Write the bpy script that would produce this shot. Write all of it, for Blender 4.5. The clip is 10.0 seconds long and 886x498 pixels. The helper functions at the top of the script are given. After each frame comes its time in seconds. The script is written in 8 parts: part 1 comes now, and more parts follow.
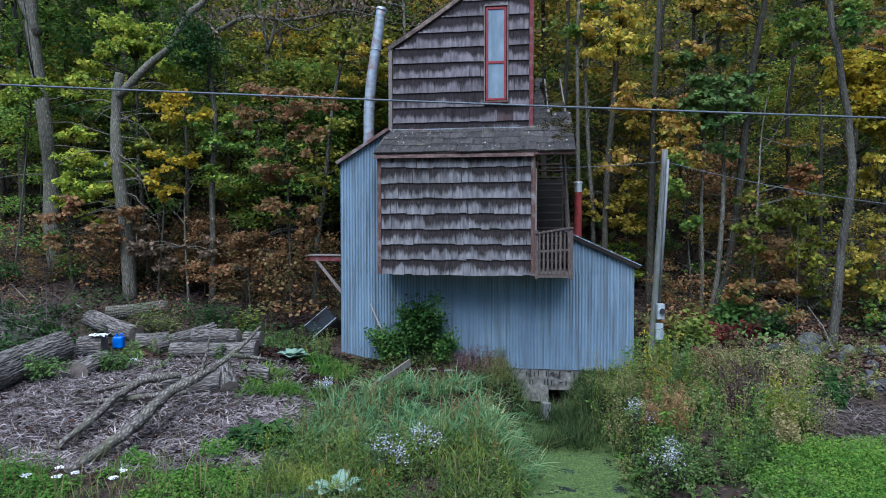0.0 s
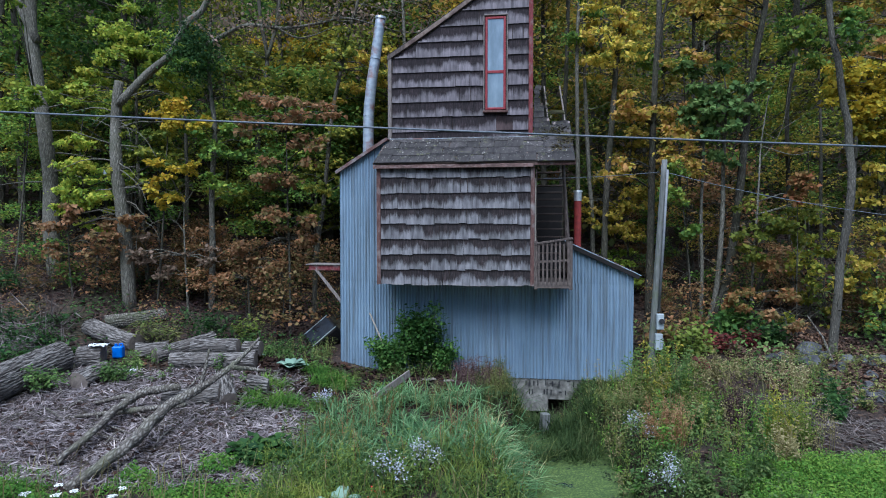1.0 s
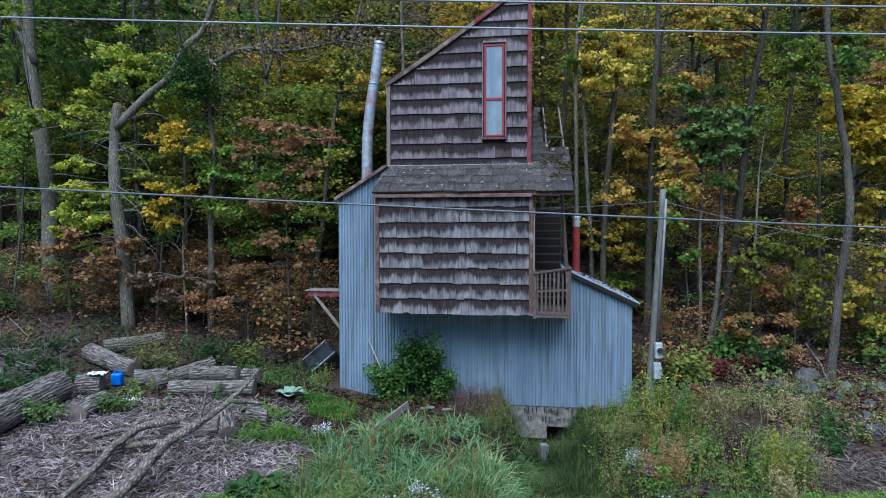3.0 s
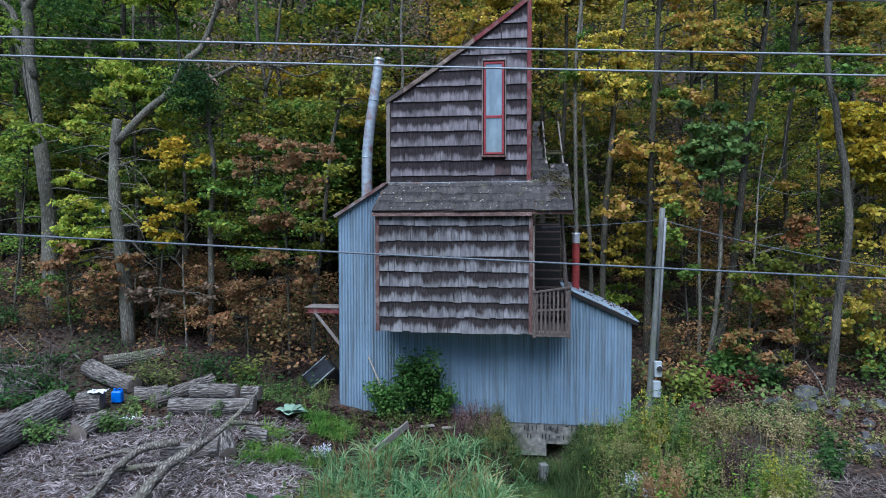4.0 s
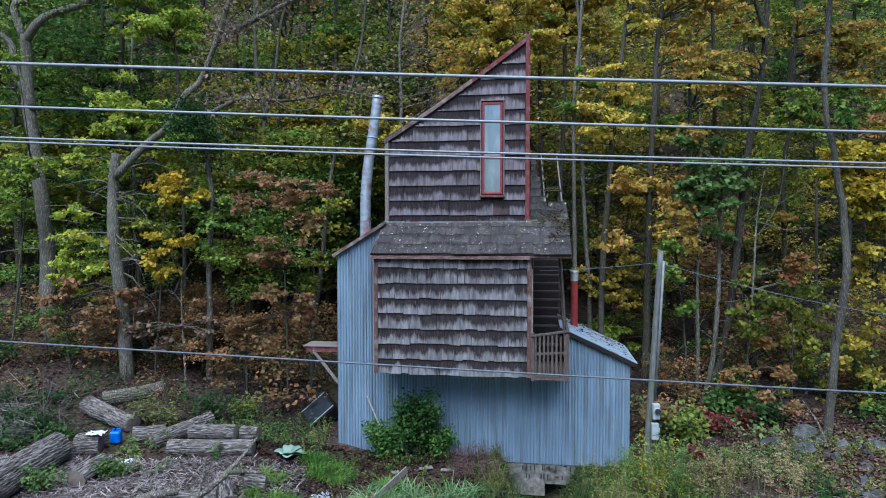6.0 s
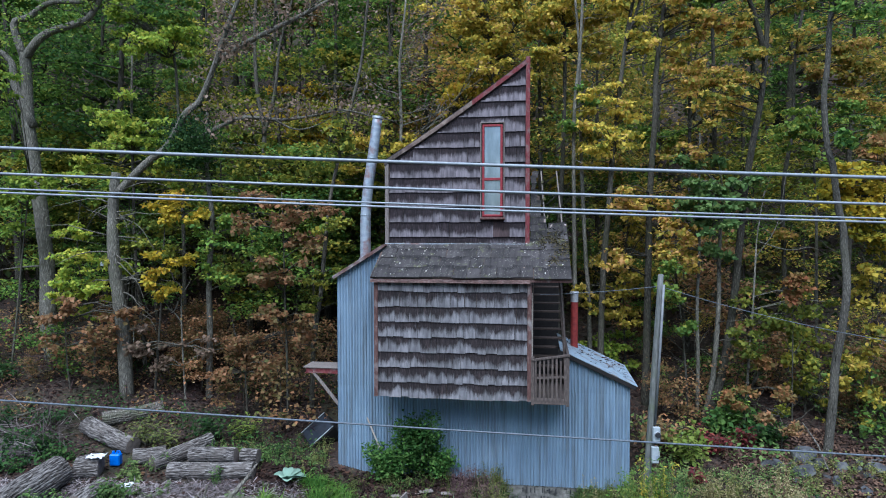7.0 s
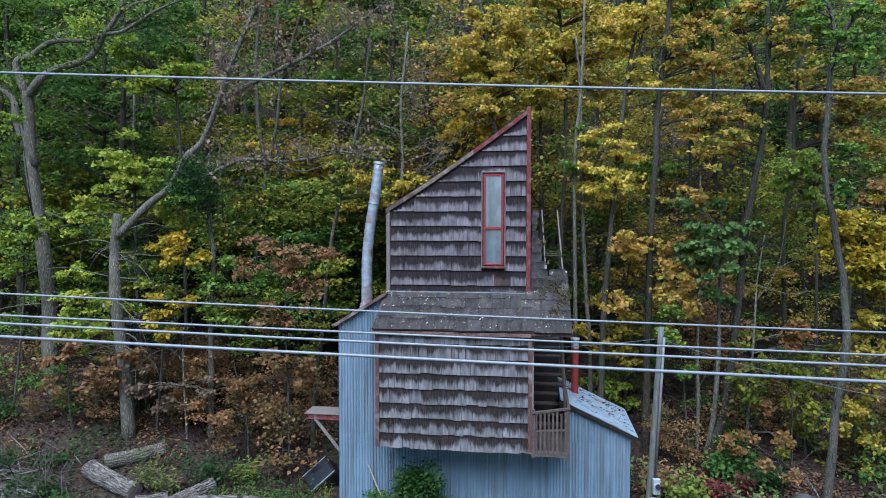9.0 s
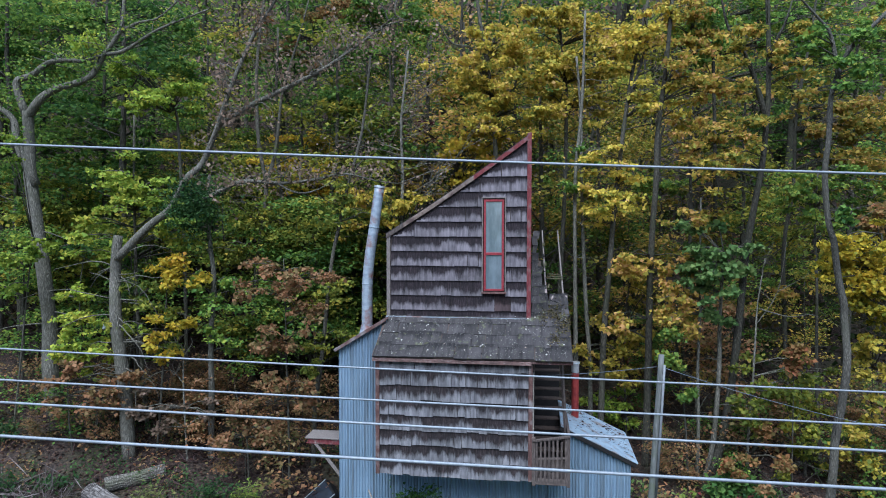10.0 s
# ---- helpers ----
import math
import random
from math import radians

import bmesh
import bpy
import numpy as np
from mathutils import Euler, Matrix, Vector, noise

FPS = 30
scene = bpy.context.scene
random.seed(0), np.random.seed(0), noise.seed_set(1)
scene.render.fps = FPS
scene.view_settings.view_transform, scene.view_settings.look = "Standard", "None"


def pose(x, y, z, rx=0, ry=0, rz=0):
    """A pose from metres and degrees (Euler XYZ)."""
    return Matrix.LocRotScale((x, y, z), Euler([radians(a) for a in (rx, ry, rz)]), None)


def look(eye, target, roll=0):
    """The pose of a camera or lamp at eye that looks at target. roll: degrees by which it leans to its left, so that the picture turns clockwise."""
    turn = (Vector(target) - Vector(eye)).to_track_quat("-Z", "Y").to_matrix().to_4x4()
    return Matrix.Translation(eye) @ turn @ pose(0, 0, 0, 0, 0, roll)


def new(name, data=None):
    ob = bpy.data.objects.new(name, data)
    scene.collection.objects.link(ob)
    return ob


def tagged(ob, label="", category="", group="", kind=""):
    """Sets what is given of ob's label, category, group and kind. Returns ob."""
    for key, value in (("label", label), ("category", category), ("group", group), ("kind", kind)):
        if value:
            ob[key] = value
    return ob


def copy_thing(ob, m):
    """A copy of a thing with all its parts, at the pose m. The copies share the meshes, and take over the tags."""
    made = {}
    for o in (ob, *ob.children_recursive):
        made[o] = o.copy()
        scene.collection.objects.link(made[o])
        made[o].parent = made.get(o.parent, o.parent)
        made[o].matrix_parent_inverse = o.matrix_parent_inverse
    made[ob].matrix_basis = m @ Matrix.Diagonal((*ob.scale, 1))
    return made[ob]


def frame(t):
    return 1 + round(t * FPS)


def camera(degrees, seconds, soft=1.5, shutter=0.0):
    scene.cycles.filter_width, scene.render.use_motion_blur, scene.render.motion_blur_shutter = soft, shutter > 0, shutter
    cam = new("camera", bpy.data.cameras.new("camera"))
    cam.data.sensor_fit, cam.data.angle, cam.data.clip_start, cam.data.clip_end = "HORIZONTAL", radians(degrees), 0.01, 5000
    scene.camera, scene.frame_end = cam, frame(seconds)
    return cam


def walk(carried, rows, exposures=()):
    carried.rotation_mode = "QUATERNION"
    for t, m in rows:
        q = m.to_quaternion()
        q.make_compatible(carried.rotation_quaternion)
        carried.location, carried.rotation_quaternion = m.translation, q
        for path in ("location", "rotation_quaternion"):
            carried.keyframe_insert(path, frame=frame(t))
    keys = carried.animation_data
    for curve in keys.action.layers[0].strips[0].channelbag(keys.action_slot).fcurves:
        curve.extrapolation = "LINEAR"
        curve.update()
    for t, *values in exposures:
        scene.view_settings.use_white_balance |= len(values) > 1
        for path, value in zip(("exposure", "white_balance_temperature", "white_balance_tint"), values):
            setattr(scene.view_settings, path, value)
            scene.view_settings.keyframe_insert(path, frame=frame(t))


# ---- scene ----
cam = camera(68.0, 10.0, soft=1.0)
# seconds, x, y, z, yaw, pitch, roll
PATH = [
    (0, 0.000, 0.000, 3.500, 0.11, -1.94, -0.02),
    (0.5, 0.007, 0.006, 3.631, 0.13, -1.98, -0.01),
    (1, 0.020, 0.013, 3.764, 0.13, -2.01, 0.00),
    (1.5, 0.034, 0.020, 3.905, 0.12, -2.05, 0.01),
    (2, 0.038, 0.025, 4.081, 0.10, -2.07, 0.01),
    (2.5, 0.037, 0.025, 4.279, 0.08, -2.09, 0.01),
    (4, 0.026, 0.021, 4.940, 0.02, -2.12, 0.02),
    (4.5, 0.028, 0.017, 5.186, -0.01, -2.12, 0.03),
    (5, 0.030, 0.015, 5.431, -0.02, -2.12, 0.03),
    (5.5, 0.036, 0.026, 5.692, -0.05, -2.11, 0.03),
    (7, 0.025, 0.067, 6.521, -0.11, -2.08, 0.04),
    (7.5, 0.018, 0.067, 6.823, -0.11, -2.07, 0.04),
    (8, 0.011, 0.058, 7.143, -0.10, -2.08, 0.02),
    (8.5, 0.008, 0.052, 7.465, -0.08, -2.11, -0.01),
    (9, 0.007, 0.058, 7.795, -0.07, -2.14, -0.04),
    (9.5, 0.003, 0.072, 8.131, -0.07, -2.17, -0.06),
    (10, -0.003, 0.091, 8.468, -0.07, -2.20, -0.07),
]
walk(cam, [(t, pose(x, y, z, 90 + pitch, roll, yaw)) for t, x, y, z, yaw, pitch, roll in PATH],
     exposures=[(0, 1.69, 5180, 8), (10, 1.85, 5180, 8)])

# ---- light: an overcast evening sky, open above the road behind the camera ----
world = bpy.data.worlds.new("sky")
scene.world = world
world.use_nodes = True
wn = world.node_tree.nodes
sky = wn.new("ShaderNodeTexSky")
sky.sky_type, sky.sun_disc = "NISHITA", False
sky.sun_elevation, sky.sun_rotation = radians(60), radians(193)
sky.air_density, sky.dust_density, sky.ozone_density = 1.0, 2.0, 1.5
world.node_tree.links.new(sky.outputs[0], wn["Background"].inputs[0])
wn["Background"].inputs[1].default_value = 0.037
sun = new("sun", bpy.data.lights.new("sun", "SUN"))
sun.data.energy, sun.data.angle, sun.data.color = 2.0, radians(60), (1.0, 0.98, 0.95)
sun.matrix_world = look((-1.5, -6.4, 11.4), (0, 0, 0))


# ---- materials ----
def nodes_of(name, rough=0.8, metal=0.0):
    m = bpy.data.materials.new(name)
    m.use_nodes = True
    n, l = m.node_tree.nodes, m.node_tree.links
    b = n["Principled BSDF"]
    b.inputs["Roughness"].default_value, b.inputs["Metallic"].default_value = rough, metal
    b.inputs["Specular IOR Level"].default_value = 0.3
    return m, n, l, b


def ramp(n, l, fac, stops):
    r = n.new("ShaderNodeValToRGB")
    e = r.color_ramp.elements
    while len(e) < len(stops):
        e.new(0.5)
    for el, (p, c) in zip(e, stops):
        el.position, el.color = p, (*c, 1)
    l.new(fac, r.inputs[0])
    return r.outputs[0]


def noise_tex(n, l, scale, detail=4.0, stretch=(1, 1, 1), rough=0.55, coord="Object"):
    tc, mp, nz = n.new("ShaderNodeTexCoord"), n.new("ShaderNodeMapping"), n.new("ShaderNodeTexNoise")
    mp.inputs["Scale"].default_value = stretch
    l.new(tc.outputs[coord], mp.inputs[0])
    l.new(mp.outputs[0], nz.inputs["Vector"])
    nz.inputs["Scale"].default_value, nz.inputs["Detail"].default_value, nz.inputs["Roughness"].default_value = scale, detail, rough
    return nz.outputs["Fac"]


def mix(n, l, fac, a, b, mode="MIX"):
    x = n.new("ShaderNodeMix")
    x.data_type, x.blend_type = "RGBA", mode
    for k, v in ((0, fac), (6, a), (7, b)):
        if isinstance(v, (int, float)):
            x.inputs[k].default_value = v
        elif isinstance(v, tuple):
            x.inputs[k].default_value = (*v, 1)
        else:
            l.new(v, x.inputs[k])
    return x.outputs[2]


def math_node(n, l, op, a, b=0.0, clamp=False):
    x = n.new("ShaderNodeMath")
    x.operation, x.use_clamp = op, clamp
    for k, v in ((0, a), (1, b)):
        if isinstance(v, (int, float)):
            x.inputs[k].default_value = v
        else:
            l.new(v, x.inputs[k])
    return x.outputs[0]


def bump(n, l, b, height, strength=0.4, dist=0.01):
    x = n.new("ShaderNodeBump")
    x.inputs["Strength"].default_value, x.inputs["Distance"].default_value = strength, dist
    l.new(height, x.inputs["Height"])
    l.new(x.outputs[0], b.inputs["Normal"])


def rough_material(name, stops, scale, stretch=(1, 1, 1), rough=0.85, metal=0.0, dirt=None, dirt_scale=2.0, relief=0.4, dist=0.01,
                   per_object=0.0, coord="Object"):
    """A surface with fine grain, larger stains and relief."""
    m, n, l, b = nodes_of(name, rough, metal)
    f = noise_tex(n, l, scale, 6.0, stretch, 0.6, coord)
    c = ramp(n, l, f, stops)
    if dirt:
        g = noise_tex(n, l, dirt_scale, 5.0, (1, 1, 1), 0.6, coord)
        k = ramp(n, l, g, [(0.5, (0, 0, 0)), (0.68, (1, 1, 1))])
        c = mix(n, l, k, c, dirt)
    if per_object:
        oi = n.new("ShaderNodeObjectInfo")
        v = math_node(n, l, "MULTIPLY_ADD", oi.outputs["Random"], per_object)
        v.node.inputs[2].default_value = 1 - per_object / 2
        cb = n.new("ShaderNodeCombineColor")
        for k in range(3):
            l.new(v, cb.inputs[k])
        c = mix(n, l, 1.0, c, cb.outputs[0], "MULTIPLY")
    l.new(c, b.inputs["Base Color"])
    bump(n, l, b, f, relief, dist)
    return m


def leaf_material(name, stops, shine=0.62, through_light=0.44):
    """Leaves, whose colour changes from leaf to leaf and from plant to plant."""
    m, n, l, b = nodes_of(name, shine)
    b.inputs["Specular IOR Level"].default_value = 0.12
    ge, oi = n.new("ShaderNodeNewGeometry"), n.new("ShaderNodeObjectInfo")
    f = math_node(n, l, "MULTIPLY_ADD", oi.outputs["Random"], 0.3)
    l.new(math_node(n, l, "MULTIPLY", ge.outputs["Random Per Island"], 0.7), f.node.inputs[2])
    big = noise_tex(n, l, 0.9, 2.0)
    f2 = math_node(n, l, "ADD", f, math_node(n, l, "MULTIPLY_ADD", big, 0.9))
    f2.node.inputs[1].links[0].from_node.inputs[2].default_value = -0.45
    c = ramp(n, l, f2, stops)
    own = math_node(n, l, "MULTIPLY_ADD", math_node(n, l, "FRACT", math_node(n, l, "MULTIPLY", oi.outputs["Random"], 7.3), 0.0), 0.5)
    own.node.inputs[2].default_value = 0.74
    cc = n.new("ShaderNodeCombineColor")
    for q in range(3):
        l.new(own, cc.inputs[q])
    c = mix(n, l, 1.0, c, cc.outputs[0], "MULTIPLY")
    l.new(c, b.inputs["Base Color"])
    tr, ms = n.new("ShaderNodeBsdfTranslucent"), n.new("ShaderNodeMixShader")
    l.new(c, tr.inputs[0])
    ms.inputs[0].default_value = through_light
    l.new(b.outputs[0], ms.inputs[1])
    l.new(tr.outputs[0], ms.inputs[2])
    l.new(ms.outputs[0], n["Material Output"].inputs[0])
    return m


def shingle_material(name, light, dark, length, moss=None, line=0.55, soft=0.34, vary=0.5, drip=1.6):
    """Weathered shakes: silvered below, stained dark with run-down streaks where the course above sheltered them."""
    m, n, l, b = nodes_of(name, 0.85)
    tc, sp = n.new("ShaderNodeTexCoord"), n.new("ShaderNodeSeparateXYZ")
    l.new(tc.outputs["Object"], sp.inputs[0])
    oi = n.new("ShaderNodeObjectInfo")
    # every shake takes its own cut of the grain
    ad = n.new("ShaderNodeVectorMath")
    l.new(tc.outputs["Object"], ad.inputs[0])
    cb = n.new("ShaderNodeCombineXYZ")
    for k in range(3):
        l.new(math_node(n, l, "MULTIPLY", oi.outputs["Random"], 50.0 + 7 * k), cb.inputs[k])
    l.new(cb.outputs[0], ad.inputs[1])

    def grain(scale, stretch, detail):
        mp, nz = n.new("ShaderNodeMapping"), n.new("ShaderNodeTexNoise")
        mp.inputs["Scale"].default_value = stretch
        l.new(ad.outputs[0], mp.inputs[0])
        l.new(mp.outputs[0], nz.inputs["Vector"])
        nz.inputs["Scale"].default_value, nz.inputs["Detail"].default_value = scale, detail
        return nz.outputs["Fac"]
    wall = n.new("ShaderNodeVectorMath")
    l.new(oi.outputs["Location"], wall.inputs[0])
    l.new(tc.outputs["Object"], wall.inputs[1])
    broad = n.new("ShaderNodeTexNoise")
    broad.inputs["Scale"].default_value, broad.inputs["Detail"].default_value = 1.1, 5.0
    l.new(wall.outputs[0], broad.inputs["Vector"])
    mp, sn = n.new("ShaderNodeMapping"), n.new("ShaderNodeTexNoise")
    mp.inputs["Scale"].default_value = (5, 5, 1.1)
    l.new(wall.outputs[0], mp.inputs[0])
    l.new(mp.outputs[0], sn.inputs["Vector"])
    sn.inputs["Scale"].default_value, sn.inputs["Detail"].default_value, sn.inputs["Roughness"].default_value = 1.0, 7.0, 0.68
    streak = sn.outputs["Fac"]
    fine = grain(1.0, (60, 60, 3.2), 5.0)
    blot = grain(1.0, (5, 5, 4), 4.0)
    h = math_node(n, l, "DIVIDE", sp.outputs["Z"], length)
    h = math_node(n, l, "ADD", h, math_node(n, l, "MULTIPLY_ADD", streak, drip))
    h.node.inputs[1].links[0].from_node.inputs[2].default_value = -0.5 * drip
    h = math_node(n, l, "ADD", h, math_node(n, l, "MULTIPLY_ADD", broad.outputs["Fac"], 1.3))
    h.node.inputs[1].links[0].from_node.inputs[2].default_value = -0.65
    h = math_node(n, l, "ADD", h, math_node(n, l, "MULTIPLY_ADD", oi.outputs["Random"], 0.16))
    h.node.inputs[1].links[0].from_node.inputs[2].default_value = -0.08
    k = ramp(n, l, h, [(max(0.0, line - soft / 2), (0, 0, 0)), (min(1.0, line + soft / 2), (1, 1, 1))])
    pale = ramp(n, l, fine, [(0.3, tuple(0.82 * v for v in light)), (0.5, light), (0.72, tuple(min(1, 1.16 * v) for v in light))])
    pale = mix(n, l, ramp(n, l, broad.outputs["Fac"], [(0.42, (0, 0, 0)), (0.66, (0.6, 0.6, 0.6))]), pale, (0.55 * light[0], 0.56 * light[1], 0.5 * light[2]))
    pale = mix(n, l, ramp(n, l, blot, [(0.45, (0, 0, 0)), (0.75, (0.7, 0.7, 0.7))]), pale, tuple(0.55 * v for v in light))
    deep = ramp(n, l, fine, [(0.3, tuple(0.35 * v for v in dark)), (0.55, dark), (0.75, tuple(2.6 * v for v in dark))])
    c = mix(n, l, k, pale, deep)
    # grey run-down streaks and pale bleached fibres over everything
    runs = grain(1.0, (13, 13, 0.9), 5.0)
    c = mix(n, l, 1.0, c, ramp(n, l, runs, [(0.3, (0.5, 0.49, 0.5)), (0.5, (0.95, 0.95, 0.95)), (0.7, (1.3, 1.29, 1.28))]), "MULTIPLY")
    c = mix(n, l, ramp(n, l, grain(1.0, (120, 120, 3), 3.0), [(0.6, (0, 0, 0)), (0.75, (0.16, 0.16, 0.16))]), c, tuple(1.7 * q for q in light))
    if moss:
        c = mix(n, l, ramp(n, l, grain(1.0, (5, 5, 5), 6.0), [(0.6, (0, 0, 0)), (0.7, (0.7, 0.7, 0.7))]), c, moss)
        c = mix(n, l, ramp(n, l, grain(1.0, (42, 42, 42), 2.0), [(0.68, (0, 0, 0)), (0.72, (1, 1, 1))]), c, (0.3, 0.3, 0.26))
    v = math_node(n, l, "MULTIPLY_ADD", oi.outputs["Random"], vary)
    v.node.inputs[2].default_value = 1 - vary / 2
    cc = n.new("ShaderNodeCombineColor")
    for q in range(3):
        l.new(v, cc.inputs[q])
    l.new(mix(n, l, 1.0, c, cc.outputs[0], "MULTIPLY"), b.inputs["Base Color"])
    bump(n, l, b, fine, 0.5, 0.006)
    return m


def blue_metal():
    """Faded blue corrugated sheet: chalky, with pale patches, dirt runs and a little rust."""
    m, n, l, b = nodes_of("blue_sheet", 0.48, 0.15)
    streak = noise_tex(n, l, 1.0, 5.0, (14, 14, 0.5))
    patch = noise_tex(n, l, 0.8, 4.0)
    fine = noise_tex(n, l, 60.0, 3.0)
    c = ramp(n, l, patch, [(0.3, (0.17, 0.235, 0.31)), (0.55, (0.215, 0.29, 0.37)), (0.75, (0.26, 0.335, 0.41))])
    c = mix(n, l, ramp(n, l, streak, [(0.5, (0, 0, 0)), (0.8, (0.4, 0.4, 0.4))]), c, (0.2, 0.26, 0.3))
    runs = noise_tex(n, l, 1.0, 6.0, (9, 9, 0.35), 0.65)
    c = mix(n, l, ramp(n, l, runs, [(0.46, (0, 0, 0)), (0.68, (0.7, 0.7, 0.7))]), c, (0.085, 0.09, 0.085))
    rust = noise_tex(n, l, 3.0, 6.0, (1, 1, 0.35), 0.7)
    c = mix(n, l, ramp(n, l, rust, [(0.66, (0, 0, 0)), (0.76, (0.55, 0.55, 0.55))]), c, (0.1, 0.085, 0.075))
    oi = n.new("ShaderNodeObjectInfo")
    v = math_node(n, l, "MULTIPLY_ADD", oi.outputs["Random"], 0.16)
    v.node.inputs[2].default_value = 0.92
    cc = n.new("ShaderNodeCombineColor")
    for q in range(3):
        l.new(v, cc.inputs[q])
    l.new(mix(n, l, 1.0, c, cc.outputs[0], "MULTIPLY"), b.inputs["Base Color"])
    bump(n, l, b, fine, 0.15, 0.003)
    return m


BLUE = blue_metal()
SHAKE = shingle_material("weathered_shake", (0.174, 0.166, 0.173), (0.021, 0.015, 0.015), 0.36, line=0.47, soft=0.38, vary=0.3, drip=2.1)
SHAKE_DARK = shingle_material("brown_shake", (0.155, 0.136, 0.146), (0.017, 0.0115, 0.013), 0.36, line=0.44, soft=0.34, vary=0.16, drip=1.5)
SHAKE_STAINED = shingle_material("stained_shake", (0.06, 0.04, 0.039), (0.014, 0.007, 0.007), 0.36, line=0.3, soft=0.3, vary=0.3)
ROOFING = shingle_material("mossy_shingle", (0.046, 0.0405, 0.04), (0.014, 0.012, 0.012), 0.5, moss=(0.085, 0.088, 0.04), line=0.9, soft=0.5, vary=0.55)
RED = rough_material("red_paint", [(0.3, (0.075, 0.017, 0.018)), (0.55, (0.145, 0.03, 0.032)), (0.75, (0.18, 0.07, 0.068))], 12, (3, 3, 0.6),
                     dirt=(0.16, 0.12, 0.11), dirt_scale=4, relief=0.3)
RED_WINDOW = rough_material("bright_red_paint", [(0.3, (0.13, 0.014, 0.02)), (0.6, (0.22, 0.028, 0.034)), (0.8, (0.26, 0.08, 0.08))], 20, relief=0.2, rough=0.6)
BROWN = rough_material("brown_trim", [(0.3, (0.05, 0.026, 0.022)), (0.55, (0.1, 0.052, 0.044)), (0.78, (0.17, 0.115, 0.1))], 10, (3, 3, 0.7),
                       dirt=(0.2, 0.18, 0.17), dirt_scale=3, relief=0.3)
FASCIA = rough_material("faded_fascia", [(0.3, (0.07, 0.04, 0.034)), (0.5, (0.15, 0.09, 0.078)), (0.72, (0.26, 0.2, 0.185))], 9, (1, 3, 3), dirt=(0.05, 0.035, 0.03), dirt_scale=2.5, relief=0.4)
MATTE_BLACK = rough_material("matte_black", [(0.3, (0.007, 0.006, 0.006)), (0.7, (0.016, 0.014, 0.013))], 6, rough=0.9, relief=0.3)
GREYWOOD = rough_material("grey_wood", [(0.3, (0.08, 0.065, 0.055)), (0.55, (0.17, 0.145, 0.13)), (0.75, (0.27, 0.24, 0.22))], 8, (8, 8, 1),
                          relief=0.5, per_object=0.4)
RAILWOOD = rough_material("railing_wood", [(0.3, (0.035, 0.026, 0.022)), (0.55, (0.085, 0.066, 0.057)), (0.75, (0.18, 0.15, 0.13))], 8, (8, 8, 1), relief=0.5, per_object=0.5)
DARKWOOD = rough_material("dark_wood", [(0.3, (0.03, 0.022, 0.018)), (0.6, (0.07, 0.05, 0.04)), (0.8, (0.11, 0.08, 0.065))], 8, (1, 8, 8), relief=0.4,
                          per_object=0.4)
PALEWOOD = rough_material("pale_wood", [(0.3, (0.25, 0.21, 0.17)), (0.6, (0.38, 0.34, 0.29)), (0.8, (0.5, 0.46, 0.4))], 9, (1, 6, 6), relief=0.3)
MOSSWOOD = rough_material("mossy_wood", [(0.3, (0.03, 0.032, 0.014)), (0.5, (0.075, 0.07, 0.03)), (0.7, (0.13, 0.115, 0.07))], 22, relief=0.6)
TANWOOD = rough_material("tan_weathered_wood", [(0.3, (0.1, 0.072, 0.055)), (0.55, (0.2, 0.155, 0.125)), (0.75, (0.28, 0.23, 0.19))], 9, dirt=(0.07, 0.045, 0.04), dirt_scale=3, relief=0.4)
FRESHWOOD = rough_material("torn_wood", [(0.3, (0.1, 0.08, 0.07)), (0.55, (0.25, 0.2, 0.18)), (0.7, (0.4, 0.34, 0.31))], 18, relief=0.4)
GALV = rough_material("galvanised_steel", [(0.3, (0.2, 0.23, 0.27)), (0.55, (0.29, 0.33, 0.37)), (0.75, (0.36, 0.4, 0.43))], 5, (1, 1, 2), rough=0.5,
                      metal=0.25, dirt=(0.2, 0.11, 0.095), dirt_scale=3.4, relief=0.1)
STEEL = rough_material("bright_steel", [(0.3, (0.5, 0.5, 0.5)), (0.7, (0.7, 0.7, 0.7))], 20, rough=0.35, metal=0.7, relief=0.05)
REDPIPE = rough_material("red_pipe", [(0.3, (0.14, 0.02, 0.018)), (0.7, (0.26, 0.04, 0.033))], 9, rough=0.5, relief=0.1)
CONCRETE = rough_material("stained_concrete", [(0.3, (0.09, 0.084, 0.074)), (0.55, (0.19, 0.18, 0.158)), (0.75, (0.3, 0.285, 0.252))], 7,
                          dirt=(0.03, 0.03, 0.027), dirt_scale=2.6, relief=0.5)
PALEROOF = rough_material("pale_roof_sheet", [(0.3, (0.2, 0.27, 0.34)), (0.6, (0.3, 0.38, 0.45)), (0.8, (0.38, 0.45, 0.5))], 4, rough=0.5, metal=0.2,
                          dirt=(0.18, 0.13, 0.1), dirt_scale=3, relief=0.1)
WIRE = rough_material("wire", [(0.3, (0.17, 0.185, 0.2)), (0.7, (0.25, 0.27, 0.29))], 30, rough=0.5, metal=0.2, relief=0.1)
DARKWIRE = rough_material("dark_wire", [(0.3, (0.05, 0.062, 0.075)), (0.7, (0.13, 0.145, 0.165))], 30, rough=0.5, relief=0.1)
BOXGREY = rough_material("grey_enamel", [(0.3, (0.25, 0.28, 0.29)), (0.7, (0.34, 0.37, 0.38))], 9, rough=0.45, relief=0.05)
BLACK = rough_material("black_plastic", [(0.3, (0.012, 0.012, 0.014)), (0.7, (0.03, 0.03, 0.033))], 9, rough=0.4, relief=0.1)
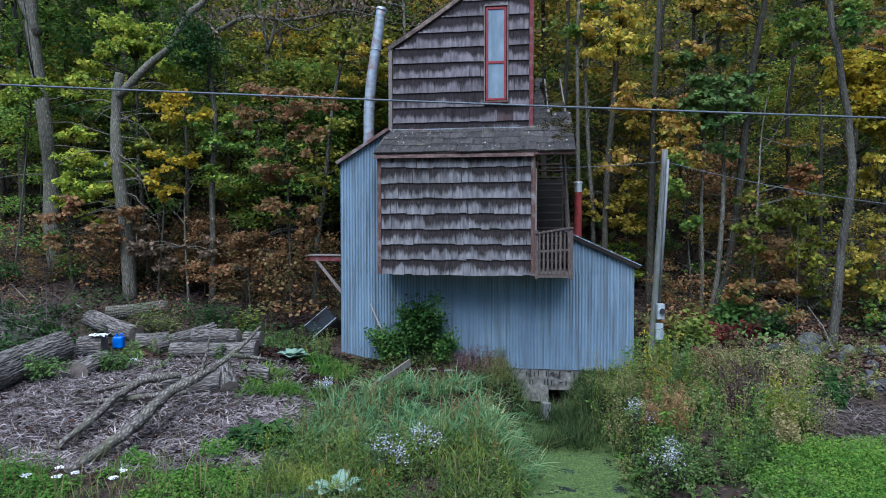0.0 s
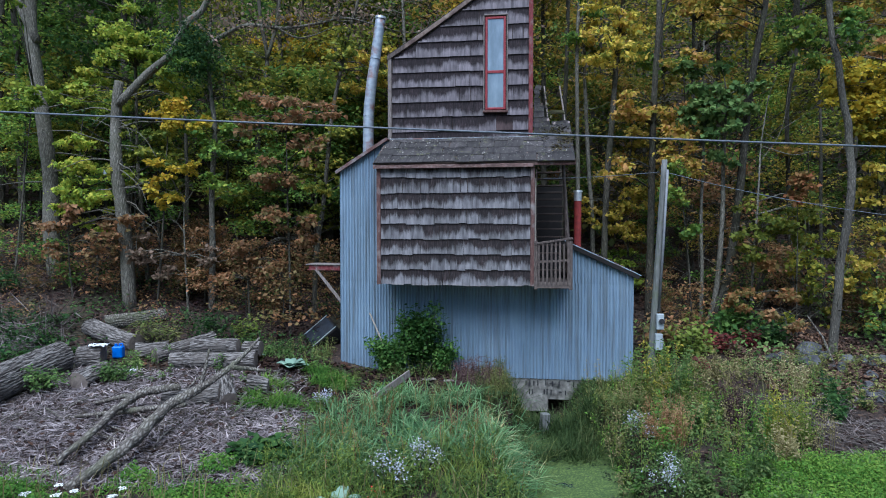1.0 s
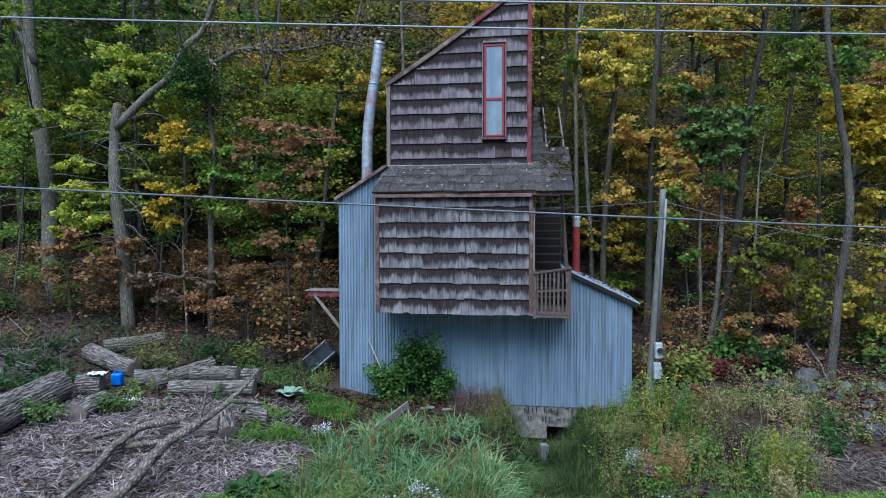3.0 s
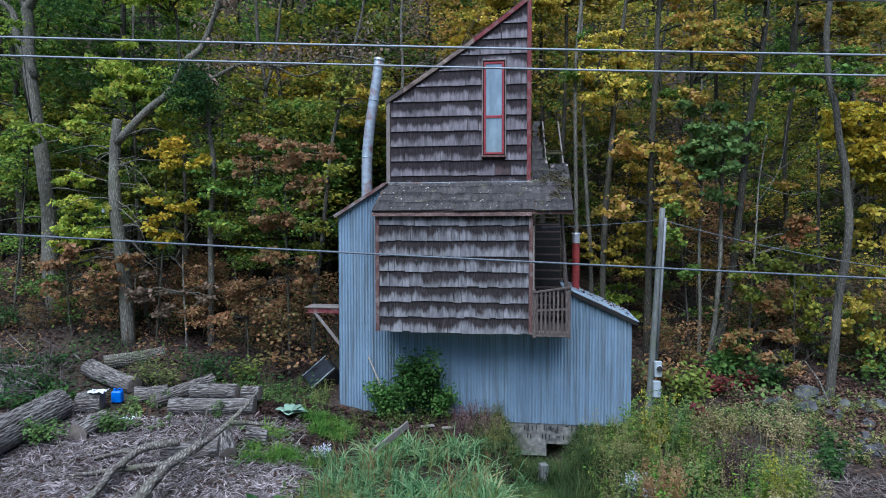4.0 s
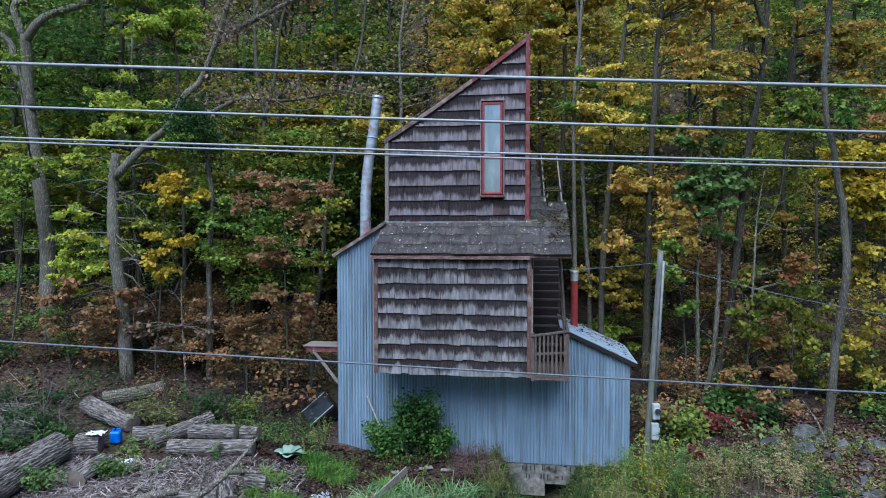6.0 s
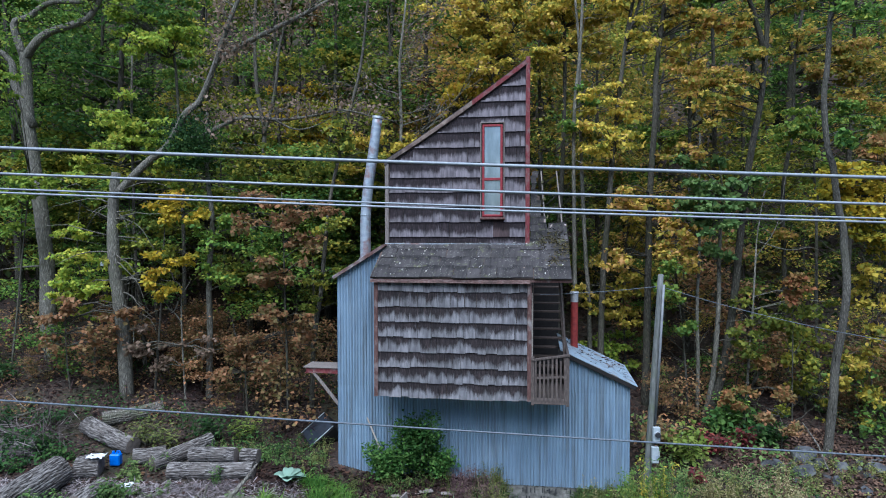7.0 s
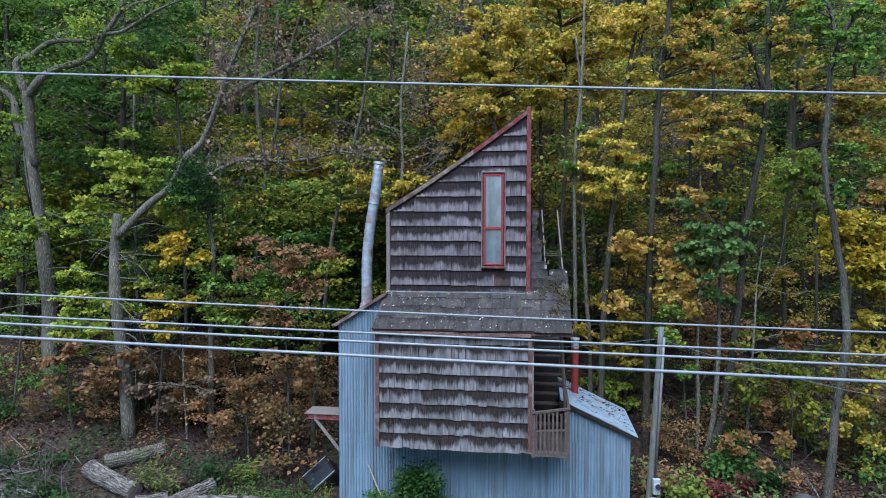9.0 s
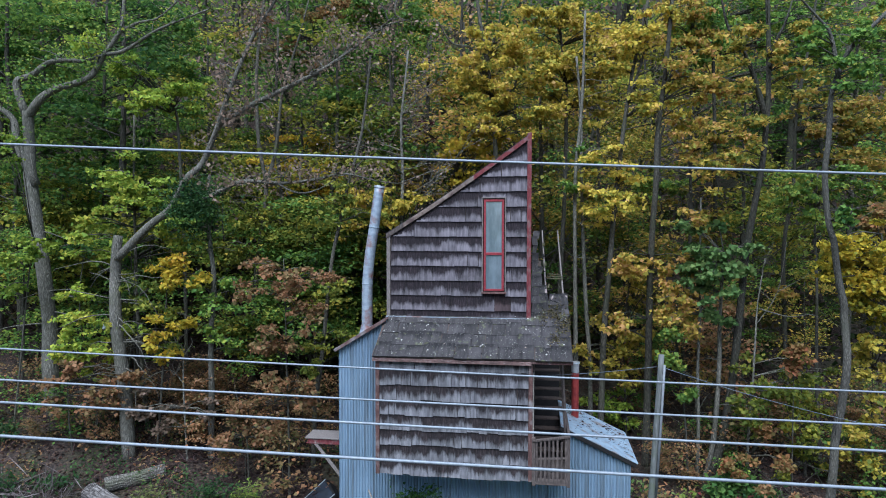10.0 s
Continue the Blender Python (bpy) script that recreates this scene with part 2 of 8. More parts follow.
SCREEN = rough_material("screen_glass", [(0.3, (0.02, 0.024, 0.03)), (0.7, (0.045, 0.05, 0.06))], 3, rough=0.12, metal=0.3, relief=0.02)
BLUEPLASTIC = rough_material("blue_plastic", [(0.3, (0.01, 0.09, 0.42)), (0.7, (0.02, 0.15, 0.6))], 9, rough=0.4, relief=0.1)
WHITEPLASTIC = rough_material("white_plastic", [(0.3, (0.413, 0.426, 0.445)), (0.7, (0.525, 0.54, 0.562))], 9, rough=0.5, relief=0.1)
POLEWOOD = rough_material("pole_wood", [(0.3, (0.075, 0.077, 0.07)), (0.55, (0.135, 0.137, 0.128)), (0.75, (0.19, 0.19, 0.18))], 6, (6, 6, 0.6),
                          dirt=(0.09, 0.105, 0.06), dirt_scale=1.4, relief=0.4)
ENDGRAIN = rough_material("sawn_end", [(0.3, (0.11, 0.088, 0.075)), (0.55, (0.18, 0.148, 0.125)), (0.75, (0.26, 0.22, 0.185))], 9,
                          dirt=(0.1, 0.08, 0.07), dirt_scale=4, relief=0.4)
ROCK = rough_material("grey_rock", [(0.34, (0.02, 0.02, 0.021)), (0.52, (0.068, 0.069, 0.072)), (0.75, (0.16, 0.16, 0.162))], 3,
                      dirt=(0.07, 0.075, 0.045), dirt_scale=1.6, relief=1.0, dist=0.05)


def bark_material(name, stops, scale, stretch, dirt, relief=1.0, dist=0.03, per_object=0.0):
    """Furrowed bark: long plates parted by dark cracks, with lichen and dirt."""
    m, n, l, b = nodes_of(name, 0.92)
    tc, mp, vo = n.new("ShaderNodeTexCoord"), n.new("ShaderNodeMapping"), n.new("ShaderNodeTexVoronoi")
    mp.inputs["Scale"].default_value = stretch
    nz = n.new("ShaderNodeTexNoise")
    nz.inputs["Scale"].default_value, nz.inputs["Detail"].default_value = 6.0, 4.0
    l.new(tc.outputs["Object"], nz.inputs["Vector"])
    bend = mix(n, l, 0.07, tc.outputs["Object"], nz.outputs["Color"])
    l.new(bend, mp.inputs[0])
    vo.feature = "DISTANCE_TO_EDGE"
    vo.inputs["Scale"].default_value = scale
    l.new(mp.outputs[0], vo.inputs["Vector"])
    fine = noise_tex(n, l, 40.0, 5.0, stretch)
    h = math_node(n, l, "ADD", math_node(n, l, "MULTIPLY", vo.outputs["Distance"], 1.5), math_node(n, l, "MULTIPLY", fine, 0.45))
    c = ramp(n, l, h, stops)
    c = mix(n, l, ramp(n, l, noise_tex(n, l, 1.6, 5.0), [(0.48, (0, 0, 0)), (0.7, (0.7, 0.7, 0.7))]), c, dirt)
    if per_object:
        oi = n.new("ShaderNodeObjectInfo")
        k = math_node(n, l, "MULTIPLY_ADD", oi.outputs["Random"], per_object)
        k.node.inputs[2].default_value = 1 - per_object / 2
        cb = n.new("ShaderNodeCombineColor")
        for q in range(3):
            l.new(k, cb.inputs[q])
        c = mix(n, l, 1.0, c, cb.outputs[0], "MULTIPLY")
    l.new(c, b.inputs["Base Color"])
    bump(n, l, b, h, relief, dist)
    return m


BARK = bark_material("grey_bark", [(0.12, (0.0318, 0.028, 0.0206)), (0.4, (0.0763, 0.069, 0.0516)), (0.75, (0.127, 0.116, 0.0877))], 30, (1, 1, 0.16), (0.0636, 0.066, 0.0344), per_object=0.4)
BARK_PALE = bark_material("pale_grey_bark", [(0.12, (0.0522, 0.046, 0.0359)), (0.4, (0.142, 0.131, 0.103)), (0.75, (0.247, 0.23, 0.183))], 30, (1, 1, 0.16), (0.0665, 0.069, 0.0406), per_object=0.3)
BARK_GREY = bark_material("ash_grey_bark", [(0.12, (0.0371, 0.033, 0.0258)), (0.4, (0.0795, 0.073, 0.0585)), (0.75, (0.133, 0.122, 0.098))], 34, (1, 1, 0.16), (0.0583, 0.058, 0.0387), per_object=0.3)
BARK_DARK = bark_material("dark_grey_bark", [(0.12, (0.0212, 0.018, 0.0129)), (0.4, (0.0477, 0.043, 0.031)), (0.75, (0.0901, 0.082, 0.0602))], 30, (1, 1, 0.16), (0.0477, 0.052, 0.0258), per_object=0.4)


def ridged_bark():
    """Bark of the felled logs: wavy pale ridges along the trunk with dark furrows between."""
    m, n, l, b = nodes_of("log_bark", 0.92)
    tc, mp, nz = n.new("ShaderNodeTexCoord"), n.new("ShaderNodeMapping"), n.new("ShaderNodeTexNoise")
    mp.inputs["Scale"].default_value = (5.0, 26, 26)
    l.new(tc.outputs["Object"], mp.inputs[0])
    l.new(mp.outputs[0], nz.inputs["Vector"])
    nz.inputs["Scale"].default_value, nz.inputs["Detail"].default_value, nz.inputs["Distortion"].default_value = 1.0, 2.5, 0.9
    c = ramp(n, l, nz.outputs["Fac"], [(0.36, (0.025, 0.02, 0.017)), (0.47, (0.085, 0.075, 0.068)), (0.56, (0.18, 0.163, 0.15)), (0.7, (0.29, 0.268, 0.246))])
    grain = noise_tex(n, l, 1.0, 5.0, (30, 90, 90))
    c = mix(n, l, 1.0, c, ramp(n, l, grain, [(0.3, (0.7, 0.69, 0.68)), (0.7, (1.15, 1.15, 1.15))]), "MULTIPLY")
    c = mix(n, l, ramp(n, l, noise_tex(n, l, 1.8, 5.0), [(0.5, (0, 0, 0)), (0.7, (0.6, 0.6, 0.6))]), c, (0.11, 0.095, 0.083))
    l.new(c, b.inputs["Base Color"])
    bump(n, l, b, nz.outputs["Fac"], 1.0, 0.05)
    return m


BARK_LOG = ridged_bark()


def glass_material():
    m, n, l, b = nodes_of("window_glass", 0.05)
    # blotchy dust; its pale blue and part metal also imitate a bright sky reflection
    dust_and_sky = noise_tex(n, l, 2.0, 5.0, (3, 3, 1))
    l.new(ramp(n, l, dust_and_sky, [(0.35, (0.16, 0.2, 0.22)), (0.7, (0.26, 0.31, 0.34))]), b.inputs["Base Color"])
    b.inputs["Specular IOR Level"].default_value = 1.0
    b.inputs["Metallic"].default_value = 0.35
    b.inputs["Coat Weight"].default_value, b.inputs["Coat IOR"].default_value, b.inputs["Coat Roughness"].default_value = 1.0, 1.75, 0.08
    bump(n, l, b, noise_tex(n, l, 1.3, 1.0), 0.04, 0.02)
    return m


GLASS = glass_material()


# ---- building helpers ----
def part(name, bm, material, parent=None, label=""):
    """Links a bmesh (or a ready mesh) as one mesh object, under a thing or a part."""
    if isinstance(bm, bmesh.types.BMesh):
        me = bpy.data.meshes.new(name)
        bm.normal_update()
        bm.to_mesh(me)
        bm.free()
    else:
        me = bm
    if material and not me.materials:
        me.materials.append(material)
    ob = new(name, me)
    if parent:
        ob.parent = parent
    if label:
        ob["label"] = label
    return ob


def empty(name, m=None):
    ob = new(name)
    if m is not None:
        ob.matrix_world = m
    return ob


def box(bm, lo, hi, m=None, bevel=0.0):
    """Adds a box between two corners, turned by m."""
    r = bmesh.ops.create_cube(bm, size=1)
    vs = r["verts"]
    for v in vs:
        v.co = Vector([lo[k] + (v.co[k] + 0.5) * (hi[k] - lo[k]) for k in range(3)])
    if bevel:
        es = list({e for v in vs for e in v.link_edges})
        vs = list({v for f in bmesh.ops.bevel(bm, geom=es, offset=bevel, segments=1, affect="EDGES")["faces"] for v in f.verts} | {v for v in vs if v.is_valid})
    if m is not None:
        bmesh.ops.transform(bm, matrix=m, verts=vs)
    return bm


def beam(bm, a, b, w, h, bevel=0.006):
    """Adds a board from a to b, w wide and h high."""
    a, b = Vector(a), Vector(b)
    d = b - a
    m = Matrix.Translation(a) @ d.to_track_quat("Y", "Z").to_matrix().to_4x4()
    return box(bm, (-w / 2, 0, -h / 2), (w / 2, d.length, h / 2), m, bevel)


def tube_arrays(points, radii, sides=8, wobble=0.0, rng=None):
    """Vertices and faces of a tapered tube along points."""
    vs, fs = [], []
    pts = [Vector(p) for p in points]
    ref = Vector((0.31, 0.95, 0.1))
    for i, p in enumerate(pts):
        d = (pts[min(i + 1, len(pts) - 1)] - pts[max(i - 1, 0)]).normalized()
        s = d.cross(ref).normalized()
        t = d.cross(s)
        for k in range(sides):
            a = 2 * math.pi * k / sides
            r = radii[i] * (1 + (rng.uniform(-wobble, wobble) if rng else 0))
            vs.append(p + (s * math.cos(a) + t * math.sin(a)) * r)
    for i in range(len(pts) - 1):
        for k in range(sides):
            q = (k + 1) % sides
            fs.append((i * sides + k, i * sides + q, (i + 1) * sides + q, (i + 1) * sides + k))
    fs.append(tuple(range(sides))[::-1])
    fs.append(tuple((len(pts) - 1) * sides + k for k in range(sides)))
    return vs, fs


def curve(points, per=4):
    """Points on a smooth line through the given ones."""
    p = [Vector(q) for q in points]
    p = [2 * p[0] - p[1], *p, 2 * p[-1] - p[-2]]
    out = []
    for i in range(1, len(p) - 2):
        a, b, c, d = p[i - 1:i + 3]
        for k in range(per):
            t = k / per
            out.append(0.5 * (2 * b + (c - a) * t + (2 * a - 5 * b + 4 * c - d) * t * t + (3 * b - a - 3 * c + d) * t ** 3))
    return out + [p[-2]]


class Soup:
    """Collects vertices and faces for one mesh."""

    def __init__(self):
        self.v, self.f, self.mats = [], [], []

    def add(self, vs, fs, mat=0):
        o = len(self.v)
        self.v.extend(vs)
        self.f.extend([tuple(i + o for i in f) for f in fs])
        self.mats.extend([mat] * len(fs))

    def mesh(self, name, materials, smooth=False):
        me = bpy.data.meshes.new(name)
        me.from_pydata([tuple(v) for v in self.v], [], self.f)
        for m in materials:
            me.materials.append(m)
        me.polygons.foreach_set("material_index", self.mats)
        if smooth:
            me.polygons.foreach_set("use_smooth", [True] * len(self.f))
        me.update()
        return me


def quads_mesh(name, verts, material, per=4):
    """A mesh of loose quads from an (n * 4, 3) array."""
    me = bpy.data.meshes.new(name)
    n = len(verts) // per
    me.vertices.add(n * per)
    me.vertices.foreach_set("co", np.ascontiguousarray(verts, dtype=np.float32).ravel())
    me.loops.add(n * per)
    me.loops.foreach_set("vertex_index", np.arange(n * per, dtype=np.int32))
    me.polygons.add(n)
    me.polygons.foreach_set("loop_start", np.arange(0, n * per, per, dtype=np.int32))
    me.polygons.foreach_set("loop_total", np.full(n, per, dtype=np.int32))
    me.update(calc_edges=True)
    me.materials.append(material)
    return me


def cylinder(bm, a, b, r1, r2=None, sides=16):
    vs, fs = tube_arrays([a, b], [r1, r1 if r2 is None else r2], sides)
    made = [bm.verts.new(v) for v in vs]
    for f in fs:
        bm.faces.new([made[i] for i in f])
    return bm


# ---- ground ----
def smooth(a, b, x):
    t = max(0.0, min(1.0, (x - a) / (b - a)))
    return t * t * (3 - 2 * t)


def creek_x(y):
    return 2.35 + 0.12 * math.sin(y * 0.5)


def ground_z(x, y):
    """Height of the ground: a bank by the creek, the yard, then the wooded hillside."""
    base = -0.45 + 0.05 * max(0, y - 8.0) + 0.25 * smooth(12, 16.5, y)
    if y < 8:
        base = -0.45 + 0.25 * smooth(8, 3, y) + 0.3 * smooth(3, 0, y)
    side = smooth(3, 8, abs(x - 1.5))
    base += 0.12 * side
    if y > 17:
        d = y - 17
        base += 0.12 * d + 0.0125 * min(d, 24) ** 2 + (0.0 if d < 24 else (d - 24) * 0.6)
        # a level platform for the house
        base -= (base - 0.05) * smooth(4.2, 2.4, abs(x - 1.6)) * smooth(23.5, 21.5, y)
    # steeper behind the log pile
    base += 0.8 * smooth(-5, -13, x) * smooth(17.5, 20.5, y)
    base -= 0.2 * smooth(13.5, 15.5, y) * smooth(18.5, 17, y) * smooth(5.2, 3.0, abs(x - 1.3))
    base -= 0.3 * smooth(13.8, 15.6, y) * smooth(18.2, 17.3, y) * smooth(2.3, 2.9, x) * smooth(4.9, 3.9, x)
    w = abs(x - creek_x(y))
    cut = smooth(1.5 - 0.45 * smooth(13, 15, y), 0.75 - 0.3 * smooth(13, 15, y), w) * smooth(17.3, 16.9, y)
    base = base * (1 - cut) + (-1.15) * cut
    n = noise.noise(Vector((x * 0.5, y * 0.5, 0.3))) * 0.12 + noise.noise(Vector((x * 1.9, y * 1.9, 4.3))) * 0.045
    return base + n * (1 - 0.6 * cut)


def grid_axis(stops):
    out = []
    for a, b, s in stops:
        k = max(1, round((b - a) / s))
        out += [a + (b - a) * i / k for i in range(k)]
    return out + [stops[-1][1]]


def build_ground():
    xs = grid_axis([(-400, -60, 34), (-60, -16, 2.2), (-16, 16, 0.28), (16, 60, 2.2), (60, 400, 34)])
    ys = grid_axis([(-300, -10, 29), (-10, 7, 1.0), (7, 26, 0.25), (26, 60, 1.5), (60, 400, 34)])
    vs = [(x, y, ground_z(x, y)) for y in ys for x in xs]
    w = len(xs)
    fs = [(j * w + i, j * w + i + 1, (j + 1) * w + i + 1, (j + 1) * w + i) for j in range(len(ys) - 1) for i in range(w - 1)]
    s = Soup()
    s.add(vs, fs)
    m, n, l, b = nodes_of("earth", 0.95)
    f = noise_tex(n, l, 9.0, 8.0, rough=0.7)
    g = noise_tex(n, l, 0.5, 4.0)
    c = ramp(n, l, f, [(0.3, (0.01, 0.008, 0.006)), (0.5, (0.026, 0.018, 0.014)), (0.7, (0.058, 0.041, 0.032))])
    # matted leaves trodden into the soil
    vo, sx = n.new("ShaderNodeTexVoronoi"), n.new("ShaderNodeSeparateColor")
    tx = n.new("ShaderNodeTexCoord")
    l.new(tx.outputs["Object"], vo.inputs["Vector"])
    vo.inputs["Scale"].default_value = 21.0
    l.new(vo.outputs["Color"], sx.inputs[0])
    c = mix(n, l, 0.65, c, ramp(n, l, sx.outputs[0], [(0.1, (0.012, 0.009, 0.008)), (0.5, (0.028, 0.018, 0.014)), (0.85, (0.062, 0.038, 0.026)), (0.98, (0.13, 0.08, 0.05))]))
    c = mix(n, l, ramp(n, l, g, [(0.48, (0, 0, 0)), (0.62, (0.6, 0.6, 0.6))]), c, (0.03, 0.032, 0.014))
    l.new(c, b.inputs["Base Color"])
    bump(n, l, b, f, 0.8, 0.05)
    ob = part("ground", s.mesh("ground", [m], True), None)
    tagged(ob, "leaf-strewn brown earth rising to a wooded hillside", "ground", kind="structure")


build_ground()

# creek water, half covered with green weed
def build_water():
    m, n, l, b = nodes_of("creek_water", 0.08)
    f = noise_tex(n, l, 2.2, 8.0, rough=0.7)
    f2 = noise_tex(n, l, 26.0, 6.0, rough=0.8)
    weed = math_node(n, l, "ADD", f, math_node(n, l, "MULTIPLY_ADD", f2, 0.3))
    weed.node.inputs[1].links[0].from_node.inputs[2].default_value = -0.15
    k = ramp(n, l, weed, [(0.37, (0, 0, 0)), (0.44, (1, 1, 1))])
    col = ramp(n, l, f2, [(0.36, (0.014, 0.026, 0.008)), (0.5, (0.05, 0.082, 0.02)), (0.64, (0.13, 0.17, 0.042))])
    l.new(mix(n, l, k, (0.012, 0.016, 0.013), col), b.inputs["Base Color"])
    l.new(mix(n, l, k, (0.06, 0.06, 0.06), (0.8, 0.8, 0.8)), b.inputs["Roughness"])
    bump(n, l, b, weed, 0.3, 0.01)
    ys = [-60 + i * 2.0 for i in range(30)] + [0.5 + i * 0.5 for i in range(30)]
    s = Soup()
    vs = [(creek_x(y) + sx * 1.5, y, -0.86) for y in ys for sx in (-1, 1)]
    s.add(vs, [(2 * i, 2 * i + 1, 2 * i + 3, 2 * i + 2) for i in range(len(ys) - 1)])
    tagged(part("water", s.mesh("water", [m]), None), "still dark creek water covered with green duckweed", "water", kind="structure")


build_water()

# ---- the house ----
# its own frame: x along the front from the left corner, y inward, z up
HOUSE = pose(-2.72, 17.27, 0, 0, 0, -8.2)
house = tagged(empty("house", HOUSE), "tall narrow shingled tower house over a blue corrugated metal base", "house")
WIDE, DEEP = 7.49, 4.6
RNG = random.Random(5)


def put(name, bm, material, parent=house, label=""):
    return part(name, bm, material, parent, label)


def corrugated(u0, u1, low, high, period=0.0775, depth=0.034):
    """A ribbed sheet in the xz plane with narrow grooves, whose lower and upper edges are functions of u."""
    us = []
    for k in range(math.ceil((u1 - u0) / period)):
        us += [(u0 + (k + f) * period, y) for f, y in ((0.0, 0.004), (0.12, 0.6 * depth), (0.2, depth), (0.28, 0.6 * depth), (0.4, 0.004), (0.55, -0.005), (0.7, -0.007), (0.85, -0.005))]
    us = [q for q in us if q[0] < u1 - 0.002] + [(u1, 0.0)]
    vs = []
    for u, y in us:
        vs += [(u, y - 0.012, low(u)), (u, y - 0.012, high(u))]
    s = Soup()
    s.add(vs, [(2 * i, 2 * i + 2, 2 * i + 3, 2 * i + 1) for i in range(len(us) - 1)])
    return s.mesh("sheet", [BLUE], True)


# roof lines of the metal storey
def wall_top(u):
    if u < 1.3:
        return 5.17 + 0.62 * u
    if u < 5.95:
        return 2.75
    return 3.24 - (u - 5.95) * 0.46


def build_metal_storey():
    bm = bmesh.new()
    box(bm, (0.03, 0.03, -0.09), (WIDE - 0.03, 0.1, 2.3))
    box(bm, (0.03, 0.03, 2.3), (1.28, 0.1, 5.12))
    box(bm, (5.97, 0.03, 2.3), (WIDE - 0.03, 0.1, 2.45))
    wall = put("metal_wall", bm, DARKWOOD, label="wall of faded blue corrugated metal sheets")
    u = 0.0
    seam = 2.32
    while u < WIDE - 0.05:
        v = min(u + 0.775, WIDE)
        lower = part("sheet", corrugated(u, v, lambda q: -0.1, lambda q: min(wall_top(q), seam + 0.02)), None, wall)
        lower.location.y = 0.002 * (round(u / 0.775) % 2)
        if u < 1.29 or u > 5.3:
            a, b = (u, min(v, 1.3)) if u < 1.29 else (max(u, 5.95), v)
            if b - a > 0.02:
                up = part("sheet", corrugated(a, b, lambda q: seam, wall_top), None, wall)
                up.location.y = -0.003 + 0.002 * (round(u / 0.775) % 2)
        u = v
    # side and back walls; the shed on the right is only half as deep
    # the walls behind the stair are near-black
    for u0, v0, v1, h, mat in ((0.0, 0.1, DEEP, 5.12, BLUE), (WIDE - 0.09, 0.1, 2.3, 2.45, BLUE), (5.88, 2.3, DEEP, 2.4, MATTE_BLACK)):
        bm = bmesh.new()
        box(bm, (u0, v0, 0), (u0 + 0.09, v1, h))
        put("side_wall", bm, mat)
    for u0, u1, v0, h, mat in ((0.09, 5.88, DEEP - 0.1, 5.0, MATTE_BLACK), (5.97, WIDE - 0.09, 2.2, 2.45, BLUE)):
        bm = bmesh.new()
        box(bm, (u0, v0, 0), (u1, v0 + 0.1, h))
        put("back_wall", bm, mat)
    # concrete footing with an opening for the creek
    bm = bmesh.new()
    box(bm, (-0.05, 0.02, -0.95), (5.42, 0.4, -0.1), bevel=0.02)
    box(bm, (5.95, 0.02, -0.95), (WIDE + 0.04, 0.4, -0.1), bevel=0.02)
    box(bm, (5.42, 0.02, -0.62), (5.95, 0.4, -0.1))
    put("footing", bm, CONCRETE, label="stained concrete footing with worn painted marks")


build_metal_storey()


def shake_mesh(w, h, t, rag, seed):
    """One shake: a tapered slab, thicker at its lower edge, with a slightly ragged butt."""
    r = random.Random(seed)
    a, b, c = (r.uniform(-rag, rag) for _ in range(3))
    tilt = r.uniform(-0.25, 0.25) * rag
    xs = (-w / 2, 0.0 + r.uniform(-0.2, 0.2) * w, w / 2)
    zs = (a - tilt, a + 0.3 * b, a + 0.3 * c + tilt)
    vs, fs = [], []
    for x, z in zip(xs, zs):
        vs += [(x, -t, z), (x, -0.004, h), (x, 0.0, z)]
    for i in range(2):
        o = 3 * i
        fs += [(o, o + 3, o + 4, o + 1), (o + 2, o + 5, o + 3, o)]
    fs += [(0, 1, 2), (6, 8, 7)]
    s = Soup()
    s.add(vs, fs)
    return s.mesh("shingle", [])


SHAKES = {}


def shake_of(width, material, h=0.46, t=0.04, rag=0.014):
    """A shake mesh of about that width, out of a small stock shared by all."""
    w = round(width / 0.025) * 0.025
    k = (w, material.name, RNG.randrange(4))
    if k not in SHAKES:
        me = shake_mesh(w - 0.007, h, t, rag * (0.4 if material is SHAKE_DARK else 1), len(SHAKES))
        me.materials.append(material)
        SHAKES[k] = me
    return SHAKES[k]


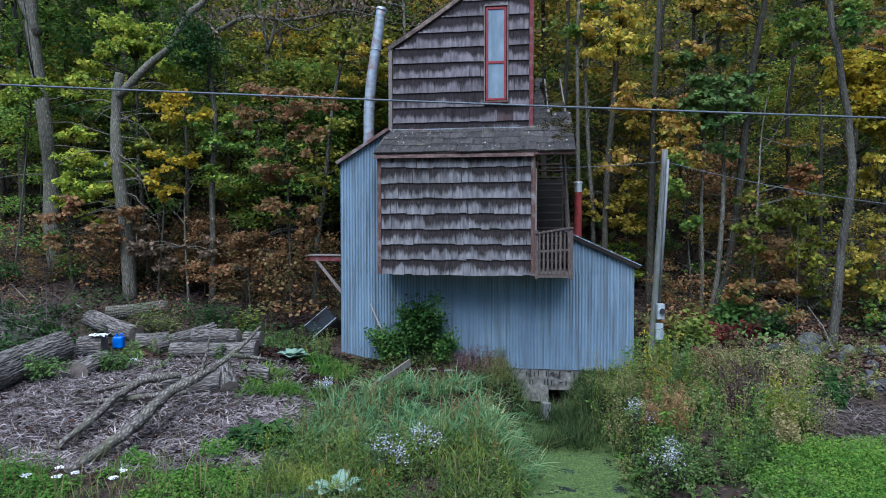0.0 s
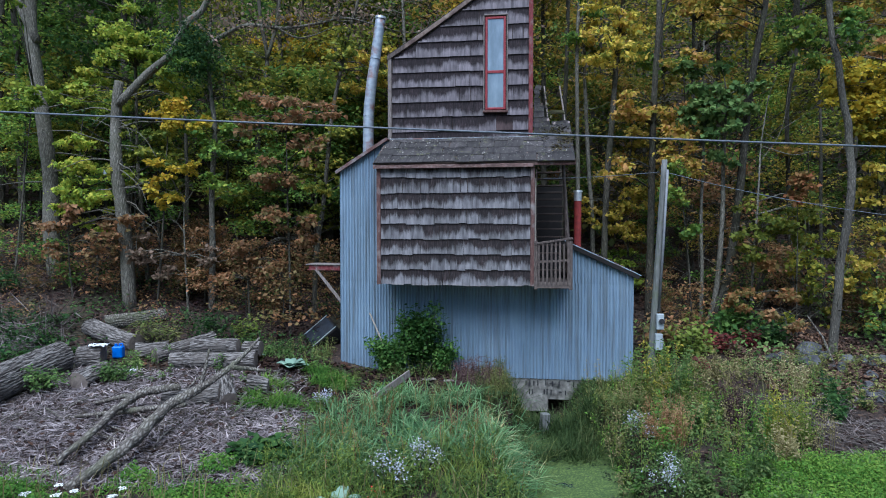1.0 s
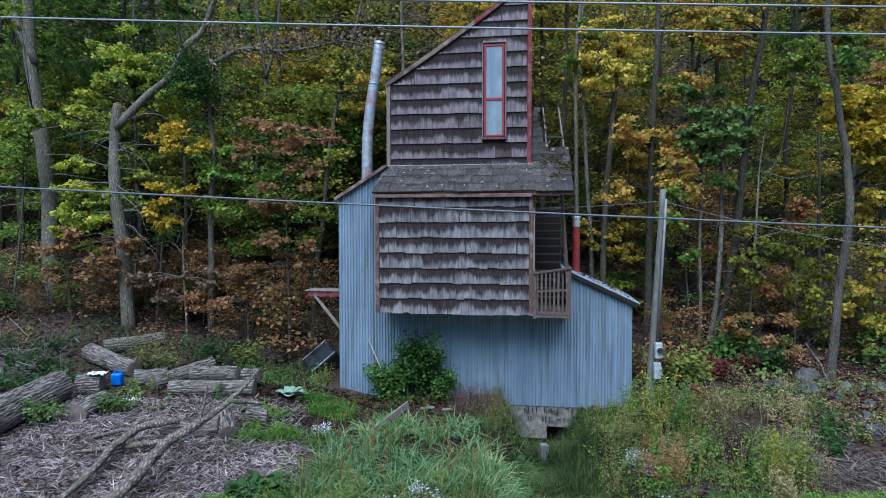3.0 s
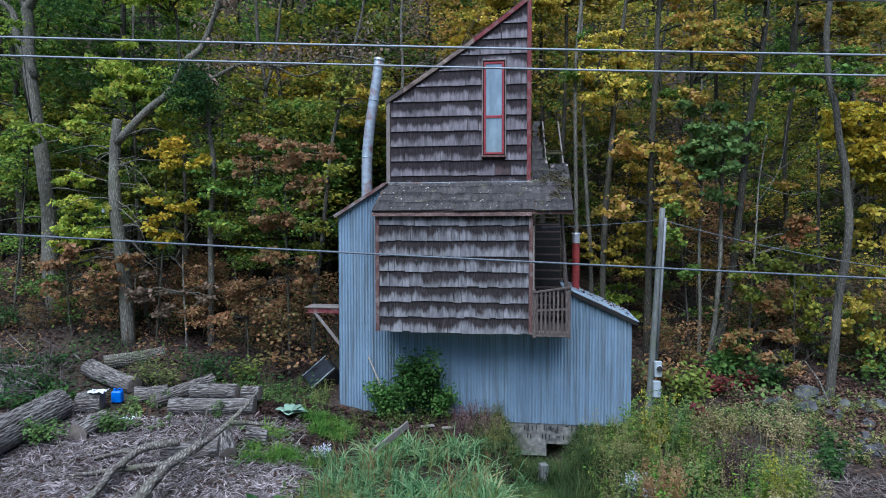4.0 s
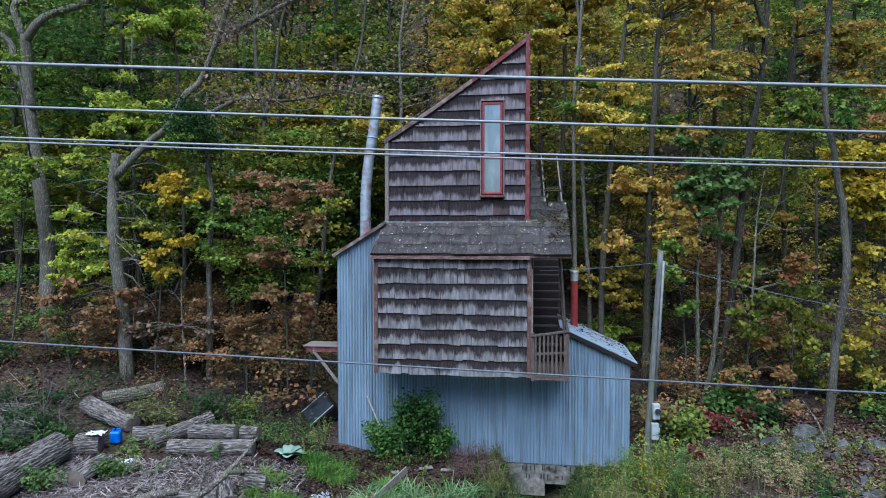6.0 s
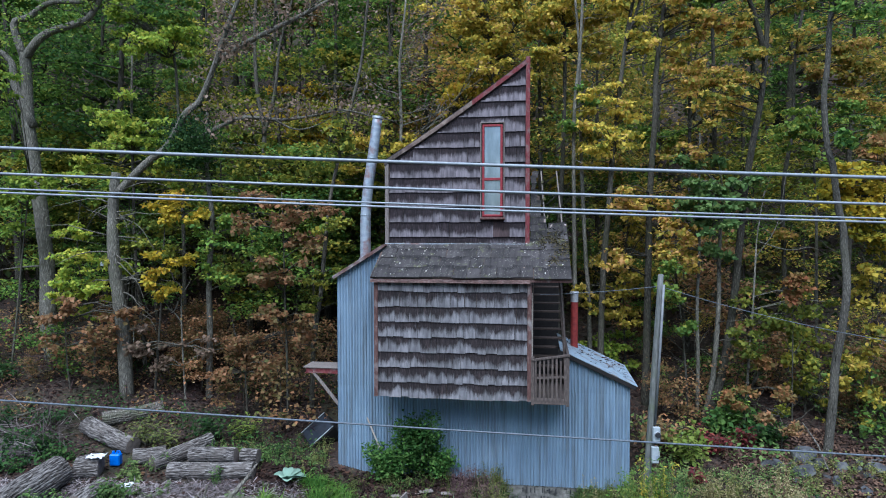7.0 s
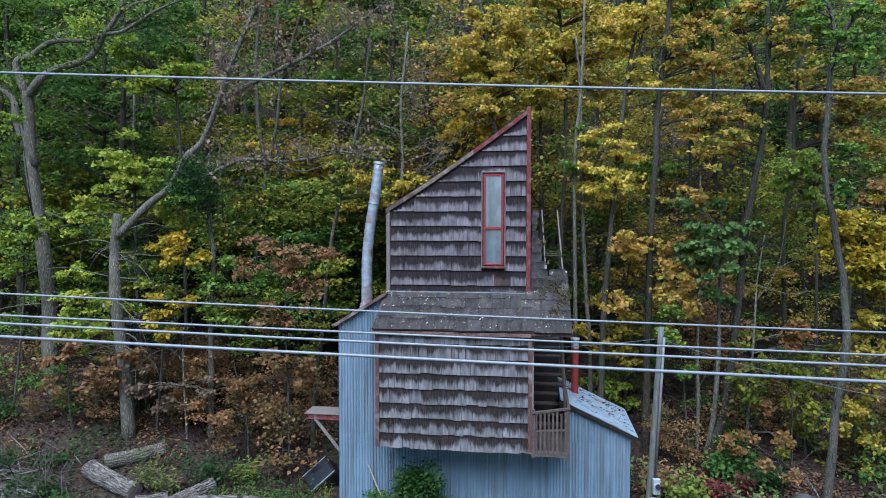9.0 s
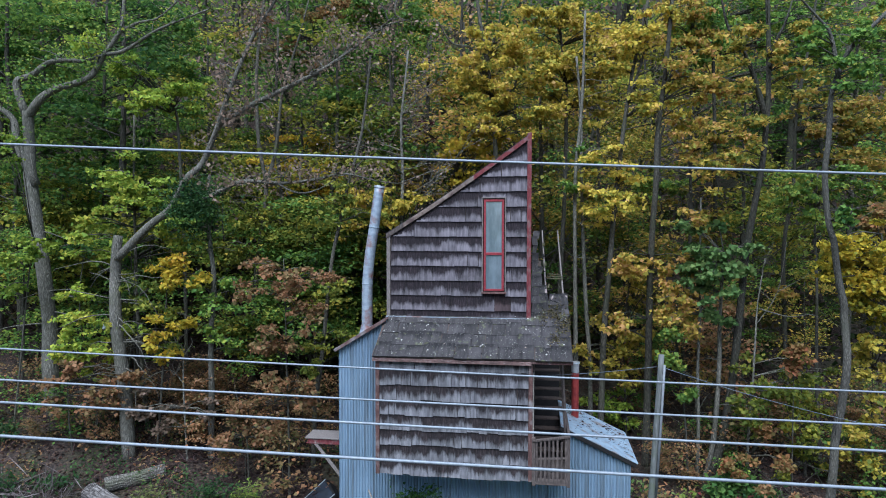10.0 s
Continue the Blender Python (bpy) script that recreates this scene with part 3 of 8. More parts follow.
def shake_wall(wall, u0, u1, z0, courses, exposure, material, y, right=None, left=None, widths=(0.13, 0.36), hole=None, first=0.0, uneven=0.009, stained=None):
    """Courses of shakes on a wall; left(z) bounds them under a sloping rake; hole is a window."""
    for c in range(courses):
        z = z0 + first + exposure * c
        u = left(z + exposure) if left else u0
        # narrow pieces cut to the slope of the rake
        q = left(z + 0.03) if left else u
        while q < u - 0.03:
            w = min(0.12, u - q)
            top = rake(q + 0.3 * w) - 0.01 - z
            if top > 0.03:
                ob = new("shingle", shake_of(w, material))
                ob.parent = wall
                ob.scale = (1, 1, min(1, top / 0.46))
                ob.location = (q + w / 2, y, z)
            q += w
        while u < u1 - 0.03:
            w = min(RNG.uniform(*widths), u1 - u)
            if u1 - u - w < 0.08:
                w = u1 - u
            v = u + w
            pieces = [(u, v)]
            if hole and z + exposure > hole[2] + 0.02 and z + 0.1 < hole[3]:
                if u < hole[0] < v:
                    pieces = [(u, hole[0])]
                elif u < hole[1] < v:
                    pieces = [(hole[1], v)]
                elif hole[0] <= u and v <= hole[1]:
                    pieces = []
            for a, b in pieces:
                if b - a > 0.03:
                    mark = stained and stained[0] < (a + b) / 2 < stained[1] and stained[2] < z < stained[3]
                    ob = new("shingle", shake_of(b - a, SHAKE_STAINED if mark else material))
                    ob.parent = wall
                    ob.location = ((a + b) / 2, y, z + RNG.uniform(-1, 1) * uneven)
                    ob.rotation_euler = (0, RNG.uniform(-1, 1) * uneven, 0)
            u = v
        # cut pieces above the window's head
        if hole and z + 0.1 < hole[3] < z + exposure - 0.02:
            half = (hole[1] - hole[0]) / 2
            for k in range(2):
                ob = new("shingle", shake_of(half, material))
                ob.parent = wall
                ob.scale = (1, 1, (z + 0.44 - hole[3]) / 0.46)
                ob.location = (hole[0] + half * (k + 0.5), y, hole[3] + 0.004)


# the jettied box: shakes on the front, 1.1 m proud of the metal wall
BOX0, BOX1, BOXF, BOXZ, BOXT = 1.29, 5.04, -1.09, 2.36, 5.2


def build_box():
    bm = bmesh.new()
    box(bm, (BOX0 + 0.02, BOXF + 0.03, BOXZ + 0.03), (BOX1 - 0.02, 0.1, BOXT))
    wall = put("shingle_wall", bm, DARKWOOD, label="jettied front covered with silvered wooden shakes")
    n = 8
    e = (BOXT - BOXZ - 0.02) / (n - 0.35)
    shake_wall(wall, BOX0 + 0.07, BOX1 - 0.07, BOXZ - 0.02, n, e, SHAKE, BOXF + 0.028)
    for u, mat in ((BOX0 + 0.02, BROWN), (BOX1 - 0.02, BROWN)):
        bm = bmesh.new()
        box(bm, (u - 0.05, BOXF - 0.03, BOXZ - 0.02), (u + 0.05, BOXF + 0.1, BOXT + 0.02), bevel=0.008)
        put("corner_board", bm, mat, label="peeling brown-red corner board")
    for u in (BOX0 - 0.022, BOX1 + 0.002):
        bm = bmesh.new()
        box(bm, (u, BOXF + 0.1, BOXZ), (u + 0.02, 0.0, BOXT))
        put("side_board", bm, BROWN)
    bm = bmesh.new()
    box(bm, (BOX0 - 0.04, BOXF - 0.05, BOXT), (BOX1 + 0.02, BOXF + 0.03, BOXT + 0.08), bevel=0.008)
    put("fascia", bm, BROWN)


build_box()

# the tower above
TOW0, TOW1, TOWF, TOWZ = 1.28, 4.95, 0.28, 5.85
EAVE, PEAK = 8.12, 10.62


def rake(u):
    """Underside of the rake: shallower at the foot, then steep to the peak."""
    t = (u - TOW0) / (TOW1 - TOW0)
    return EAVE + (PEAK - EAVE) * (t * 0.9 + 0.1 * t * t)


def rake_inverse(z):
    a, b = TOW0, TOW1
    if z <= EAVE:
        return a
    for _ in range(30):
        m = (a + b) / 2
        a, b = (m, b) if rake(m) < z else (a, m)
    return a


WIN = (3.76, 4.34, 6.71, 9.12)


def build_tower():
    bm = bmesh.new()
    s = [(TOW0, TOWZ - 0.6), (TOW1, TOWZ - 0.6), (TOW1, PEAK), (TOW0 + 1.8, rake(TOW0 + 1.8)), (TOW0, EAVE)]
    back = TOWF + 3.2
    fr = [bm.verts.new((u, TOWF + 0.03, z)) for u, z in s]
    bk = [bm.verts.new((u, back, z)) for u, z in s]
    bm.faces.new(fr)
    bm.faces.new(bk[::-1])
    for i in range(5):
        j = (i + 1) % 5
        bm.faces.new((fr[j], fr[i], bk[i], bk[j]))
    bmesh.ops.recalc_face_normals(bm, faces=bm.faces)
    wall = put("tower_wall", bm, DARKWOOD, label="tower wall of dark brown wooden shakes under a slanting roof")
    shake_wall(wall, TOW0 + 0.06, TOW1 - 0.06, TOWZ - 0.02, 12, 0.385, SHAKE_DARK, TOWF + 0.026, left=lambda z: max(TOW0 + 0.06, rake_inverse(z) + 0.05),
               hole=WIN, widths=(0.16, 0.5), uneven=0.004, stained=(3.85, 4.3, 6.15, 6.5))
    # trim
    bm = bmesh.new()
    box(bm, (TOW1 - 0.06, TOWF - 0.03, TOWZ - 0.05), (TOW1 + 0.05, TOWF + 0.1, PEAK + 0.16), bevel=0.008)
    put("corner_board", bm, RED, label="tall red corner board")
    bm = bmesh.new()
    box(bm, (TOW0 - 0.05, TOWF - 0.03, TOWZ - 0.05), (TOW0 + 0.05, TOWF + 0.1, EAVE + 0.02), bevel=0.008)
    put("corner_board", bm, GREYWOOD)
    us = [TOW0 - 0.06 + (TOW1 - TOW0 + 0.02) * i / 8 for i in range(9)]
    for name, mat, lo, hi, y0, y1 in (("rake_board", BROWN, 0.0, 0.12, TOWF - 0.05, TOWF + 0.02), ("roof_sheet", ROOFING, 0.121, 0.14, TOWF - 0.045, back + 0.1)):
        for i in range(8):
            bm = bmesh.new()
            a, b = us[i], us[i + 1]
            vs = [bm.verts.new((u, y, rake(u) + h)) for u in (a, b) for y in (y0, y1) for h in (lo, hi)]
            for f in ((0, 1, 3, 2), (4, 6, 7, 5), (0, 4, 5, 1), (2, 3, 7, 6), (1, 5, 7, 3), (0, 2, 6, 4)):
                bm.faces.new([vs[k] for k in f])
            bmesh.ops.recalc_face_normals(bm, faces=bm.faces)
            put(name, bm, mat if name == "roof_sheet" else RAILWOOD if i < 1 else TANWOOD if i < 5 else RED)
    # the tall window
    u0, u1, z0, z1 = WIN
    win = put("window", box(bmesh.new(), (u0 + 0.03, TOWF - 0.005, z0 + 0.03), (u1 - 0.03, TOWF + 0.02, z1 - 0.03)), BLACK, label="tall narrow red-framed window")
    mid = z0 + 0.41 * (z1 - z0)
    for a, b in ((z0 + 0.08, mid - 0.03), (mid + 0.03, z1 - 0.08)):
        part("pane", box(bmesh.new(), (u0 + 0.075, TOWF - 0.025, a), (u1 - 0.085, TOWF - 0.015, b)), GLASS, win, "pane reflecting the pale sky")
    bm = bmesh.new()
    for lo, hi in (((u0 + 0.03, z0 + 0.03), (u0 + 0.085, z1 - 0.03)), ((u1 - 0.09, z0 + 0.03), (u1 - 0.03, z1 - 0.03)), ((u0 + 0.085, z0 + 0.03), (u1 - 0.09, z0 + 0.085)),
                   ((u0 + 0.085, z1 - 0.085), (u1 - 0.09, z1 - 0.03)), ((u0 + 0.085, mid - 0.035), (u1 - 0.09, mid + 0.035))):
        box(bm, (lo[0], TOWF - 0.05, lo[1]), (hi[0], TOWF - 0.005, hi[1]), bevel=0.006)
    part("window_frame", bm, RED_WINDOW, win)
    bm = bmesh.new()
    for lo, hi in (((u0 - 0.02, z0 - 0.01), (u0 + 0.008, z1 + 0.0)), ((u1 - 0.008, z0 - 0.01), (u1 + 0.02, z1 + 0.0)), ((u0 - 0.02, z1 + 0.001), (u1 + 0.025, z1 + 0.03))):
        box(bm, (lo[0], TOWF - 0.06, lo[1]), (hi[0], TOWF + 0.02, hi[1]), bevel=0.006)
    part("casing", bm, GREYWOOD, win)
    part("window_sill", box(bmesh.new(), (u0 - 0.03, TOWF - 0.09, z0 - 0.045), (u1 + 0.03, TOWF + 0.02, z0 + 0.01), bevel=0.008), BROWN, win)


build_tower()

# skirt roof over the box and the porch, one plane that climbs back along the tower
ROOF_FRONT, ROOF_Z, ROOF_SLOPE = -1.2, 5.24, 0.5


def roof_z(v):
    return ROOF_Z + (v - ROOF_FRONT) * ROOF_SLOPE


def build_skirt_roof():
    bm = bmesh.new()
    m = pose(0, ROOF_FRONT, ROOF_Z, math.degrees(math.atan(ROOF_SLOPE)))
    run = math.hypot(1, ROOF_SLOPE)
    box(bm, (1.2, 0, 0), (5.98, 1.46 * run, 0.04), m)
    box(bm, (5.02, 1.46 * run, 0), (5.26, 4.2 * run, 0.04), m)
    box(bm, (5.26, 1.46 * run, 0), (5.95, 1.98 * run, 0.04), m)
    box(bm, (5.02, 4.2 * run, 0), (5.13, 5.9 * run, 0.04), m)
    roof = put("roof", bm, DARKWOOD, label="mossy old shingle roof with torn holes and bare rafters")
    e = 0.47
    r = random.Random(11)
    for c in range(14):
        s = c * e - 0.03
        v = s / run
        right = 5.98 if v < 2.1 else 5.4 - 0.08 * (v - 2.1) + r.uniform(-0.09, 0.08)
        left = (1.22 + 0.05 * v) if v < 1.35 else 5.0
        u = left
        while u < right - 0.03:
            w = min(r.uniform(0.3, 0.48) if v < 1.4 else r.uniform(0.18, 0.36), right - u)
            if right - u - w < 0.08:
                w = right - u
            gone = v > 3.0 and u > 5.2 and r.random() < 0.3
            if not gone:
                ob = new("shingle", shake_of(w, ROOFING, 0.56, 0.024, 0.014))
                ob.parent = roof
                ob.matrix_basis = m @ pose((u + u + w) / 2, s + r.uniform(-0.02, 0.02) * (1 if v < 1.5 else 4), 0.045, -90 + 2.5 + r.uniform(-2, 1), 0, r.uniform(-2, 2) * (1 if v < 1.5 else 3))
            u += w
    bm = bmesh.new()
    box(bm, (TOW0 - 0.06, TOWF - 0.055, roof_z(TOWF) + 0.03), (TOW1 + 0.06, TOWF - 0.04, roof_z(TOWF) + 0.062), bevel=0.003)
    put("flashing", bm, GALV, label="pale metal flashing strip where roof meets tower")
    for (u0, v0), (u1, v1) in (((5.47, -1.0), (5.31, 4.9)), ((5.9, -1.0), (5.8, 4.9))):
        bm = bmesh.new()
        beam(bm, (u0, v0, roof_z(v0) - 0.05), (u1, v1, roof_z(v1) - 0.05), 0.04, 0.07)
        put("rafter", bm, GREYWOOD, label="bare grey rafter")
    bm = bmesh.new()
    for k in range(3):
        beam(bm, (5.4 + 0.02 * k, 2.14 + 0.11 * k, roof_z(2.14 + 0.11 * k) + 0.012), (5.87 - 0.015 * k, 2.13 + 0.11 * k, roof_z(2.13 + 0.11 * k) + 0.012), 0.1, 0.025)
    put("roof_batten", bm, MOSSWOOD, label="mossy board left across the bare rafters")
    # torn ends of boards and shingles round the hole
    for k, (u, v, a, w, h) in enumerate(((5.44, 1.0, 20, 0.075, 0.18), (5.52, 1.08, -35, 0.0525, 0.156), (5.6, 0.98, 60, 0.045, 0.132), (5.4, 1.3, 8, 0.0675, 0.204), (5.7, 0.95, 80, 0.0375, 0.12), (5.46, 1.6, -12, 0.0525, 0.18),
                                         (5.84, 1.12, 4, 0.075, 0.204), (5.93, 1.1, -3, 0.06, 0.18), (5.42, 2.0, 15, 0.045, 0.12), (5.38, 2.7, -10, 0.075, 0.144), (5.36, 3.2, 12, 0.0675, 0.156), (5.33, 3.8, -14, 0.075, 0.144), (5.35, 2.4, 24, 0.045, 0.12))):
        bm = bmesh.new()
        box(bm, (-w / 2, 0, 0), (w / 2, h, 0.02), bevel=0.003)
        for q in bm.verts:
            if q.co.y > h * 0.7:
                q.co.y += r.uniform(-0.35, 0.15) * h
                q.co.x *= r.uniform(0.3, 1.0)
        bmesh.ops.transform(bm, matrix=pose(u, v, roof_z(v) + 0.05, math.degrees(math.atan(ROOF_SLOPE)) + r.uniform(-4, 12), r.uniform(-8, 8), a), verts=bm.verts)
        put("torn_board", bm, FRESHWOOD if k in (1, 3, 7) else MOSSWOOD if k % 2 else ROOFING, label="torn splintered board end at the roof's hole")
    bm = bmesh.new()
    box(bm, (1.2, ROOF_FRONT - 0.02, ROOF_Z - 0.1), (5.038, ROOF_FRONT + 0.03, ROOF_Z - 0.012), bevel=0.006)
    put("fascia", bm, FASCIA, label="weathered red-brown fascia board")
    bm = bmesh.new()
    box(bm, (5.04, ROOF_FRONT, ROOF_Z - 0.06), (6.0, ROOF_FRONT + 0.06, ROOF_Z + 0.02), bevel=0.006)
    put("fascia", bm, BROWN)
    # roof over the left wing
    bm = bmesh.new()
    m2 = pose(-0.05, -0.1, wall_top(-0.05) + 0.01, 0, -math.degrees(math.atan(0.62)), 0)
    box(bm, (0, 0, 0), (1.6, DEEP + 0.1, 0.05), m2)
    put("roof", bm, BROWN, label="low lean-to roof with a red-brown edge")
    bm = bmesh.new()
    m2 = pose(-0.06, -0.14, wall_top(-0.06) - 0.02, 0, -math.degrees(math.atan(0.62)), 0)
    box(bm, (0, 0, 0), (1.6, 0.036, 0.085), m2, bevel=0.006)
    put("rake_board", bm, BROWN)


build_skirt_roof()


def build_shed_roof():
    s = math.degrees(math.atan(0.46))
    m = pose(5.75, -0.12, 3.24 + 0.2 * 0.46 + 0.05, 0, s, 0)
    bm = bmesh.new()
    box(bm, (0, 0, 0.03), (2.08, 2.5, 0.048), m, bevel=0.004)
    roof = put("roof", bm, PALEROOF, label="pale metal shed roof strewn with fallen leaves")
    bm = bmesh.new()
    box(bm, (0, 0.0, -0.075), (2.06, 0.035, 0.027), m, bevel=0.006)
    part("rake_board", bm, MATTE_BLACK, roof, "black-stained edge board")
    bm = bmesh.new()
    box(bm, (1.98, 0.04, -0.08), (2.02, 2.48, 0.027), m, bevel=0.006)
    part("eave_board", bm, DARKWOOD, roof)


build_shed_roof()


def build_balcony():
    floor_z, front, u0, u1 = 2.42, -1.12, 5.07, 5.95
    deck = put("balcony", box(bmesh.new(), (u0, front, floor_z - 0.06), (u1, 0.9, floor_z), bevel=0.006), RAILWOOD, label="weathered wooden balcony with slatted railing")
    top0, top1 = floor_z + 0.98, floor_z + 1.06
    bm = bmesh.new()
    box(bm, (u0, front - 0.02, floor_z - 0.12), (u1, front + 0.03, floor_z + 0.03), bevel=0.006)
    part("rim_board", bm, RAILWOOD, deck)
    for u in (u0 + 0.03, u1 - 0.04):
        bm = bmesh.new()
        box(bm, (u - 0.04, front - 0.03, floor_z - 0.15), (u + 0.04, front + 0.05, floor_z + 1.0), bevel=0.006)
        part("post", bm, RAILWOOD, deck)
    for k, z in enumerate((floor_z + 0.98, floor_z + 0.55)):
        bm = bmesh.new()
        beam(bm, (u0, front - 0.01, z - 0.06), (u1, front - 0.01, z + 0.08 * (1 - k)), 0.09 if k == 0 else 0.03, 0.05)
        part("rail", bm, RAILWOOD, deck)
    n = 8
    for i in range(n):
        u = u0 + 0.1 + (u1 - u0 - 0.2) * i / (n - 1)
        bm = bmesh.new()
        box(bm, (u - 0.024, front - 0.035, floor_z - 0.04), (u + 0.024, front - 0.012, floor_z + 0.98 + RNG.uniform(-0.06, 0.03)), bevel=0.004)
        part("baluster", bm, RAILWOOD, deck)
    for i in range(9):
        v = front + 0.12 + 0.2 * i
        bm = bmesh.new()
        box(bm, (u1 - 0.02, v - 0.024, floor_z - 0.04), (u1 + 0.004, v + 0.024, floor_z + 1.0), bevel=0.004)
        part("baluster", bm, RAILWOOD, deck)
    bm = bmesh.new()
    beam(bm, (u1 - 0.02, front, floor_z + 1.03), (u1 - 0.02, 0.75, floor_z + 1.03), 0.06, 0.05)
    part("rail", bm, RAILWOOD, deck)
    # post that carries the porch roof
    bm = bmesh.new()
    beam(bm, (5.95, -0.1, floor_z), (5.72, -0.35, roof_z(-0.35) - 0.05), 0.07, 0.07)
    put("roof_post", bm, RAILWOOD, label="leaning grey post under the porch roof")
    bm = bmesh.new()
    box(bm, (5.06, -0.9, floor_z), (5.1, -0.82, 4.9), bevel=0.004)
    put("door_jamb", bm, PALEWOOD)
    stair = put("stair", box(bmesh.new(), (5.04, 0.32, floor_z - 0.1), (5.08, 3.3, floor_z + 0.2)), DARKWOOD, label="steep dark wooden outside stair")
    for i in range(14):
        bm = bmesh.new()
        box(bm, (5.09, 0.3 + 0.22 * i, floor_z + 0.19 + 0.21 * i), (5.86, 0.54 + 0.22 * i, floor_z + 0.23 + 0.21 * i), bevel=0.006)
        part("tread", bm, DARKWOOD, stair)
    for u in (5.085, 5.88):
        bm = bmesh.new()
        beam(bm, (u, 0.3, floor_z + 0.1), (u, 3.3, floor_z + 0.1 + 3.0 * 0.21 / 0.22), 0.04, 0.22)
        part("stringer", bm, DARKWOOD, stair)


build_balcony()


def build_pipes():
    line = curve([(0.47, 1.11, 5.42), (0.477, 1.11, 6.01), (0.487, 1.11, 6.8), (0.566, 1.12, 7.66), (0.675, 1.14, 8.37), (0.757, 1.15, 8.98), (0.823, 1.16, 9.46)], 3)
    pt = Soup()
    pt.add(*tube_arrays(line, [0.152 - 0.001 * k for k in range(len(line))], 20))
    for k in (6, 12):
        d = (line[k + 1] - line[k]).normalized()
        pt.add(*tube_arrays([line[k] - d * 0.012, line[k] + d * 0.012], [0.152, 0.152], 20))
    pipe = put("stovepipe", pt.mesh("stovepipe", [GALV], True), None, label="tall bent galvanised stovepipe with rust patches")
    bm = bmesh.new()
    cylinder(bm, line[-1], line[-1] + Vector((0.008, 0, 0.06)), 0.155, 0.15, 20)
    part("cap", bm, STEEL, pipe)
    bm = bmesh.new()
    cylinder(bm, line[0] - Vector((0, 0, 0.1)), line[0] + Vector((0.0, 0, 0.22)), 0.24, 0.158, 20)
    part("flashing", bm, GALV, pipe)
    bm = bmesh.new()
    cylinder(bm, (6.2, 1.45, 2.9), (6.2, 1.45, 4.45), 0.1, 0.1, 16)
    pipe = put("flue_pipe", bm, REDPIPE, label="red flue pipe with a bright steel cap")
    bm = bmesh.new()
    cylinder(bm, (6.2, 1.45, 4.44), (6.2, 1.45, 4.68), 0.105, 0.105, 16)
    cylinder(bm, (6.2, 1.45, 4.68), (6.2, 1.45, 4.72), 0.13, 0.12, 16)
    part("cap", bm, STEEL, pipe)


build_pipes()


def build_awning():
    bm = bmesh.new()
    beam(bm, (-0.9, 0.12, 2.66), (0.0, 0.12, 2.66), 0.05, 0.11)
    aw = put("awning", bm, RED, label="small side awning with dark red boards on a strut")
    part("soffit", box(bmesh.new(), (-0.94, 0.08, 2.585), (-0.01, 0.74, 2.605), bevel=0.004), RED, aw, "dark red boarded underside")
    part("awning_roof", box(bmesh.new(), (-0.98, 0.06, 2.72), (0.0, 0.75, 2.75), bevel=0.006), GREYWOOD, aw)
    bm = bmesh.new()
    beam(bm, (-0.72, 0.12, 2.62), (-0.01, 0.12, 1.75), 0.07, 0.07)
    part("strut", bm, GREYWOOD, aw)
    bm = bmesh.new()
    beam(bm, (-0.9, 0.7, 2.66), (0.0, 0.7, 2.66), 0.05, 0.11)
    part("rafter", bm, RED, aw)


build_awning()

# ---- overhead wires along the road ----
def build_wire(name, y, z, slope, radius, material, label, x0=-26, x1=26, skew=-0.047, sag=0.0006):
    n = 40
    pts = []
    for i in range(n + 1):
        x = x0 + (x1 - x0) * i / n
        pts.append((x, y + skew * x, z + slope * x + sag * x * x))
    vs, fs = tube_arrays(pts, [radius] * (n + 1), 8)
    s = Soup()
    s.add(vs, fs)
    tagged(part(name, s.mesh(name, [material], True), None), label, "wire", group="overhead wires")


for y, z, slope, radius, skew in ((4.289, 6.917, -0.0395, 0.011, -0.0569), (5.386, 6.807, -0.0381, 0.011, -0.0545), (6.548, 6.684, -0.0356, 0.011, -0.0552),
                                  (7.644, 6.753, -0.0362, 0.0115, -0.0556), (5.887, 9.028, -0.0406, 0.011, -0.0836)):
    build_wire("power_line", y, z, slope, radius, WIRE, "bare silver-grey overhead power line", skew=skew)
build_wire("cable", 6.063, 4.639, -0.0478, 0.009, DARKWIRE, "thin dark twisted service cable", skew=-0.056)

# ---- plants: makers ----
LEAF_GREEN = leaf_material("green_leaves", [(0.05, (0.0445, 0.1, 0.026)), (0.4, (0.106, 0.19, 0.038)), (0.7, (0.18, 0.265, 0.045)), (0.95, (0.339, 0.35, 0.055))])
LEAF_LIME = leaf_material("yellow_green_leaves", [(0.05, (0.0901, 0.13, 0.024)), (0.4, (0.191, 0.22, 0.036)), (0.7, (0.329, 0.31, 0.042)), (0.95, (0.488, 0.36, 0.048))])
LEAF_GOLD = leaf_material("golden_leaves", [(0.05, (0.0896, 0.122, 0.026)), (0.35, (0.224, 0.224, 0.038)), (0.65, (0.448, 0.316, 0.05)), (0.95, (0.493, 0.275, 0.1))])
LEAF_YELLOW = leaf_material("bright_yellow_leaves", [(0.05, (0.19, 0.214, 0.03)), (0.4, (0.47, 0.377, 0.032)), (0.8, (0.627, 0.428, 0.04)), (0.97, (0.582, 0.286, 0.05))])
LEAF_MAPLE = leaf_material("maple_leaves", [(0.05, (0.114, 0.2, 0.03)), (0.4, (0.229, 0.31, 0.042)), (0.75, (0.344, 0.39, 0.05)), (0.97, (0.477, 0.42, 0.06))])
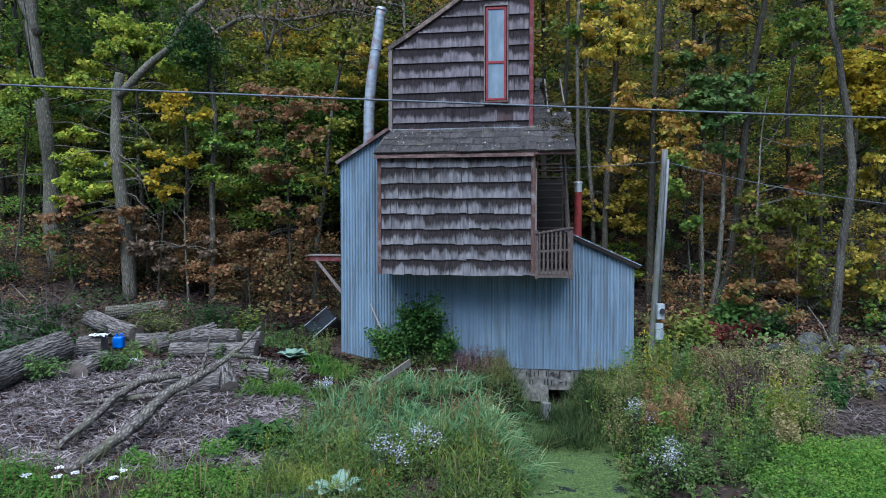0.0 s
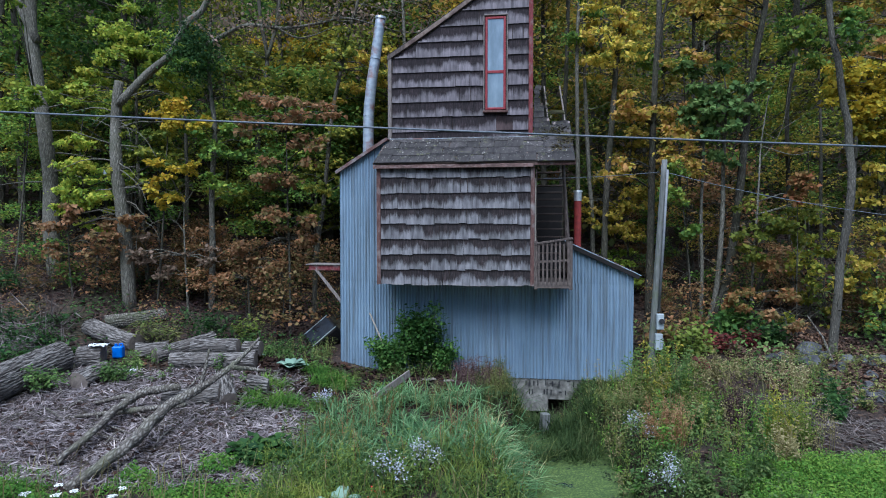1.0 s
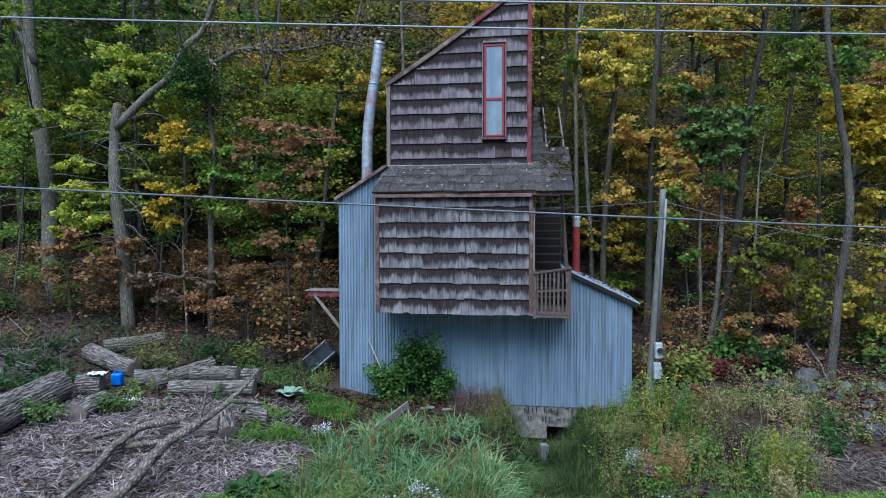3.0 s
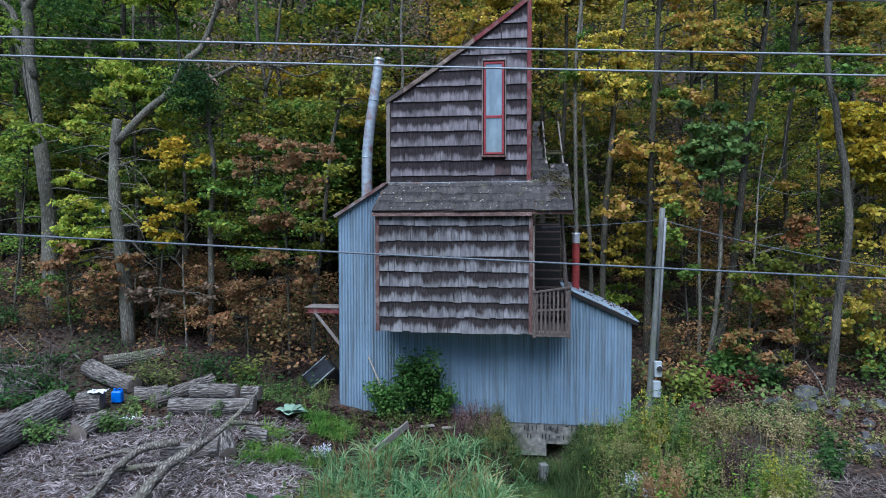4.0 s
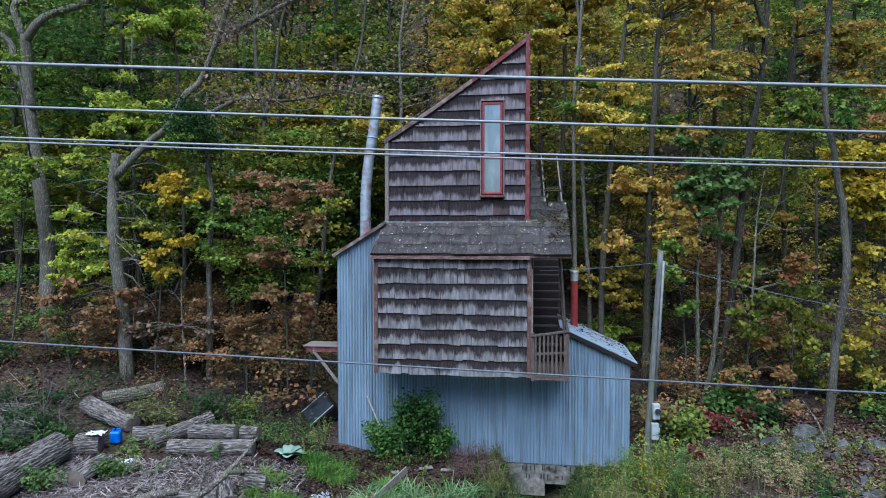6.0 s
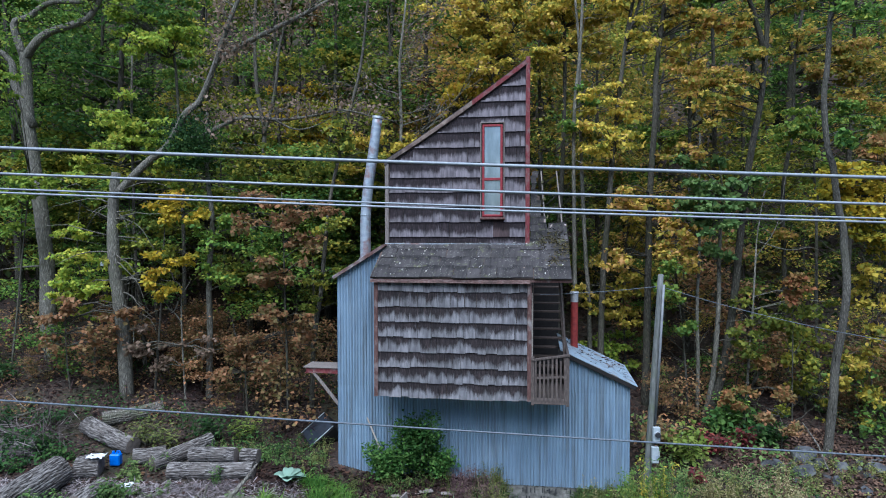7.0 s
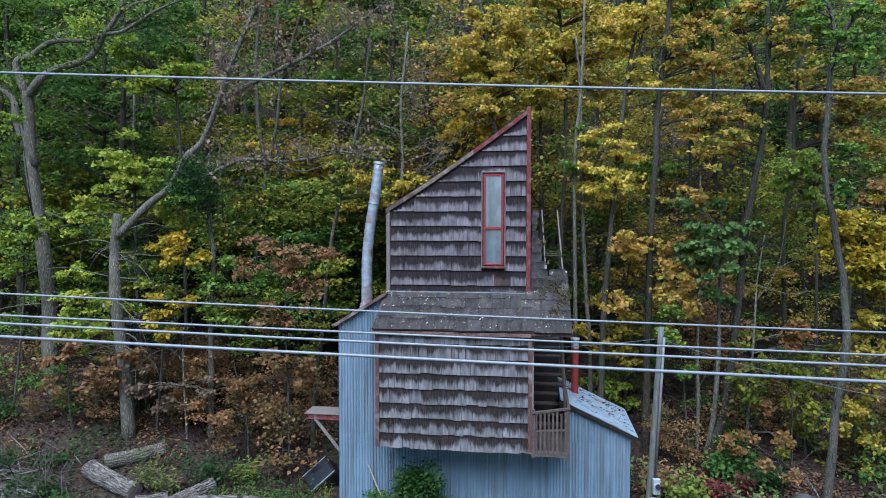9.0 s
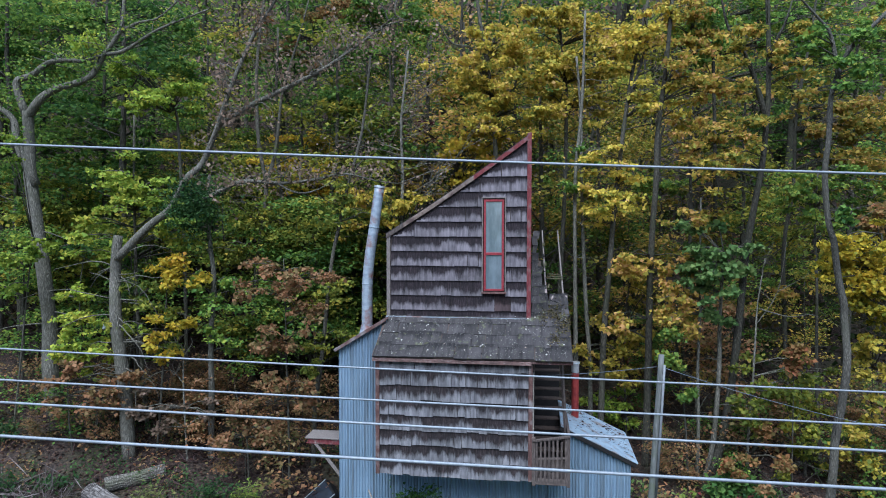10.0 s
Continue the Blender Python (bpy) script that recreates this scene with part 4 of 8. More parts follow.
LEAF_AMBER = leaf_material("amber_leaves", [(0.05, (0.175, 0.208, 0.036)), (0.3, (0.417, 0.361, 0.0495)), (0.6, (0.637, 0.48, 0.0675)), (0.85, (0.614, 0.403, 0.117)), (0.97, (0.505, 0.306, 0.144))])
LEAF_ORANGE = leaf_material("orange_leaves", [(0.05, (0.15, 0.14, 0.045)), (0.4, (0.25, 0.17, 0.06)), (0.75, (0.33, 0.16, 0.065)), (0.95, (0.36, 0.12, 0.06))])
LEAF_RUST = leaf_material("rusty_leaves", [(0.05, (0.0954, 0.109, 0.0333)), (0.3, (0.191, 0.142, 0.057)), (0.6, (0.267, 0.15, 0.0712)), (0.85, (0.344, 0.164, 0.076)), (0.97, (0.363, 0.246, 0.142))])
LEAF_BROWN = leaf_material("withered_leaves", [(0.05, (0.1, 0.08, 0.05)), (0.5, (0.21, 0.145, 0.1)), (0.95, (0.34, 0.25, 0.19))])
LEAF_RED = leaf_material("red_leaves", [(0.05, (0.1, 0.03, 0.03)), (0.5, (0.2, 0.035, 0.05)), (0.95, (0.3, 0.09, 0.08))])
LEAF_MAROON = leaf_material("maroon_leaves", [(0.05, (0.05, 0.03, 0.02)), (0.5, (0.13, 0.025, 0.03)), (0.95, (0.22, 0.06, 0.045))])
LEAF_DARK = leaf_material("dark_green_leaves", [(0.05, (0.016, 0.042, 0.016)), (0.5, (0.038, 0.085, 0.024)), (0.95, (0.08, 0.14, 0.036))])
LEAF_SHRUB = leaf_material("fresh_shrub_leaves", [(0.05, (0.04, 0.1, 0.025)), (0.5, (0.09, 0.19, 0.04)), (0.95, (0.19, 0.29, 0.07))])
LEAF_DEEP = leaf_material("deep_green_leaves", [(0.05, (0.03, 0.075, 0.024)), (0.5, (0.075, 0.15, 0.036)), (0.95, (0.14, 0.22, 0.05))])
LEAF_BUSH = leaf_material("shrub_leaves", [(0.05, (0.05, 0.095, 0.03)), (0.5, (0.12, 0.195, 0.055)), (0.95, (0.23, 0.28, 0.09))])
LEAF_PALE = leaf_material("woolly_pale_leaves", [(0.05, (0.16, 0.26, 0.19)), (0.5, (0.25, 0.36, 0.27)), (0.95, (0.34, 0.44, 0.33))], 0.8, 0.15)
REED = leaf_material("blue_green_grass", [(0.05, (0.0494, 0.108, 0.0444)), (0.4, (0.118, 0.216, 0.09)), (0.72, (0.223, 0.335, 0.154)), (0.9, (0.423, 0.454, 0.233)), (0.98, (0.494, 0.389, 0.19))])
GRASS = leaf_material("bright_green_grass", [(0.05, (0.04, 0.105, 0.02)), (0.5, (0.085, 0.18, 0.03)), (0.95, (0.19, 0.28, 0.05))])
GRASS_FRESH = leaf_material("fresh_green_plants", [(0.05, (0.06, 0.15, 0.025)), (0.5, (0.125, 0.26, 0.04)), (0.95, (0.25, 0.37, 0.06))])
GRASS_LIME = leaf_material("yellow_green_grass", [(0.05, (0.1, 0.16, 0.03)), (0.5, (0.21, 0.28, 0.05)), (0.95, (0.36, 0.38, 0.09))])
WEED_GREEN = leaf_material("goldenrod_green", [(0.05, (0.05, 0.11, 0.026)), (0.5, (0.12, 0.2, 0.045)), (0.9, (0.24, 0.27, 0.06)), (0.98, (0.42, 0.36, 0.07))])
WEED_OLIVE = leaf_material("olive_weeds", [(0.05, (0.065, 0.09, 0.024)), (0.5, (0.15, 0.175, 0.05)), (0.95, (0.29, 0.27, 0.1))])
BANKGRASS = leaf_material("bank_grass", [(0.05, (0.03, 0.055, 0.018)), (0.5, (0.07, 0.11, 0.034)), (0.95, (0.15, 0.17, 0.065))])
WEED_STRAW = leaf_material("straw_weeds", [(0.05, (0.14, 0.125, 0.05)), (0.5, (0.27, 0.23, 0.105)), (0.95, (0.42, 0.37, 0.2))])
WEED_PURPLE = leaf_material("purple_brown_weeds", [(0.05, (0.05, 0.03, 0.034)), (0.5, (0.1, 0.06, 0.064)), (0.95, (0.18, 0.12, 0.1))])
WEED_BROWN = leaf_material("dry_brown_weeds", [(0.05, (0.13, 0.065, 0.033)), (0.5, (0.27, 0.145, 0.068)), (0.95, (0.38, 0.24, 0.13))])
FLOWER = leaf_material("pale_flowers", [(0.05, (0.32, 0.33, 0.42)), (0.5, (0.46, 0.47, 0.54)), (0.95, (0.6, 0.6, 0.63))], 0.8, 0.2)
FLOWER_WHITE = leaf_material("white_flowers", [(0.05, (0.65, 0.66, 0.62)), (0.95, (0.8, 0.8, 0.78))], 0.8, 0.2)
FLOWER_RED = leaf_material("red_flowers", [(0.05, (0.45, 0.03, 0.03)), (0.95, (0.6, 0.06, 0.05))], 0.7, 0.2)
LITTER = leaf_material("fallen_leaves", [(0.05, (0.0165, 0.00952, 0.00816)), (0.4, (0.0344, 0.0197, 0.0156)), (0.75, (0.0748, 0.0394, 0.0286)), (0.97, (0.15, 0.0816, 0.0408))], 0.7, 0.1)
SLOPE_LITTER = leaf_material("tan_fallen_leaves", [(0.05, (0.0375, 0.0238, 0.0187)), (0.4, (0.0825, 0.0504, 0.036)), (0.75, (0.15, 0.09, 0.0576)), (0.97, (0.24, 0.151, 0.0864))], 0.7, 0.1)
FLECK = leaf_material("pale_flecks", [(0.05, (0.16, 0.1, 0.07)), (0.4, (0.3, 0.27, 0.23)), (0.95, (0.5, 0.48, 0.44))], 0.8, 0.1)
MOSS = leaf_material("roof_moss", [(0.05, (0.03, 0.028, 0.014)), (0.5, (0.075, 0.065, 0.026)), (0.95, (0.16, 0.12, 0.05))], 0.9, 0.1)
STICKS = leaf_material("weathered_sticks", [(0.05, (0.05, 0.04, 0.035)), (0.45, (0.12, 0.1, 0.092)), (0.8, (0.22, 0.19, 0.178)), (0.97, (0.36, 0.31, 0.28))], 0.85, 0.0)
CHIPS = leaf_material("grey_wood_chips", [(0.05, (0.0671, 0.0528, 0.0515)), (0.45, (0.171, 0.144, 0.143)), (0.8, (0.354, 0.306, 0.302)), (0.97, (0.561, 0.48, 0.439))], 0.85, 0.0)


def leaf_quads(r, pts, size, tilt=0.5, width=0.62, spread=0.35, toward=None):
    """Folded kite leaves at pts; tilt: how far they turn off the level."""
    n = len(pts)
    az = r.uniform(0, 2 * np.pi, n)
    if toward is not None:
        az = toward + r.normal(0, 0.5, n)
    pit = r.normal(-0.15, tilt, n)
    rol = r.normal(0, tilt, n)
    L = size * (1 + r.uniform(-spread, spread, n))
    d = np.stack([np.cos(az) * np.cos(pit), np.sin(az) * np.cos(pit), np.sin(pit)], 1)
    s0 = np.stack([-np.sin(az), np.cos(az), np.zeros(n)], 1)
    up = np.cross(d, s0)
    s = s0 * np.cos(rol)[:, None] + up * np.sin(rol)[:, None]
    q = -s0 * np.sin(rol)[:, None] + up * np.cos(rol)[:, None]
    Lc, w = L[:, None], (L * width)[:, None]
    a = pts
    b = pts + d * Lc * 0.45 + s * w * 0.5 + q * w * 0.12
    c = pts + d * Lc - q * w * 0.1
    e = pts + d * Lc * 0.45 - s * w * 0.5 + q * w * 0.12
    return np.stack([a, b, c, e], 1).reshape(-1, 3)


def blades_mesh(name, r, roots, length, width, bend, material, lean=0.15):
    """Bent grass blades, two quads each, from an array of roots."""
    n = len(roots)
    az = r.uniform(0, 2 * np.pi, n)
    L = length * r.uniform(0.5, 1.2, n)
    B = bend * r.uniform(0.3, 1.5, n)
    d = np.stack([np.cos(az), np.sin(az), np.zeros(n)], 1)
    s = np.stack([-np.sin(az), np.cos(az), np.zeros(n)], 1)
    w = (width * r.uniform(0.6, 1.3, n))[:, None]
    vs = []
    for t, ww in ((0.0, 0.7), (0.5, 1.0), (0.82, 0.75), (1.0, 0.08)):
        out = (lean * t + B * t * t * 0.8) * L
        z = L * (t - 0.55 * B * t * t)
        c = roots + d * out[:, None] + np.array([0, 0, 1.0]) * z[:, None]
        vs += [c - s * w * ww * 0.5, c + s * w * ww * 0.5]
    v = np.stack(vs, 1).reshape(-1, 3)
    me = bpy.data.meshes.new(name)
    me.vertices.add(len(v))
    me.vertices.foreach_set("co", v.astype(np.float32).ravel())
    base = (np.arange(n) * 8)[:, None, None]
    f = (base + np.array([[0, 1, 3, 2], [2, 3, 5, 4], [4, 5, 7, 6]])[None]).reshape(-1)
    me.loops.add(len(f))
    me.loops.foreach_set("vertex_index", f.astype(np.int32))
    me.polygons.add(n * 3)
    me.polygons.foreach_set("loop_start", np.arange(0, n * 12, 4, dtype=np.int32))
    me.polygons.foreach_set("loop_total", np.full(n * 3, 4, dtype=np.int32))
    me.update(calc_edges=True)
    me.materials.append(material)
    return me


def wander(r, a, d, length, steps, drift, lift=0.0):
    """A bent line of points from a along d."""
    p, out = Vector(a), [Vector(a)]
    d = Vector(d).normalized()
    for _ in range(steps):
        d = (d + Vector((r.uniform(-drift, drift), r.uniform(-drift, drift), r.uniform(-drift, drift) + lift))).normalized()
        p = p + d * (length / steps)
        out.append(p.copy())
    return out


def limbs_of(r, soup, path, radii, start, count, length, lift=0.25, twigs=4, sides=5, droop=0.0):
    """Adds limbs and twigs to a trunk; returns the places where leaves sit."""
    tips = []
    n = len(path) - 1
    for k in range(count):
        t = start + (1 - start) * (k + r.random()) / count
        i = min(n - 1, int(t * n))
        p = path[i].lerp(path[i + 1], t * n - i)
        rad = radii[i] * 0.42
        az = r.uniform(0, 2 * math.pi)
        ll = length * (1.1 - 0.65 * (t - start) / max(0.01, 1 - start)) * r.uniform(0.7, 1.25)
        d = Vector((math.cos(az), math.sin(az), lift + 0.5 * max(0, t - 0.6) + r.uniform(-0.15, 0.25)))
        line = wander(r, p, d, ll, 5, 0.22, 0.05 - droop)
        soup.add(*tube_arrays(line, [max(0.008, rad * (1 - 0.85 * j / 5)) for j in range(6)], sides))
        for _ in range(twigs):
            j = r.randint(2, 5)
            q = line[j]
            dd = (line[j] - line[j - 1]).normalized() + Vector((r.uniform(-0.9, 0.9), r.uniform(-0.9, 0.9), r.uniform(-0.3, 0.5)))
            tw = wander(r, q, dd, ll * r.uniform(0.2, 0.45), 2, 0.3)
            soup.add(*tube_arrays(tw, [0.014, 0.01, 0.005], 3))
            tips.append(tw[-1])
        tips.append(line[-1])
    return tips


def crown_points(nr, tips, per, spread, flat):
    t = np.array([tuple(p) for p in tips])
    pts = np.repeat(t, per, 0)
    return pts + nr.normal(0, 1, pts.shape) * np.array([spread, spread, spread * flat])


def tree(name, base, path, r0, r1, leaves, size, per, spread, label, seed, start=0.35, limbs=9, length=2.2, lift=0.25, flat=0.4, twigs=4, bark=None,
         group="", category="tree", tilt=0.33, droop=0.0):
    """A tree standing at base: trunk with limbs, and a crown of separate leaves. path is in the tree's own frame."""
    r, nr = random.Random(seed), np.random.default_rng(seed)
    ob = tagged(empty(name, Matrix.Translation(base)), label, category, group)
    path = [Vector(p) for p in path]
    fine = []
    for i in range(len(path) - 1):
        for k in range(3):
            p = path[i].lerp(path[i + 1], k / 3)
            if 0 < i + k:
                p = p + Vector((r.uniform(-1, 1), r.uniform(-1, 1), 0)) * r0 * 0.12
            fine.append(p)
    fine.append(path[-1])
    n = len(fine) - 1
    radii = [r0 * (1.35 if i == 0 else 1) + (r1 - r0) * i / n for i in range(n + 1)]
    s = Soup()
    s.add(*tube_arrays(fine, radii, 9, 0.07, r))
    tips = limbs_of(r, s, fine, radii, start, limbs, length, lift, twigs, droop=droop)
    part("trunk", s.mesh("trunk", [bark or BARK], True), None, ob)
    if per:
        pts = crown_points(nr, tips, per, spread, flat)
        part("crown", quads_mesh("crown", leaf_quads(nr, pts, size, tilt, 0.8), leaves), None, ob)
    return ob


def straight(h, lean=(0, 0), bend=0.3, seed=0, n=6):
    r = random.Random(seed)
    return [(lean[0] * k / n + r.uniform(-bend, bend) * (0 < k), lean[1] * k / n + r.uniform(-bend, bend) * (0 < k), h * k / n - (0.3 if k == 0 else 0)) for k in range(n + 1)]


def on_ground(x, y, dz=0.0):
    return Vector((x, y, ground_z(x, y) + dz))


def limb_tube(r, soup, line, r0, r1, sides=8, y=0.0):
    """Adds a tapering limb through (x, z) places at one depth; returns its points."""
    pts = curve([(x, y + (r.uniform(-0.12, 0.12) if k else 0), z) for k, (x, z) in enumerate(line)])
    n = len(pts) - 1
    soup.add(*tube_arrays(pts, [r0 + (r1 - r0) * k / n for k in range(n + 1)], sides, 0.07, r))
    return pts


def bough(r, nr, soup, a, q, reach, n):
    """A bough from a to q with side twigs; returns places for leaves along the twigs, in one drooping layer."""
    way = Vector((q.x - a.x, q.y - a.y, 0))
    out = way.normalized() if way.length > 0.05 else Vector((1, 0, 0))
    side = Vector((-out.y, out.x, 0))
    soup.add(*tube_arrays([a, a.lerp(q, 0.55) + Vector((0, 0, 0.1 * (q - a).length)), q, q + out * reach * 0.8 - Vector((0, 0, 0.12 * reach))], [0.02, 0.014, 0.009, 0.004], 4))
    roots, ways = [], []
    for k in range(9):
        u = r.uniform(-0.9, 0.8)
        sgn = 1 if k % 2 else -1
        root = q + out * (reach * u) - Vector((0, 0, 0.1 * reach * max(0, u)))
        d = (side * sgn + out * r.uniform(0.1, 0.9)).normalized() * (reach * r.uniform(0.45, 1.0) * (1 - 0.35 * abs(u))) + Vector((0, 0, r.uniform(-0.16, 0.06) * reach))
        if k % 2:
            soup.add(*tube_arrays([root, root + d], [0.007, 0.003], 3))
        roots.append(tuple(root)), ways.append(tuple(d))
    k = nr.integers(0, 9, n)
    t = nr.uniform(0.08, 1.06, n)[:, None]
    pts = np.array(roots)[k] + np.array(ways)[k] * t + nr.normal(0, 1, (n, 3)) * np.array([0.065, 0.065, 0.03])
    pts[:, 2] -= 0.12 * reach * t[:, 0] ** 2
    return pts


def edge_tree(seed, y, line, r0, leaf, label, masses=(), name="tree", bark=None, size=0.118, limbs=()):
    """A tree at the wood's edge: a trunk through (x, z) places, limbs, and boughs in layers round the given places (x, y, z, radius)."""
    r, nr = random.Random(seed), np.random.default_rng(seed)
    base = on_ground(line[0][0], y)
    ob = tagged(empty(name, Matrix.Translation(base)), label, "tree", "trees at the wood's edge")
    own = [(x - base.x, z - base.z) for x, z in line]
    own[0] = (own[0][0], -0.3)
    own = [own[0], *[q for q in own[1:] if q[1] > 0.2]]
    s = Soup()
    r0 *= 0.82
    trunk = limb_tube(r, s, own, r0, r0 * (0.45 if name == "tree" else 0.3), 10 if r0 > 0.1 else 7)
    s.add(*tube_arrays([trunk[0], trunk[0].lerp(trunk[1], 0.6)], [r0 * 1.45, r0], 10))
    stems = list(trunk[2:])
    for rad, pts in limbs:
        stems += limb_tube(r, s, [(x - base.x, z - base.z) for x, z in pts], rad, rad * 0.3, 7)
    for k in range(round(26 * r0 / 0.1) if name == "tree" else 7):
        p = stems[r.randrange(len(stems))]
        tw = wander(r, p, (r.uniform(-1, 1), r.uniform(-1, 1), r.uniform(-0.1, 0.7)), r.uniform(0.4, 1.5), 4, 0.3)
        s.add(*tube_arrays(tw, [0.015, 0.012, 0.009, 0.006, 0.003], 3))
    places = []
    for wx, wy, wz, rad in masses:
        c = Vector((wx, wy, wz)) - base
        for k in range(max(4, round(13 * rad))):
            q = c + Vector((r.gauss(0, 0.62) * rad, r.gauss(0, 0.6) * rad, r.gauss(0, 0.55) * rad))
            a = min(stems, key=lambda p: (Vector((p.x, p.y, 0)) - Vector((q.x, q.y, 0))).length + 1.5 * abs(p.z + 0.4 * rad - q.z))
            reach = rad * r.uniform(0.35, 0.75)
            places.append(bough(r, nr, s, a, q, reach, round(40 + 370 * reach * reach)))
    part("trunk", s.mesh("trunk", [bark or BARK], True), None, ob)
    if places:
        part("crown", quads_mesh("crown", leaf_quads(nr, np.concatenate(places), size, 0.7, 0.85, 0.45), leaf), None, ob)
    return ob


# ---- the trees that stand out at the wood's edge ----
def build_old_trees():
    edge = "trees at the wood's edge"
    # grey oak with a broken top and a long bare limb reaching over
    base = on_ground(-9.52, 19.85)
    r, nr = random.Random(41), np.random.default_rng(41)
    ob = tagged(empty("tree", Matrix.Translation(base)), "grey oak with broken top and long leaning dead limb", "tree", edge)
    own = lambda *places: [(x - base.x, z - base.z) for x, z in places]
    s = Soup()
    trunk = limb_tube(r, s, [(0, -0.3), *own((-9.59, 3.2), (-9.77, 4.91), (-9.83, 5.93), (-9.9, 6.94), (-9.8, 7.7), (-9.76, 8.1))], 0.21, 0.13, 12)
    limb = limb_tube(r, s, own((-9.8, 7.4), (-8.86, 8.38), (-8.17, 8.88), (-7.65, 9.8), (-7.22, 10.3), (-6.67, 11.44), (-6.25, 12.62), (-5.59, 14.11), (-4.91, 15.11), (-4.4, 16.4)), 0.125, 0.035, 10)
    arm = limb_tube(r, s, own((-6.67, 11.44), (-5.78, 11.95), (-4.77, 12.45), (-3.75, 12.95), (-3.07, 13.37), (-2.23, 14.03), (-1.39, 14.61)), 0.095, 0.02, 8)
    low = limb_tube(r, s, own((-8.0, 9.1), (-7.3, 9.15), (-6.49, 9.56), (-5.81, 9.73), (-4.79, 9.68), (-3.77, 9.79), (-2.93, 9.96), (-1.91, 9.73)), 0.085, 0.02, 8)
    limb_tube(r, s, own((-5.0, 9.69), (-4.4, 9.4), (-3.8, 9.45), (-3.2, 9.8)), 0.035, 0.012, 6)
    tips = []
    for line, count in ((limb[18:], 3), (arm[3:], 3), (low[6:], 2)):
        for p in line:
            for _ in range(count):
                d = Vector((r.uniform(-0.6, 1), r.uniform(-1, 1), r.uniform(-0.2, 1)))
                tw = wander(r, p, d, r.uniform(0.4, 1.3), 4, 0.35)
                s.add(*tube_arrays(tw, [0.022, 0.016, 0.012, 0.008, 0.004], 4))
                tips += [tw[-1], tw[2]]
    # bare drooping twigs on the trunk
    for k in range(26):
        p = trunk[r.randrange(6, 20)]
        tw = wander(r, p, (r.choice((-1, 1, 1)) * 1.0, r.uniform(-0.6, 0.2), r.uniform(-0.1, 0.4)), r.uniform(0.8, 2.8), 6, 0.3, -0.08)
        s.add(*tube_arrays(tw, [0.026, 0.02, 0.016, 0.012, 0.009, 0.007, 0.004], 4))
    part("trunk", s.mesh("trunk", [BARK_PALE], True), None, ob)
    pts = crown_points(nr, [t for i, t in enumerate(tips) if i % 3 != 1], 13, 0.2, 0.6)
    part("withered_foliage", quads_mesh("withered_foliage", leaf_quads(nr, pts, 0.12, 0.9), LEAF_BROWN), None, ob, "clusters of withered brown leaves")
    pts = np.array([-7.45 - base.x, -0.12, 8.95 - base.z]) + nr.normal(0, 1, (3200, 3)) * np.array([0.36, 0.28, 0.4])
    part("ivy", quads_mesh("ivy", leaf_quads(nr, pts, 0.09, 0.8), LEAF_DARK), None, ob, "dark green ivy knot")

    # big grey tree that forks into bare crooked limbs
    base = on_ground(-12.68, 21.5)
    r, nr = random.Random(43), np.random.default_rng(43)
    ob = tagged(empty("tree", Matrix.Translation(base)), "tall grey tree forking into crooked bare limbs", "tree", edge)
    s = Soup()
    limb_tube(r, s, [(0, -0.3), *own((-12.79, 3.42), (-12.87, 4.9), (-12.94, 6.74), (-13.2, 8.48), (-13.4, 10.02), (-13.42, 11.15), (-13.42, 12.1))], 0.26, 0.16, 12)
    lines = [(0.14, own((-13.42, 11.9), (-12.93, 12.46), (-12.47, 12.78), (-11.55, 13.14), (-11.17, 13.54), (-10.89, 13.92), (-10.52, 14.41), (-10.24, 14.95), (-10.24, 16.2))),
             (0.07, own((-10.89, 13.92), (-10.25, 14.01), (-9.33, 14.59), (-8.6, 14.95), (-7.5, 15.34))),
             (0.06, own((-10.4, 14.6), (-9.8, 14.9), (-9.2, 15.1), (-8.4, 15.7))),
             (0.13, own((-13.45, 11.9), (-13.69, 12.96), (-13.28, 13.23), (-12.72, 13.65), (-12.17, 13.72), (-11.54, 13.7), (-11.0, 13.85))),
             (0.15, own((-13.2, 9.7), (-13.7, 11.06), (-13.95, 11.87), (-14.67, 12.6), (-15.3, 14.5)))]
    tips = []
    for rad, line in lines:
        for p in limb_tube(r, s, line, rad, rad * 0.35, 8)[6:]:
            tw = wander(r, p, (r.uniform(-1, 1), r.uniform(-1, 1), r.uniform(-0.2, 1)), r.uniform(0.4, 1.3), 4, 0.35)
            s.add(*tube_arrays(tw, [0.022, 0.016, 0.012, 0.008, 0.004], 4))
            tips += [tw[-1], tw[2]]
    # long bare side twigs low on the trunk
    for x, z, dx in ((-12.95, 7.6, 1.0), (-13.1, 8.2, 1.0), (-12.9, 5.6, 1.0), (-12.9, 5.2, -1.0), (-12.85, 6.1, 1.0)):
        tw = wander(r, (x - base.x, 0, z - base.z), (dx, -0.2, 0.1), r.uniform(1.6, 2.8), 6, 0.15, -0.05)
        s.add(*tube_arrays(tw, [0.03, 0.024, 0.018, 0.014, 0.01, 0.007, 0.004], 4))
    part("trunk", s.mesh("trunk", [BARK_PALE], True), None, ob)
    pts = crown_points(nr, tips, 9, 0.25, 0.4)
    part("crown", quads_mesh("crown", leaf_quads(nr, pts, 0.11, 0.5, 0.8), LEAF_GREEN), None, ob)


build_old_trees()


